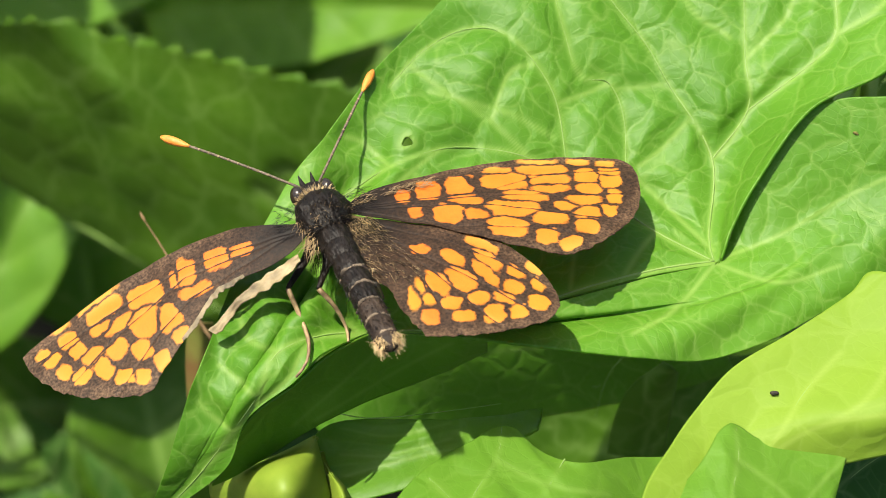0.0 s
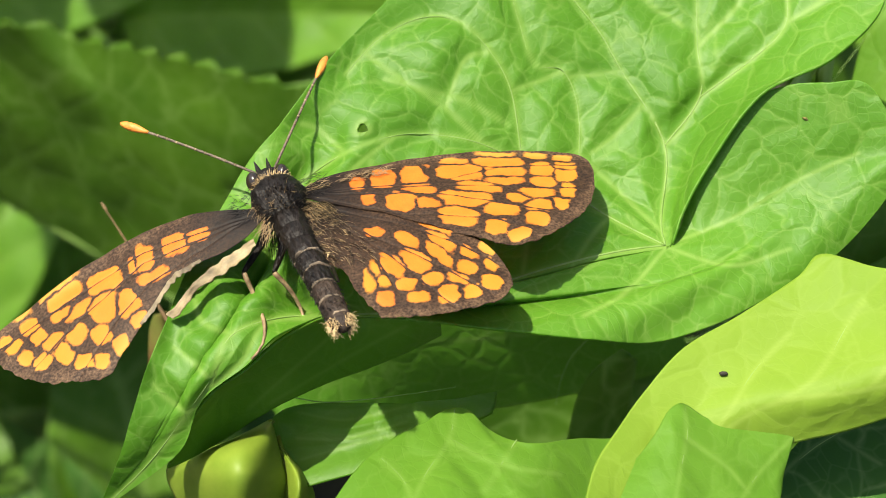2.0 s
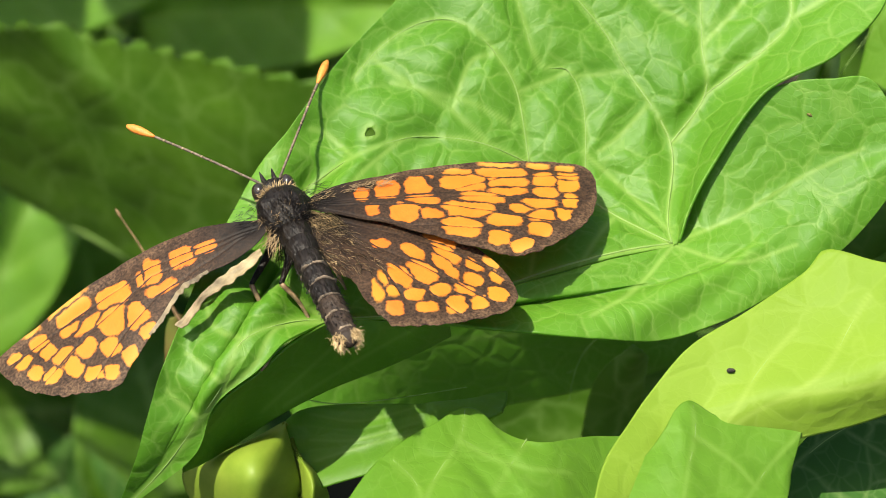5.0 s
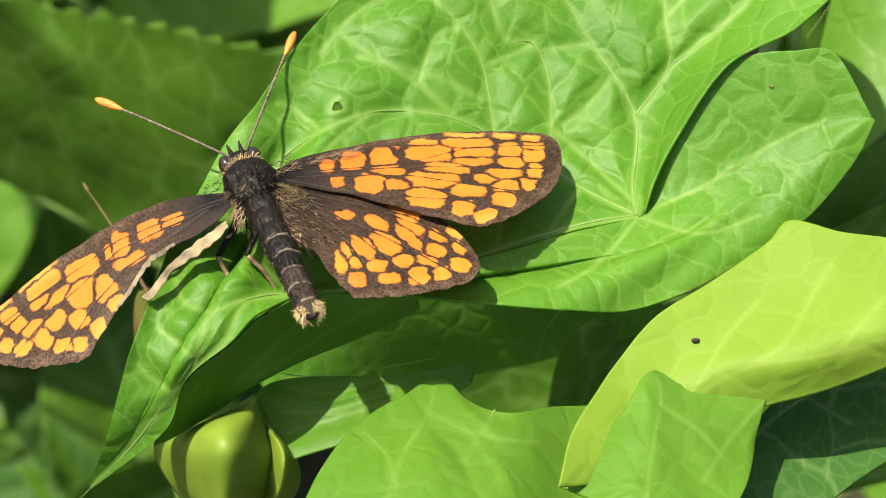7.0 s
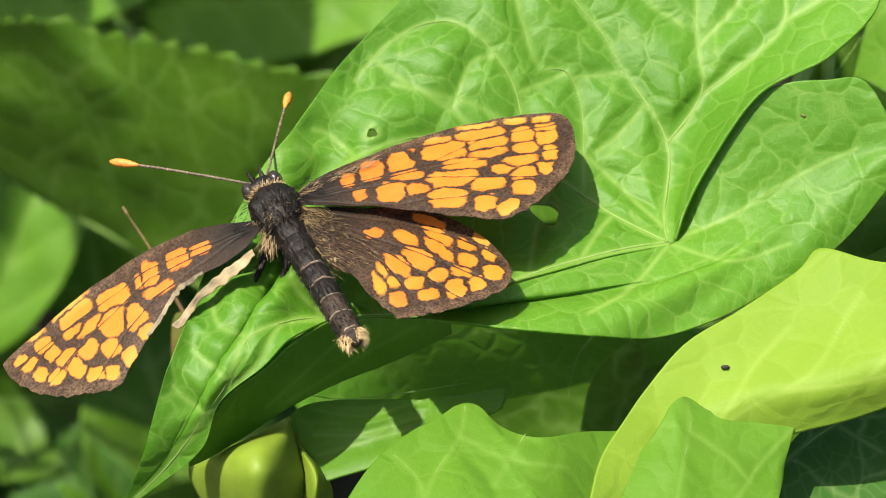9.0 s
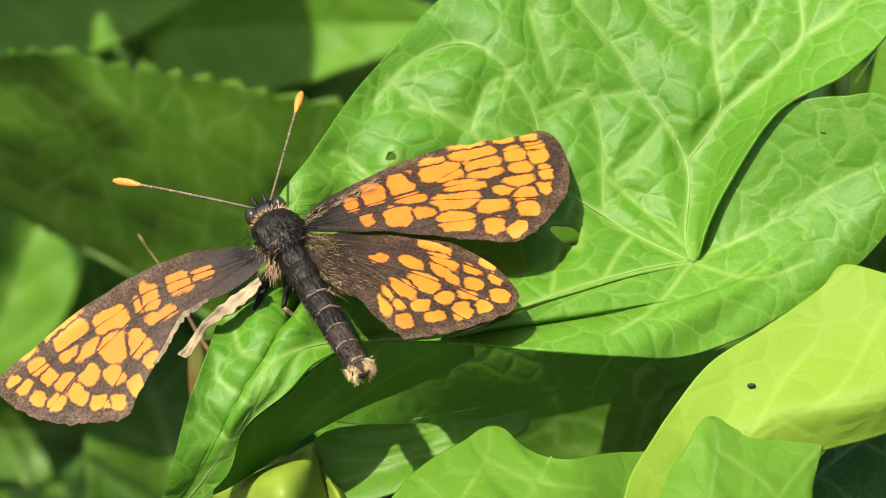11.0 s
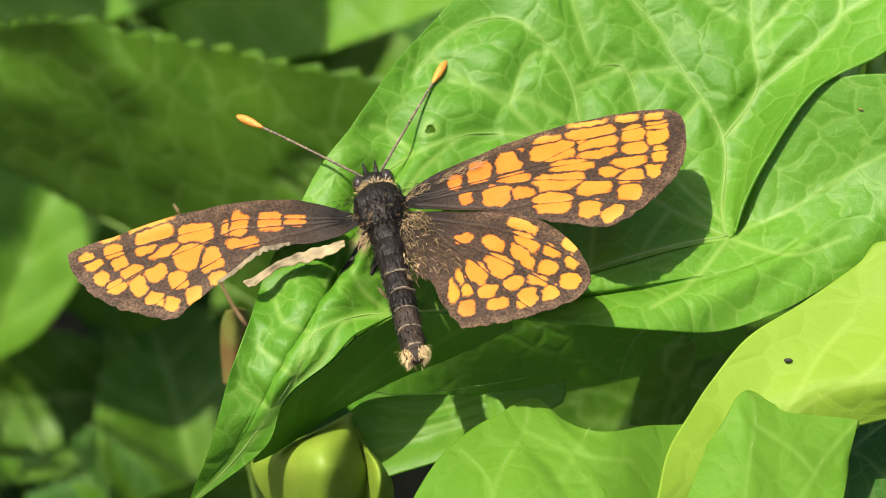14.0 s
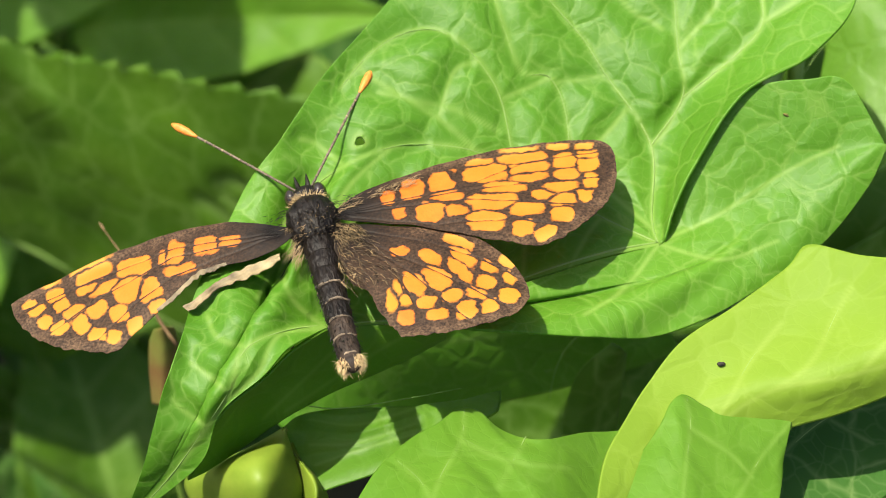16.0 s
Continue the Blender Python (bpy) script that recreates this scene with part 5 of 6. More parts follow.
def eye(side):
    bm = bmesh.new()
    bmesh.ops.create_uvsphere(bm, u_segments=18, v_segments=12, radius=0.78 * MM)
    for v in bm.verts:
        v.co.x *= 0.7
    me = bpy.data.meshes.new("eye")
    bm.to_mesh(me)
    bm.free()
    me.materials.append(EYE)
    me.polygons.foreach_set("use_smooth", [True] * len(me.polygons))
    part("eye", me, head, "round glossy dark eye", pose(side * 0.00105, 0.0030, 0.0001))
    part("palp", tube_mesh("palp", [(side * 0.3, 3.5, -0.1), (side * 0.38, 4.2, 0.1), (side * 0.45, 4.9, 0.45)], [0.22, 0.2, 0.04], FUR, 7), head, "bristly black palp")


eye(-1)
eye(1)
SEGMENTS = 7
for i in range(SEGMENTS):
    y0, y1 = -1.6 - i * 1.62, -1.6 - (i + 1) * 1.62
    r0, r1 = 1.14 - 0.05 * i, 1.14 - 0.05 * (i + 1)
    sag = -0.02 * i
    seg = part("segment", lump("segment", [(y0 + 0.15, r0 * 0.8, r0 * 0.75, -0.1 + sag), (y0 - 0.3, r0 * 1.0, r0 * 0.92, -0.1 + sag), (y0 - 1.1, r1 * 1.03, r1 * 0.95, -0.1 + sag), (y1 - 0.05, r1 * 0.9, r1 * 0.82, -0.1 + sag)], HIND_FUR if i > 4 else FUR, 20, 0.07, i), butterfly, "furry black abdomen ring")
    if i >= 2:
        part("fringe", lump("fringe", [(y1 + 0.09, r1 * 0.98, r1 * 0.91, -0.1 + sag), (y1 + 0.04, r1 * 1.02, r1 * 0.94, -0.1 + sag), (y1 - 0.02, r1 * 0.96, r1 * 0.88, -0.1 + sag)], RING, 24, 0.3, i), seg, "grey fringe between abdomen rings")
tail = part("tail_tuft", lump("tail_tuft", [(-12.6, 0.76, 0.7, -0.25), (-13.1, 0.78, 0.66, -0.25), (-13.6, 0.6, 0.48, -0.28), (-14.0, 0.22, 0.18, -0.3)], HIND_FUR, 18, 0.25), butterfly, "tan tuft of hair at the tail")


def round_body(r):
    y, t = r.uniform(-2.0, 2.2), r.uniform(0, 2 * math.pi)
    w = 1.5 * math.sqrt(max(0.1, 1 - (y / 2.7) ** 2))
    return (w * math.cos(t), y, 0.85 * w * math.sin(t)), (math.cos(t), -0.6, math.sin(t))


def round_abdomen(r):
    y, t = r.uniform(-12.6, -1.8), r.uniform(0, 2 * math.pi)
    w = 1.12 - 0.031 * (-y - 1.6)
    return (w * math.cos(t), y, -0.15 + 0.9 * w * math.sin(t)), (0.5 * math.cos(t), -1.0, 0.5 * math.sin(t))


def round_tail(r):
    t = r.choice((0, math.pi)) + r.uniform(-1.15, 1.15)
    y = r.uniform(-13.7, -12.9)
    w = 0.78 - 0.35 * (-12.9 - y)
    return (w * math.cos(t), y, -0.25 + 0.8 * w * math.sin(t)), (0.45 * math.cos(t), -1.0, 0.3 * math.sin(t))


def round_collar(r):
    t = r.uniform(-0.3, math.pi + 0.3)
    return (1.15 * math.cos(t), r.uniform(1.9, 2.3), 0.95 * math.sin(t)), (math.cos(t), 0.5, math.sin(t))


def wing_roots(r):
    s = r.choice((-1, 1))
    return (s * r.uniform(1.3, 3.2), r.uniform(-0.6, 1.6), r.uniform(0.2, 0.7)), (s * 1.0, -0.35, 0.25)


def belly(r):
    return (r.uniform(-1.5, 0.9), r.uniform(-0.6, 1.0), r.uniform(-3.6, -0.8)), (r.uniform(-0.6, 0.6), -0.3, -1.0)


def under_wings(r):
    s = r.choice((-1, 1))
    return (s * r.uniform(1.2, 1.8), r.uniform(-2.6, 0.6), r.uniform(-0.9, 0.3)), (s * 0.7, -1.0, 0.1)


for key, count, where, length, mat in (("thorax_fur", 1500, round_body, 0.6, FUR), ("back_hair", 260, round_body, 0.75, LIMB), ("abdomen_fur", 900, round_abdomen, 0.4, FUR), ("tail_hair", 420, round_tail, 0.62, TAN), ("collar_hair", 160, round_collar, 0.6, TAN), ("side_hair", 200, under_wings, 1.2, LIMB), ("root_hair", 130, wing_roots, 0.9, FUR), ("belly_hair", 420, belly, 1.1, FUR)):
    tagged(part(key, hairs(key, count, where, length, mat, len(key)), butterfly), kind="stuff")


def hind_base(r):
    y = r.uniform(-7.6, -1.2)
    return (r.uniform(0.2, 1.2 + 0.45 * -y) - 0.5, y + 0.6, 0.1), (0.55, -1.0, 0.12)


def fore_base(r):
    x = r.uniform(0.4, 6.5)
    return (x, 0.75 * x ** 0.72 - 0.9 - r.random() * 0.9, 0.12 + 0.03 * x), (1.0, 0.35, 0.1)


for wing, where, sets in (
    (hindwing_right, hind_base, (("brown_hair", 420, 1.1, LIMB), ("pale_hair", 170, 0.9, TAN), ("dark_hair", 420, 1.2, FUR))),
    (forewing_right, fore_base, (("brown_hair", 150, 0.7, LIMB),)),
):
    for key, count, length, mat in sets:
        tagged(part(key, hairs(key, count, where, length, mat, count), wing), kind="stuff")


def antenna(name, side):
    pts = spline([(0, 0, 0), (side * 0.1, 4, 0.25), (side * 0.05, 8, 0.2), (0, 11.8, 0)], 30)
    r = np.full(30, 0.085)
    r[::2] *= 1.25
    v, f = tube(pts[:26] * MM, [q * MM for q in r[:26]], 7)
    ob = part("antenna", mesh_of("shaft", v, f, SHAFT), butterfly, "thin ringed antenna with an orange club")
    v, f = tube(spline(pts[23:], 12) * MM, [0.1 * MM, 0.2 * MM, 0.3 * MM, 0.33 * MM, 0.3 * MM, 0.12 * MM], 10)
    part("club", mesh_of("club", v, f, CLUB), ob, "orange club")
    # pale rings
    for i in range(3, 22, 2):
        v, f = tube((pts[i] + np.outer((-0.06, 0.06), (pts[i + 1] - pts[i]) / np.linalg.norm(pts[i + 1] - pts[i]))) * MM, [0.112 * MM, 0.112 * MM], 7)
        part("ring", mesh_of("ring", v, f, PALE), ob)
    return ob


antenna_left, antenna_right = antenna("left", -1), antenna("right", 1)


def leg(points, label):
    ob = part("leg", tube_mesh("leg", points[:3], [0.42, 0.3, 0.17], FUR, 8, 14), butterfly, label)
    part("tarsus", tube_mesh("tarsus", points[2:], [0.19, 0.15, 0.09], LIMB, 6, 12), ob)


leg([(-0.80, 0.20, -0.70), (-1.76, -0.80, -1.87), (-3.87, -2.79, -2.62), (-3.57, -3.81, -4.47), (-3.65, -5.84, -4.96), (-4.30, -7.37, -5.30), (-5.27, -7.88, -5.80)], "thin brown jointed leg")
leg([(-0.50, -0.60, -0.90), (-0.72, -1.70, -2.20), (-1.95, -3.50, -2.80), (-1.18, -4.23, -4.19), (-0.80, -4.87, -5.77), (-1.05, -5.97, -5.90)], "thin brown jointed leg")
leg([(0.80, 0.20, -0.90), (1.02, -1.60, -3.20), (3.20, -3.77, -3.27), (5.93, -3.38, -6.57), (6.67, -4.38, -6.87), (8.49, -5.97, -6.64)], "thin brown jointed leg")
leg([(0.80, -0.60, -1.00), (1.20, -1.00, -3.20), (2.20, -1.98, -4.27), (2.60, -2.38, -6.27)], "thin brown jointed leg")


def motions():
    walk(butterfly, [
        (0.0, BOARD @ pose(-0.00823, 0.00213, 0.00423, -49.6, 12.1, 16.9)),
        (0.5, BOARD @ pose(-0.00824, 0.00227, 0.00391, -48.9, 12.1, 16.6)),
        (1.0, BOARD @ pose(-0.00812, 0.00214, 0.00384, -48.2, 12.3, 17.0)),
        (1.5, BOARD @ pose(-0.00814, 0.00211, 0.00366, -48.4, 12.2, 17.1)),
        (2.0, BOARD @ pose(-0.00819, 0.00210, 0.00373, -49.1, 12.4, 17.1)),
        (2.5, BOARD @ pose(-0.00822, 0.00204, 0.00352, -49.3, 12.1, 17.2)),
        (3.0, BOARD @ pose(-0.00826, 0.00199, 0.00362, -48.7, 11.7, 17.3)),
        (3.2, BOARD @ pose(-0.00835, 0.00203, 0.00379, -48.5, 11.4, 17.3)),
        (4.3, BOARD @ pose(-0.00898, 0.00156, 0.00358, -47.5, 11.8, 17.4)),
        (5.3, BOARD @ pose(-0.00829, 0.00194, 0.00403, -47.4, 12.0, 17.7)),
        (5.5, BOARD @ pose(-0.00850, 0.00196, 0.00461, -47.7, 11.7, 17.5)),
        (6.0, BOARD @ pose(-0.00863, 0.00180, 0.00400, -47.7, 10.5, 17.7)),
        (6.5, BOARD @ pose(-0.00845, 0.00183, 0.00340, -47.3, 10.7, 17.8)),
        (7.0, BOARD @ pose(-0.00865, 0.00189, 0.00351, -47.6, 10.1, 17.6)),
        (7.5, BOARD @ pose(-0.00841, 0.00192, 0.00333, -47.3, 10.9, 17.7)),
        (7.6, BOARD @ pose(-0.00851, 0.00189, 0.00334, -47.4, 10.9, 17.6)),
        (7.8, BOARD @ pose(-0.00838, 0.00209, 0.00209, -46.3, 10.9, 18.9)),
        (7.9, BOARD @ pose(-0.00826, 0.00219, 0.00080, -45.3, 10.9, 20.2)),
        (8.0, BOARD @ pose(-0.00830, 0.00207, 0.00081, -45.4, 10.9, 20.2)),
        (8.1, BOARD @ pose(-0.00859, 0.00152, 0.00140, -41.3, 7.1, 25.6)),
        (8.2, BOARD @ pose(-0.00886, 0.00167, 0.00187, -41.6, 11.6, 23.0)),
        (8.3, BOARD @ pose(-0.00901, 0.00180, 0.00221, -41.9, 14.7, 21.4)),
        (8.4, BOARD @ pose(-0.00865, 0.00161, 0.00182, -41.1, 9.5, 24.5)),
        (8.5, BOARD @ pose(-0.00895, 0.00186, 0.00231, -41.7, 14.7, 21.5)),
        (8.7, BOARD @ pose(-0.00863, 0.00159, 0.00194, -41.5, 10.5, 23.8)),
        (9.0, BOARD @ pose(-0.00943, 0.00185, 0.00250, -41.2, 9.8, 25.7)),
        (9.2, BOARD @ pose(-0.00996, 0.00228, 0.00246, -41.0, 9.7, 25.6)),
        (9.9, BOARD @ pose(-0.01091, 0.00265, 0.00190, -40.6, 7.7, 25.6)),
        (10.5, BOARD @ pose(-0.01145, 0.00229, 0.00273, -39.9, 11.2, 24.1)),
        (11.1, BOARD @ pose(-0.01059, 0.00151, 0.00291, -39.8, 12.8, 22.5)),
        (11.3, BOARD @ pose(-0.01184, -0.00007, 0.00201, -25.5, 15.8, 32.4)),
        (11.4, BOARD @ pose(-0.01058, 0.00056, 0.00230, -33.6, 13.9, 27.0)),
        (11.5, BOARD @ pose(-0.00945, 0.00108, 0.00253, -40.1, 11.9, 22.8)),
        (11.7, BOARD @ pose(-0.00995, 0.00028, 0.00199, -32.5, 13.9, 28.1)),
        (11.8, BOARD @ pose(-0.00923, 0.00115, 0.00179, -37.9, 12.9, 23.6)),
        (12.0, BOARD @ pose(-0.00989, 0.00139, 0.00074, -34.2, 14.7, 24.7)),
        (12.1, BOARD @ pose(-0.01131, 0.00011, 0.00054, -24.1, 16.3, 32.8)),
        (12.2, BOARD @ pose(-0.01259, -0.00115, 0.00033, -14.0, 16.6, 41.2)),
        (12.3, BOARD @ pose(-0.01054, -0.00059, 0.00050, -21.6, 10.9, 25.3)),
        (12.4, BOARD @ pose(-0.00672, 0.00036, 0.00110, -31.6, -3.5, -1.6)),
        (12.5, BOARD @ pose(-0.00666, 0.00023, 0.00095, -31.7, -3.6, -1.5)),
        (12.6, BOARD @ pose(-0.00674, 0.00108, 0.00243, -43.2, -2.8, 11.4)),
        (12.7, BOARD @ pose(-0.00669, 0.00059, 0.00187, -39.4, -3.4, 7.0)),
        (12.8, BOARD @ pose(-0.00660, -0.00012, 0.00090, -32.2, -3.7, -1.4)),
        (12.9, BOARD @ pose(-0.00667, 0.00041, 0.00157, -36.9, -3.7, 3.8)),
        (13.0, BOARD @ pose(-0.00676, 0.00133, 0.00257, -43.7, -2.7, 11.5)),
        (13.2, BOARD @ pose(-0.00667, 0.00097, 0.00132, -35.1, -3.0, 2.0)),
        (13.4, BOARD @ pose(-0.00656, 0.00171, 0.00197, -42.8, -0.2, 11.9)),
        (13.5, BOARD @ pose(-0.00651, 0.00158, 0.00208, -42.9, -0.0, 11.8)),
        (13.6, BOARD @ pose(-0.00650, 0.00111, 0.00198, -39.7, -1.1, 7.1)),
        (13.8, BOARD @ pose(-0.00645, 0.00143, 0.00182, -42.4, 2.5, 12.0)),
        (14.0, BOARD @ pose(-0.00644, 0.00160, 0.00199, -42.4, 2.7, 12.0)),
        (14.5, BOARD @ pose(-0.00631, 0.00158, 0.00276, -44.4, 2.3, 13.1)),
        (15.0, BOARD @ pose(-0.00645, 0.00191, 0.00221, -42.4, 1.8, 14.3)),
        (15.5, BOARD @ pose(-0.00636, 0.00172, 0.00182, -42.5, 1.6, 14.0)),
        (16.0, BOARD @ pose(-0.00636, 0.00159, 0.00143, -43.5, 1.6, 12.9)),
    ])
    walk(forewing_right, [
        (0.0, pose(0.00160, 0.00130, 0.00030, -2.0, 9.2, -14.3)),
        (1.0, pose(0.00160, 0.00130, 0.00030, -2.0, 9.2, -14.3)),
        (2.0, pose(0.00160, 0.00130, 0.00030, -2.5, 9.2, -17.6)),
        (2.5, pose(0.00160, 0.00130, 0.00030, -2.7, 9.1, -19.1)),
        (3.2, pose(0.00160, 0.00130, 0.00030, -3.4, 9.7, -18.7)),
        (5.3, pose(0.00160, 0.00130, 0.00030, -4.5, 10.6, -18.2)),
        (7.6, pose(0.00160, 0.00130, 0.00030, -4.5, 10.6, -18.2)),
        (7.8, pose(0.00160, 0.00130, 0.00030, -2.5, 3.1, -17.6)),
        (7.9, pose(0.00160, 0.00130, 0.00030, -0.7, -4.4, -17.3)),
        (8.0, pose(0.00160, 0.00130, 0.00030, -0.7, -4.4, -17.3)),
        (8.1, pose(0.00160, 0.00130, 0.00030, 2.7, -5.4, -13.3)),
        (8.2, pose(0.00160, 0.00130, 0.00030, -0.6, -1.5, -13.8)),
        (8.3, pose(0.00160, 0.00130, 0.00030, -2.9, 1.1, -14.2)),
        (8.4, pose(0.00160, 0.00130, 0.00030, 1.1, -3.4, -13.6)),
        (8.5, pose(0.00160, 0.00130, 0.00030, -2.9, 1.1, -14.2)),
        (8.7, pose(0.00160, 0.00130, 0.00030, 0.2, -2.4, -13.7)),
        (9.0, pose(0.00160, 0.00130, 0.00030, -7.0, 7.6, -18.1)),
        (9.2, pose(0.00160, 0.00130, 0.00030, -7.0, 7.6, -18.1)),
        (9.9, pose(0.00160, 0.00130, 0.00030, -1.9, 1.2, -15.6)),
        (10.5, pose(0.00160, 0.00130, 0.00030, -4.6, 8.6, -13.5)),
        (11.1, pose(0.00160, 0.00130, 0.00030, -2.0, 9.5, -8.9)),
        (11.3, pose(0.00160, 0.00130, 0.00030, -2.7, -14.1, -6.8)),
        (11.4, pose(0.00160, 0.00130, 0.00030, -2.1, -1.2, -7.8)),
        (11.5, pose(0.00160, 0.00130, 0.00030, -2.0, 9.5, -8.9)),
        (11.7, pose(0.00160, 0.00130, 0.00030, -2.2, -3.3, -7.6)),
        (11.8, pose(0.00160, 0.00130, 0.00030, -1.7, 7.1, -8.5)),
        (12.0, pose(0.00160, 0.00130, 0.00030, -1.2, 3.4, -8.0)),
        (12.1, pose(0.00160, 0.00130, 0.00030, -2.4, -15.0, -6.6)),
        (12.2, pose(0.00160, 0.00130, 0.00030, -4.2, -33.5, -5.7)),
        (12.3, pose(0.00160, 0.00130, 0.00030, -12.1, 13.1, -6.2)),
        (12.4, pose(0.00160, 0.00130, 0.00030, -2.1, -60.5, -16.9)),
        (12.5, pose(0.00160, 0.00130, 0.00030, -8.1, -46.6, -12.0)),
        (12.6, pose(0.00160, 0.00130, 0.00030, -4.9, 6.7, -6.1)),
        (12.7, pose(0.00160, 0.00130, 0.00030, -7.2, -12.1, -7.0)),
        (12.8, pose(0.00160, 0.00130, 0.00030, -2.1, -60.5, -16.9)),
        (12.9, pose(0.00160, 0.00130, 0.00030, -9.2, -19.7, -7.8)),
        (13.0, pose(0.00160, 0.00130, 0.00030, -4.9, 6.7, -6.1)),
        (13.2, pose(0.00160, 0.00130, 0.00030, -7.8, -34.0, -9.6)),
        (13.4, pose(0.00160, 0.00130, 0.00030, -2.5, 4.4, -7.1)),
        (13.5, pose(0.00160, 0.00130, 0.00030, -2.5, 4.4, -7.1)),
        (13.6, pose(0.00160, 0.00130, 0.00030, -5.4, -13.5, -7.7)),
        (13.8, pose(0.00160, 0.00130, 0.00030, -3.5, -2.0, -9.1)),
        (14.0, pose(0.00160, 0.00130, 0.00030, -3.5, -2.0, -9.1)),
        (14.5, pose(0.00160, 0.00130, 0.00030, -5.8, 10.8, -9.1)),
        (15.0, pose(0.00160, 0.00130, 0.00030, -6.0, 10.4, -11.6)),
        (16.0, pose(0.00160, 0.00130, 0.00030, -5.7, 4.9, -9.5)),
    ])
    walk(forewing_left, [
        (0.0, pose(-0.00160, 0.00130, 0.00030, 6.9, -19.2, 6.8)),
        (1.0, pose(-0.00160, 0.00130, 0.00030, 6.9, -19.2, 6.8)),
        (2.0, pose(-0.00160, 0.00130, 0.00030, 6.6, -20.4, 6.3)),
        (2.5, pose(-0.00160, 0.00130, 0.00030, 6.4, -20.9, 6.1)),
        (3.2, pose(-0.00160, 0.00130, 0.00030, 4.5, -19.6, 7.3)),
        (5.3, pose(-0.00160, 0.00130, 0.00030, 1.7, -17.5, 9.2)),
        (7.6, pose(-0.00160, 0.00130, 0.00030, 1.7, -17.5, 9.2)),
        (7.8, pose(-0.00160, 0.00130, 0.00030, 2.0, -7.1, 7.1)),
        (7.9, pose(-0.00160, 0.00130, 0.00030, 1.6, 3.4, 5.4)),
        (8.0, pose(-0.00160, 0.00130, 0.00030, 1.6, 3.4, 5.4)),
        (8.1, pose(-0.00160, 0.00130, 0.00030, 7.9, 28.6, 15.5)),
        (8.2, pose(-0.00160, 0.00130, 0.00030, 2.9, 7.3, 10.3)),
        (8.3, pose(-0.00160, 0.00130, 0.00030, 1.5, -7.2, 8.0)),
        (8.4, pose(-0.00160, 0.00130, 0.00030, 4.9, 18.0, 12.5)),
        (8.5, pose(-0.00160, 0.00130, 0.00030, 1.5, -7.2, 8.0)),
        (8.7, pose(-0.00160, 0.00130, 0.00030, 3.8, 12.7, 11.3)),
        (9.0, pose(-0.00160, 0.00130, 0.00030, -2.2, -12.3, 5.8)),
        (9.2, pose(-0.00160, 0.00130, 0.00030, -2.2, -12.3, 5.8)),
        (9.9, pose(-0.00160, 0.00130, 0.00030, 1.1, 8.5, 9.7)),
        (10.5, pose(-0.00160, 0.00130, 0.00030, 2.3, -13.1, 6.3)),
        (11.1, pose(-0.00160, 0.00130, 0.00030, 6.7, -13.9, 6.8)),
        (11.3, pose(-0.00160, 0.00130, 0.00030, 2.3, 4.4, -4.4)),
        (11.4, pose(-0.00160, 0.00130, 0.00030, 5.6, -5.6, 1.6)),
        (11.5, pose(-0.00160, 0.00130, 0.00030, 6.7, -13.9, 6.8)),
        (11.7, pose(-0.00160, 0.00130, 0.00030, 5.2, -4.0, 0.6)),
        (11.8, pose(-0.00160, 0.00130, 0.00030, 8.5, -12.4, 4.8)),
        (12.0, pose(-0.00160, 0.00130, 0.00030, 10.9, -10.1, 1.9)),
        (12.1, pose(-0.00160, 0.00130, 0.00030, 4.2, 4.6, -5.8)),
        (12.2, pose(-0.00160, 0.00130, 0.00030, -6.6, 18.8, -14.1)),
        (12.3, pose(-0.00160, 0.00130, 0.00030, 1.2, -33.8, -10.5)),
        (12.4, pose(-0.00160, 0.00130, 0.00030, -9.7, 19.2, -0.1)),
        (12.5, pose(-0.00160, 0.00130, 0.00030, -9.7, 13.5, -0.1)),
        (12.6, pose(-0.00160, 0.00130, 0.00030, -5.9, -4.7, 11.4)),
        (12.7, pose(-0.00160, 0.00130, 0.00030, -6.4, 1.6, 7.3)),
        (12.8, pose(-0.00160, 0.00130, 0.00030, -9.7, 19.2, -0.1)),
        (12.9, pose(-0.00160, 0.00130, 0.00030, -7.3, 6.2, 4.5)),
        (13.0, pose(-0.00160, 0.00130, 0.00030, -5.9, -4.7, 11.4)),
        (13.2, pose(-0.00160, 0.00130, 0.00030, -6.6, 9.7, 2.0)),
        (13.4, pose(-0.00160, 0.00130, 0.00030, 0.9, -1.7, 8.0)),
        (13.5, pose(-0.00160, 0.00130, 0.00030, 0.9, -1.7, 8.0)),
        (13.6, pose(-0.00160, 0.00130, 0.00030, -2.3, 3.6, 5.2)),
        (13.8, pose(-0.00160, 0.00130, 0.00030, 0.5, -0.6, 5.1)),
        (14.0, pose(-0.00160, 0.00130, 0.00030, 0.5, -0.6, 5.1)),
        (14.5, pose(-0.00160, 0.00130, 0.00030, -3.6, -8.8, 9.5)),
        (15.0, pose(-0.00160, 0.00130, 0.00030, -3.0, -10.2, 7.5)),
        (16.0, pose(-0.00160, 0.00130, 0.00030, -2.9, -5.9, 6.9)),
    ])
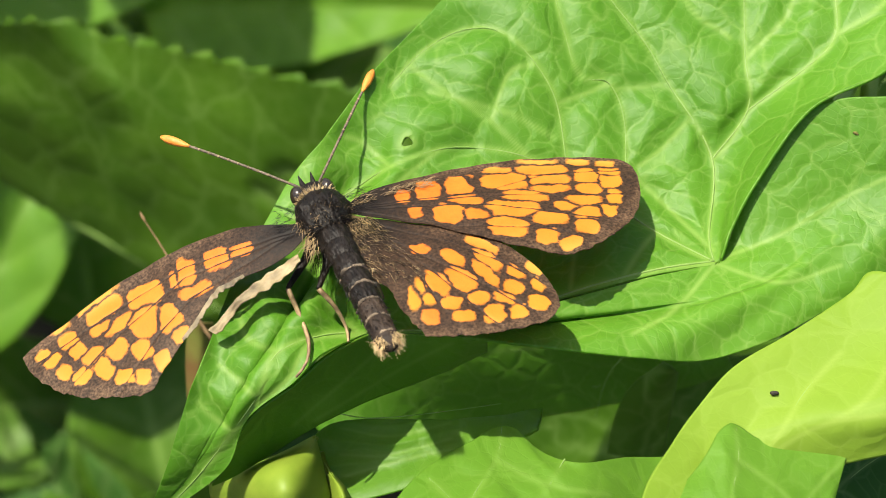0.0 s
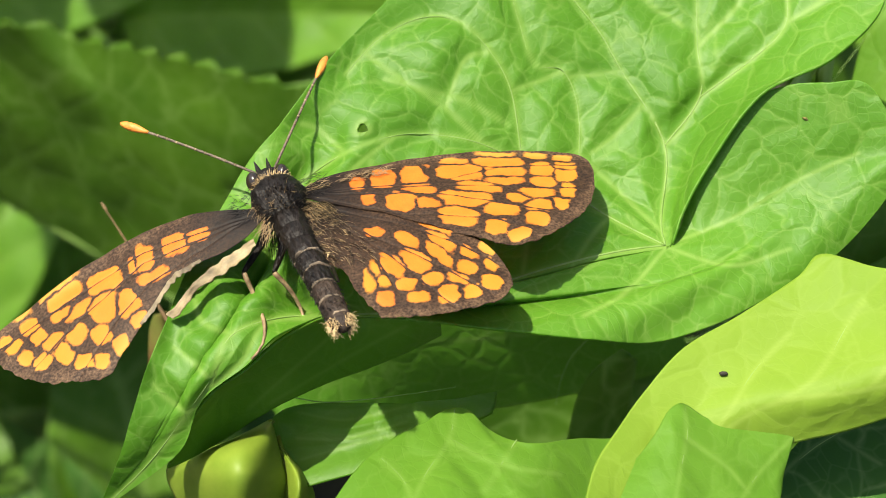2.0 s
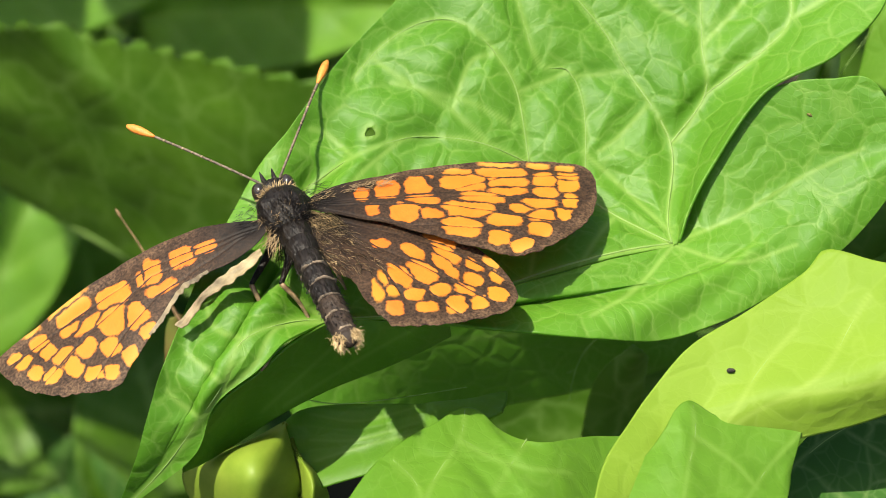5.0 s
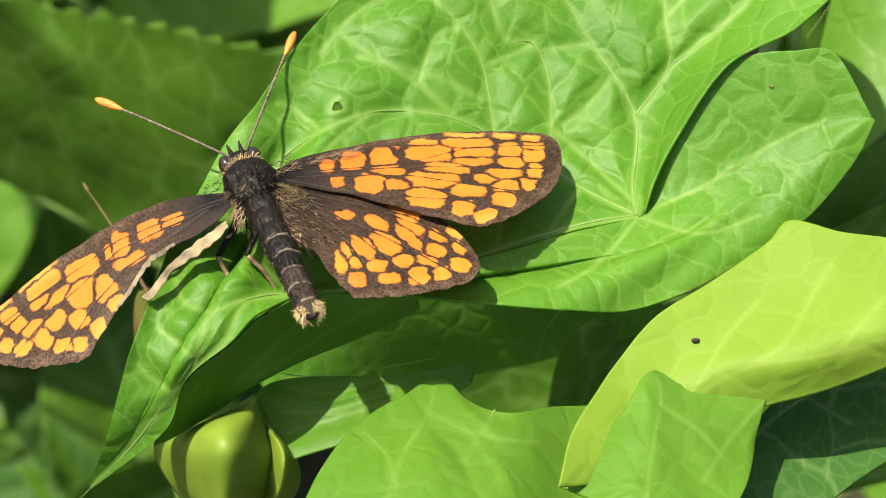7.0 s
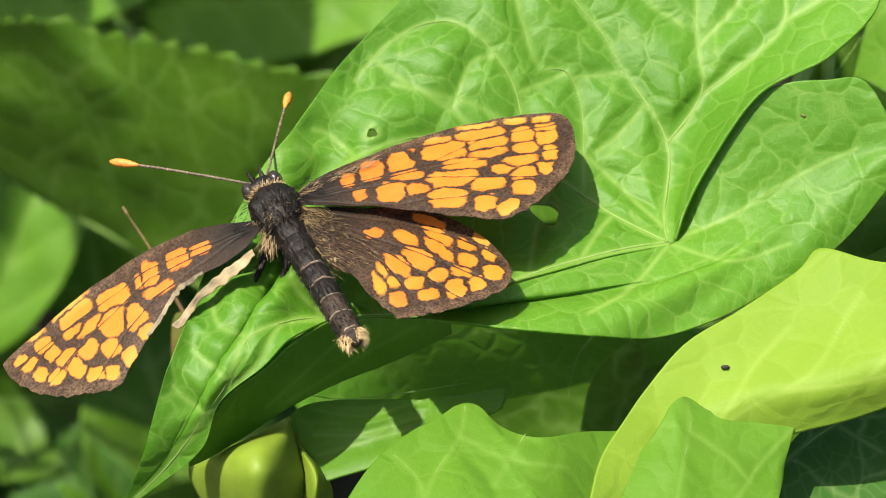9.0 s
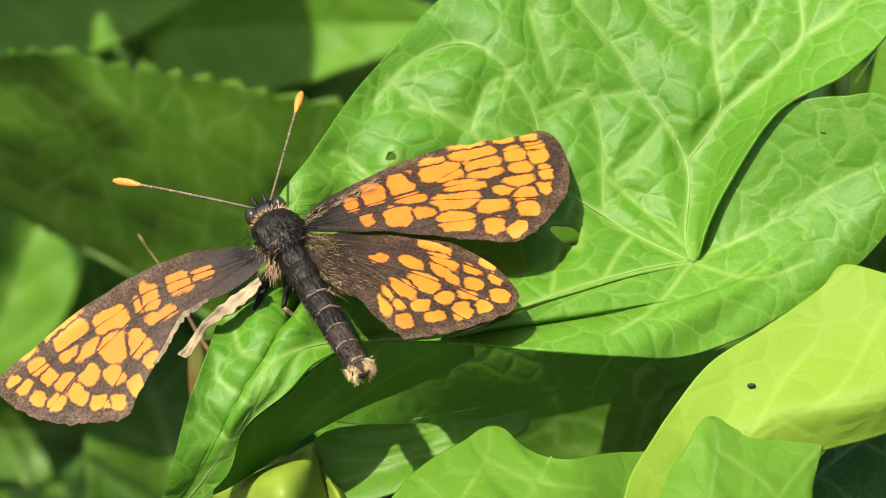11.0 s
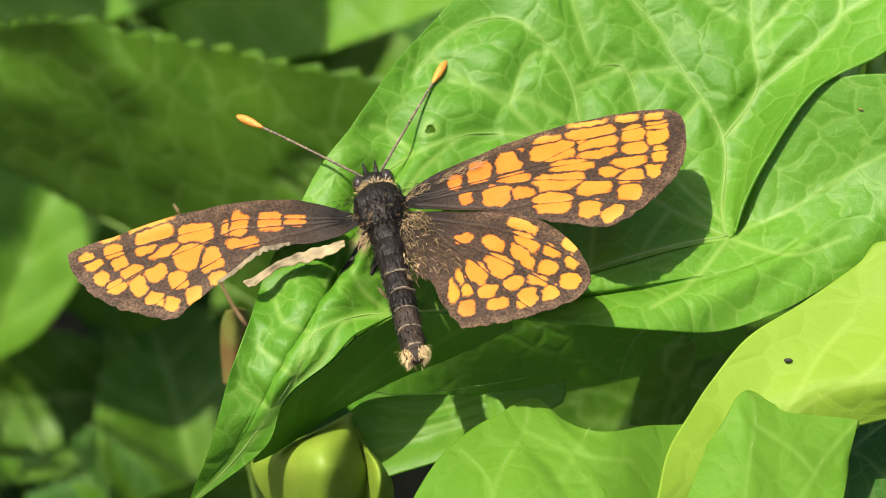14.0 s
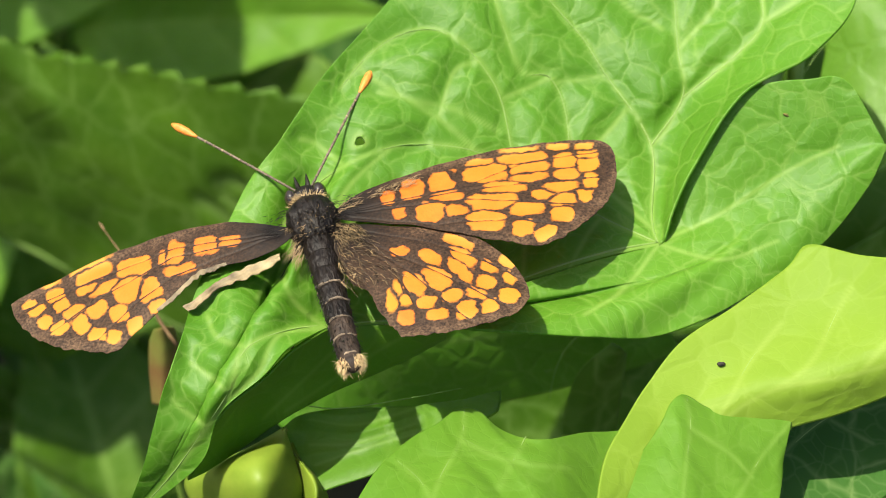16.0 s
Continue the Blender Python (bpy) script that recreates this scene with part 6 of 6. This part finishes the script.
    walk(hindwing_right, [
        (0.0, pose(0.00170, -0.00020, 0.00010, 2.8, 7.9, -10.2)),
        (1.0, pose(0.00170, -0.00020, 0.00010, 2.8, 7.9, -10.2)),
        (2.0, pose(0.00170, -0.00020, 0.00010, 3.6, 7.0, -9.4)),
        (2.5, pose(0.00170, -0.00020, 0.00010, 4.0, 6.6, -9.0)),
        (3.2, pose(0.00170, -0.00020, 0.00010, 2.8, 8.9, -8.5)),
        (5.3, pose(0.00170, -0.00020, 0.00010, 1.0, 12.4, -7.8)),
        (7.6, pose(0.00170, -0.00020, 0.00010, 1.0, 12.4, -7.8)),
        (7.8, pose(0.00170, -0.00020, 0.00010, 2.1, 3.7, -7.6)),
        (7.9, pose(0.00170, -0.00020, 0.00010, 3.1, -5.0, -7.7)),
        (8.0, pose(0.00170, -0.00020, 0.00010, 3.1, -5.0, -7.7)),
        (8.1, pose(0.00170, -0.00020, 0.00010, 3.9, -9.9, -6.5)),
        (8.2, pose(0.00170, -0.00020, 0.00010, 2.5, -1.8, -7.1)),
        (8.3, pose(0.00170, -0.00020, 0.00010, 1.6, 3.5, -7.6)),
        (8.4, pose(0.00170, -0.00020, 0.00010, 3.2, -5.8, -6.8)),
        (8.5, pose(0.00170, -0.00020, 0.00010, 1.6, 3.5, -7.6)),
        (8.7, pose(0.00170, -0.00020, 0.00010, 2.9, -3.8, -6.9)),
        (9.0, pose(0.00170, -0.00020, 0.00010, 1.3, 15.0, -6.2)),
        (9.2, pose(0.00170, -0.00020, 0.00010, 1.3, 15.0, -6.2)),
        (9.9, pose(0.00170, -0.00020, 0.00010, 2.5, 2.5, -6.2)),
        (10.5, pose(0.00170, -0.00020, 0.00010, -1.1, 13.4, -6.4)),
        (11.1, pose(0.00170, -0.00020, 0.00010, -3.5, 11.9, -6.6)),
        (11.3, pose(0.00170, -0.00020, 0.00010, -0.7, -3.6, -3.6)),
        (11.4, pose(0.00170, -0.00020, 0.00010, -2.1, 4.9, -5.2)),
        (11.5, pose(0.00170, -0.00020, 0.00010, -3.5, 11.9, -6.6)),
        (11.7, pose(0.00170, -0.00020, 0.00010, -1.8, 3.5, -4.9)),
        (11.8, pose(0.00170, -0.00020, 0.00010, -3.3, 9.7, -6.5)),
        (12.0, pose(0.00170, -0.00020, 0.00010, -3.0, 6.3, -6.2)),
        (12.1, pose(0.00170, -0.00020, 0.00010, -0.8, -5.0, -3.7)),
        (12.2, pose(0.00170, -0.00020, 0.00010, 0.4, -16.3, -1.3)),
        (12.3, pose(0.00170, -0.00020, 0.00010, -7.1, 26.2, 0.9)),
        (12.4, pose(0.00170, -0.00020, 0.00010, -28.1, -56.3, 8.2)),
        (12.5, pose(0.00170, -0.00020, 0.00010, -25.4, -42.1, 6.1)),
        (12.6, pose(0.00170, -0.00020, 0.00010, -1.6, -1.6, -5.4)),
        (12.7, pose(0.00170, -0.00020, 0.00010, -8.1, -15.8, -2.0)),
        (12.8, pose(0.00170, -0.00020, 0.00010, -28.1, -56.3, 8.2)),
        (12.9, pose(0.00170, -0.00020, 0.00010, -13.8, -26.0, 0.6)),
        (13.0, pose(0.00170, -0.00020, 0.00010, -1.6, -1.6, -5.4)),
        (13.2, pose(0.00170, -0.00020, 0.00010, -17.7, -31.1, 2.3)),
        (13.4, pose(0.00170, -0.00020, 0.00010, -2.1, 2.0, -5.5)),
        (13.5, pose(0.00170, -0.00020, 0.00010, -2.1, 2.0, -5.5)),
        (13.6, pose(0.00170, -0.00020, 0.00010, -8.2, -13.4, -2.1)),
        (13.8, pose(0.00170, -0.00020, 0.00010, -2.4, -4.7, -6.7)),
        (14.0, pose(0.00170, -0.00020, 0.00010, -2.4, -4.7, -6.7)),
        (14.5, pose(0.00170, -0.00020, 0.00010, -6.1, 11.5, -6.3)),
        (15.0, pose(0.00170, -0.00020, 0.00010, -5.6, 10.9, -6.8)),
        (16.0, pose(0.00170, -0.00020, 0.00010, -3.1, 3.6, -5.8)),
    ])
    walk(hindwing_left, [
        (0.0, pose(-0.00160, 0.00130, 0.00030, 6.9, -19.2, 6.8)),
        (1.0, pose(-0.00160, 0.00130, 0.00030, 6.9, -19.2, 6.8)),
        (2.0, pose(-0.00160, 0.00130, 0.00030, 6.6, -20.4, 6.3)),
        (2.5, pose(-0.00160, 0.00130, 0.00030, 6.4, -20.9, 6.1)),
        (3.2, pose(-0.00160, 0.00130, 0.00030, 4.5, -19.6, 7.3)),
        (5.3, pose(-0.00160, 0.00130, 0.00030, 1.7, -17.5, 9.2)),
        (7.6, pose(-0.00160, 0.00130, 0.00030, 1.7, -17.5, 9.2)),
        (7.8, pose(-0.00160, 0.00130, 0.00030, 2.0, -7.1, 7.1)),
        (7.9, pose(-0.00160, 0.00130, 0.00030, 1.6, 3.4, 5.4)),
        (8.0, pose(-0.00160, 0.00130, 0.00030, 1.6, 3.4, 5.4)),
        (8.1, pose(-0.00160, 0.00130, 0.00030, 7.9, 28.6, 15.5)),
        (8.2, pose(-0.00160, 0.00130, 0.00030, 2.9, 7.3, 10.3)),
        (8.3, pose(-0.00160, 0.00130, 0.00030, 1.5, -7.2, 8.0)),
        (8.4, pose(-0.00160, 0.00130, 0.00030, 4.9, 18.0, 12.5)),
        (8.5, pose(-0.00160, 0.00130, 0.00030, 1.5, -7.2, 8.0)),
        (8.7, pose(-0.00160, 0.00130, 0.00030, 3.8, 12.7, 11.3)),
        (9.0, pose(-0.00160, 0.00130, 0.00030, -2.2, -12.3, 5.8)),
        (9.2, pose(-0.00160, 0.00130, 0.00030, -2.2, -12.3, 5.8)),
        (9.9, pose(-0.00160, 0.00130, 0.00030, 1.1, 8.5, 9.7)),
        (10.5, pose(-0.00160, 0.00130, 0.00030, 2.3, -13.1, 6.3)),
        (11.1, pose(-0.00160, 0.00130, 0.00030, 6.7, -13.9, 6.8)),
        (11.3, pose(-0.00160, 0.00130, 0.00030, 2.3, 4.4, -4.4)),
        (11.4, pose(-0.00160, 0.00130, 0.00030, 5.6, -5.6, 1.6)),
        (11.5, pose(-0.00160, 0.00130, 0.00030, 6.7, -13.9, 6.8)),
        (11.7, pose(-0.00160, 0.00130, 0.00030, 5.2, -4.0, 0.6)),
        (11.8, pose(-0.00160, 0.00130, 0.00030, 8.5, -12.4, 4.8)),
        (12.0, pose(-0.00160, 0.00130, 0.00030, 10.9, -10.1, 1.9)),
        (12.1, pose(-0.00160, 0.00130, 0.00030, 4.2, 4.6, -5.8)),
        (12.2, pose(-0.00160, 0.00130, 0.00030, -6.6, 18.8, -14.1)),
        (12.3, pose(-0.00160, 0.00130, 0.00030, 1.2, -33.8, -10.5)),
        (12.4, pose(-0.00160, 0.00130, 0.00030, -9.7, 19.2, -0.1)),
        (12.5, pose(-0.00160, 0.00130, 0.00030, -9.7, 13.5, -0.1)),
        (12.6, pose(-0.00160, 0.00130, 0.00030, -5.9, -4.7, 11.4)),
        (12.7, pose(-0.00160, 0.00130, 0.00030, -6.4, 1.6, 7.3)),
        (12.8, pose(-0.00160, 0.00130, 0.00030, -9.7, 19.2, -0.1)),
        (12.9, pose(-0.00160, 0.00130, 0.00030, -7.3, 6.2, 4.5)),
        (13.0, pose(-0.00160, 0.00130, 0.00030, -5.9, -4.7, 11.4)),
        (13.2, pose(-0.00160, 0.00130, 0.00030, -6.6, 9.7, 2.0)),
        (13.4, pose(-0.00160, 0.00130, 0.00030, 0.9, -1.7, 8.0)),
        (13.5, pose(-0.00160, 0.00130, 0.00030, 0.9, -1.7, 8.0)),
        (13.6, pose(-0.00160, 0.00130, 0.00030, -2.3, 3.6, 5.2)),
        (13.8, pose(-0.00160, 0.00130, 0.00030, 0.5, -0.6, 5.1)),
        (14.0, pose(-0.00160, 0.00130, 0.00030, 0.5, -0.6, 5.1)),
        (14.5, pose(-0.00160, 0.00130, 0.00030, -3.6, -8.8, 9.5)),
        (15.0, pose(-0.00160, 0.00130, 0.00030, -3.0, -10.2, 7.5)),
        (16.0, pose(-0.00160, 0.00130, 0.00030, -2.9, -5.9, 6.9)),
    ])
    walk(antenna_left, [
        (0.0, pose(-0.00045, 0.0033, 0.00035, 7.8, 0, 43.0)),
        (1.0, pose(-0.00045, 0.0033, 0.00035, 7.8, 0, 43.0)),
        (2.0, pose(-0.00045, 0.0033, 0.00035, 7.4, 0, 41.8)),
        (2.5, pose(-0.00045, 0.0033, 0.00035, 7.3, 0, 41.2)),
        (3.2, pose(-0.00045, 0.0033, 0.00035, 8.9, 0, 41.2)),
        (5.3, pose(-0.00045, 0.0033, 0.00035, 11.4, 0, 41.1)),
        (7.6, pose(-0.00045, 0.0033, 0.00035, 11.4, 0, 41.1)),
        (7.8, pose(-0.00045, 0.0033, 0.00035, -9.0, 0, 38.2)),
        (7.9, pose(-0.00045, 0.0033, 0.00035, -29.5, 0, 35.1)),
        (8.0, pose(-0.00045, 0.0033, 0.00035, -29.5, 0, 35.1)),
        (8.1, pose(-0.00045, 0.0033, 0.00035, -37.6, 0, 23.7)),
        (8.2, pose(-0.00045, 0.0033, 0.00035, -19.8, 0, 44.1)),
        (8.3, pose(-0.00045, 0.0033, 0.00035, -7.0, 0, 54.8)),
        (8.4, pose(-0.00045, 0.0033, 0.00035, -29.4, 0, 34.4)),
        (8.5, pose(-0.00045, 0.0033, 0.00035, -7.0, 0, 54.8)),
        (8.7, pose(-0.00045, 0.0033, 0.00035, -24.7, 0, 39.4)),
        (9.0, pose(-0.00045, 0.0033, 0.00035, 4.1, 0, 46.0)),
        (9.2, pose(-0.00045, 0.0033, 0.00035, 4.1, 0, 46.0)),
        (9.9, pose(-0.00045, 0.0033, 0.00035, -17.0, 0, 36.1)),
        (10.5, pose(-0.00045, 0.0033, 0.00035, 2.4, 0, 44.9)),
        (11.1, pose(-0.00045, 0.0033, 0.00035, 0.7, 0, 43.7)),
        (11.3, pose(-0.00045, 0.0033, 0.00035, -7.2, 0, 24.9)),
        (11.4, pose(-0.00045, 0.0033, 0.00035, -2.8, 0, 35.5)),
        (11.5, pose(-0.00045, 0.0033, 0.00035, 0.7, 0, 43.7)),
        (11.7, pose(-0.00045, 0.0033, 0.00035, -3.6, 0, 33.7)),
        (11.8, pose(-0.00045, 0.0033, 0.00035, 0.9, 0, 37.8)),
        (12.0, pose(-0.00045, 0.0033, 0.00035, 1.3, 0, 28.9)),
        (12.1, pose(-0.00045, 0.0033, 0.00035, -5.9, 0, 19.2)),
        (12.2, pose(-0.00045, 0.0033, 0.00035, -13.0, 0, 9.2)),
        (12.3, pose(-0.00045, 0.0033, 0.00035, -14.0, 0, 22.2)),
        (12.4, pose(-0.00045, 0.0033, 0.00035, -13.9, 0, 47.0)),
        (12.5, pose(-0.00045, 0.0033, 0.00035, -13.9, 0, 47.0)),
        (12.6, pose(-0.00045, 0.0033, 0.00035, 9.6, 0, 48.1)),
        (12.7, pose(-0.00045, 0.0033, 0.00035, 1.4, 0, 47.7)),
        (12.8, pose(-0.00045, 0.0033, 0.00035, -13.9, 0, 47.0)),
        (12.9, pose(-0.00045, 0.0033, 0.00035, -4.5, 0, 47.5)),
        (13.0, pose(-0.00045, 0.0033, 0.00035, 9.6, 0, 48.1)),
        (13.2, pose(-0.00045, 0.0033, 0.00035, -8.2, 0, 47.2)),
        (13.4, pose(-0.00045, 0.0033, 0.00035, 9.2, 0, 47.9)),
        (13.5, pose(-0.00045, 0.0033, 0.00035, 9.2, 0, 47.9)),
        (13.6, pose(-0.00045, 0.0033, 0.00035, 1.1, 0, 47.6)),
        (13.8, pose(-0.00045, 0.0033, 0.00035, 7.6, 0, 45.8)),
        (14.0, pose(-0.00045, 0.0033, 0.00035, 7.6, 0, 45.8)),
        (14.5, pose(-0.00045, 0.0033, 0.00035, 10.1, 0, 44.8)),
        (15.0, pose(-0.00045, 0.0033, 0.00035, 5.9, 0, 40.7)),
        (16.0, pose(-0.00045, 0.0033, 0.00035, 10.3, 0, 42.2)),
    ])
    walk(antenna_right, [
        (0.0, pose(0.00045, 0.0033, 0.00035, 9.2, 0, -38.8)),
        (1.0, pose(0.00045, 0.0033, 0.00035, 9.2, 0, -38.8)),
        (2.0, pose(0.00045, 0.0033, 0.00035, 9.8, 0, -38.1)),
        (2.5, pose(0.00045, 0.0033, 0.00035, 10.1, 0, -37.8)),
        (3.2, pose(0.00045, 0.0033, 0.00035, 10.4, 0, -37.7)),
        (5.3, pose(0.00045, 0.0033, 0.00035, 10.9, 0, -37.5)),
        (7.6, pose(0.00045, 0.0033, 0.00035, 10.9, 0, -37.5)),
        (7.8, pose(0.00045, 0.0033, 0.00035, -0.5, 0, -25.1)),
        (7.9, pose(0.00045, 0.0033, 0.00035, -11.8, 0, -12.7)),
        (8.0, pose(0.00045, 0.0033, 0.00035, -11.8, 0, -12.7)),
        (8.1, pose(0.00045, 0.0033, 0.00035, -21.5, 0, -24.7)),
        (8.2, pose(0.00045, 0.0033, 0.00035, -25.2, 0, -24.9)),
        (8.3, pose(0.00045, 0.0033, 0.00035, -27.6, 0, -25.1)),
        (8.4, pose(0.00045, 0.0033, 0.00035, -23.3, 0, -24.8)),
        (8.5, pose(0.00045, 0.0033, 0.00035, -27.6, 0, -25.1)),
        (8.7, pose(0.00045, 0.0033, 0.00035, -24.2, 0, -24.9)),
        (9.0, pose(0.00045, 0.0033, 0.00035, -12.4, 0, -28.0)),
        (9.2, pose(0.00045, 0.0033, 0.00035, -12.4, 0, -28.0)),
        (9.9, pose(0.00045, 0.0033, 0.00035, -16.9, 0, -26.4)),
        (10.5, pose(0.00045, 0.0033, 0.00035, -6.3, 0, -32.2)),
        (11.1, pose(0.00045, 0.0033, 0.00035, -0.1, 0, -36.4)),
        (11.3, pose(0.00045, 0.0033, 0.00035, -2.1, 0, -51.1)),
        (11.4, pose(0.00045, 0.0033, 0.00035, -1.0, 0, -43.0)),
        (11.5, pose(0.00045, 0.0033, 0.00035, -0.1, 0, -36.4)),
        (11.7, pose(0.00045, 0.0033, 0.00035, -1.2, 0, -44.3)),
        (11.8, pose(0.00045, 0.0033, 0.00035, -2.7, 0, -39.5)),
        (12.0, pose(0.00045, 0.0033, 0.00035, -6.7, 0, -44.3)),
        (12.1, pose(0.00045, 0.0033, 0.00035, -5.2, 0, -53.8)),
        (12.2, pose(0.00045, 0.0033, 0.00035, -3.6, 0, -63.2)),
        (12.3, pose(0.00045, 0.0033, 0.00035, -5.5, 0, -55.1)),
        (12.4, pose(0.00045, 0.0033, 0.00035, -8.7, 0, -39.9)),
        (12.5, pose(0.00045, 0.0033, 0.00035, -8.7, 0, -39.9)),
        (12.6, pose(0.00045, 0.0033, 0.00035, -0.7, 0, -37.6)),
        (12.7, pose(0.00045, 0.0033, 0.00035, -3.5, 0, -38.4)),
        (12.8, pose(0.00045, 0.0033, 0.00035, -8.7, 0, -39.9)),
        (12.9, pose(0.00045, 0.0033, 0.00035, -5.5, 0, -39.0)),
        (13.0, pose(0.00045, 0.0033, 0.00035, -0.7, 0, -37.6)),
        (13.2, pose(0.00045, 0.0033, 0.00035, -6.0, 0, -38.3)),
        (13.4, pose(0.00045, 0.0033, 0.00035, 2.1, 0, -33.8)),
        (13.5, pose(0.00045, 0.0033, 0.00035, 2.1, 0, -33.8)),
        (13.6, pose(0.00045, 0.0033, 0.00035, -1.6, 0, -35.9)),
        (13.8, pose(0.00045, 0.0033, 0.00035, 4.7, 0, -37.4)),
        (14.0, pose(0.00045, 0.0033, 0.00035, 4.7, 0, -37.4)),
        (14.5, pose(0.00045, 0.0033, 0.00035, 5.3, 0, -35.5)),
        (15.0, pose(0.00045, 0.0033, 0.00035, 2.0, 0, -36.5)),
        (16.0, pose(0.00045, 0.0033, 0.00035, 6.9, 0, -36.6)),
    ])


motions()
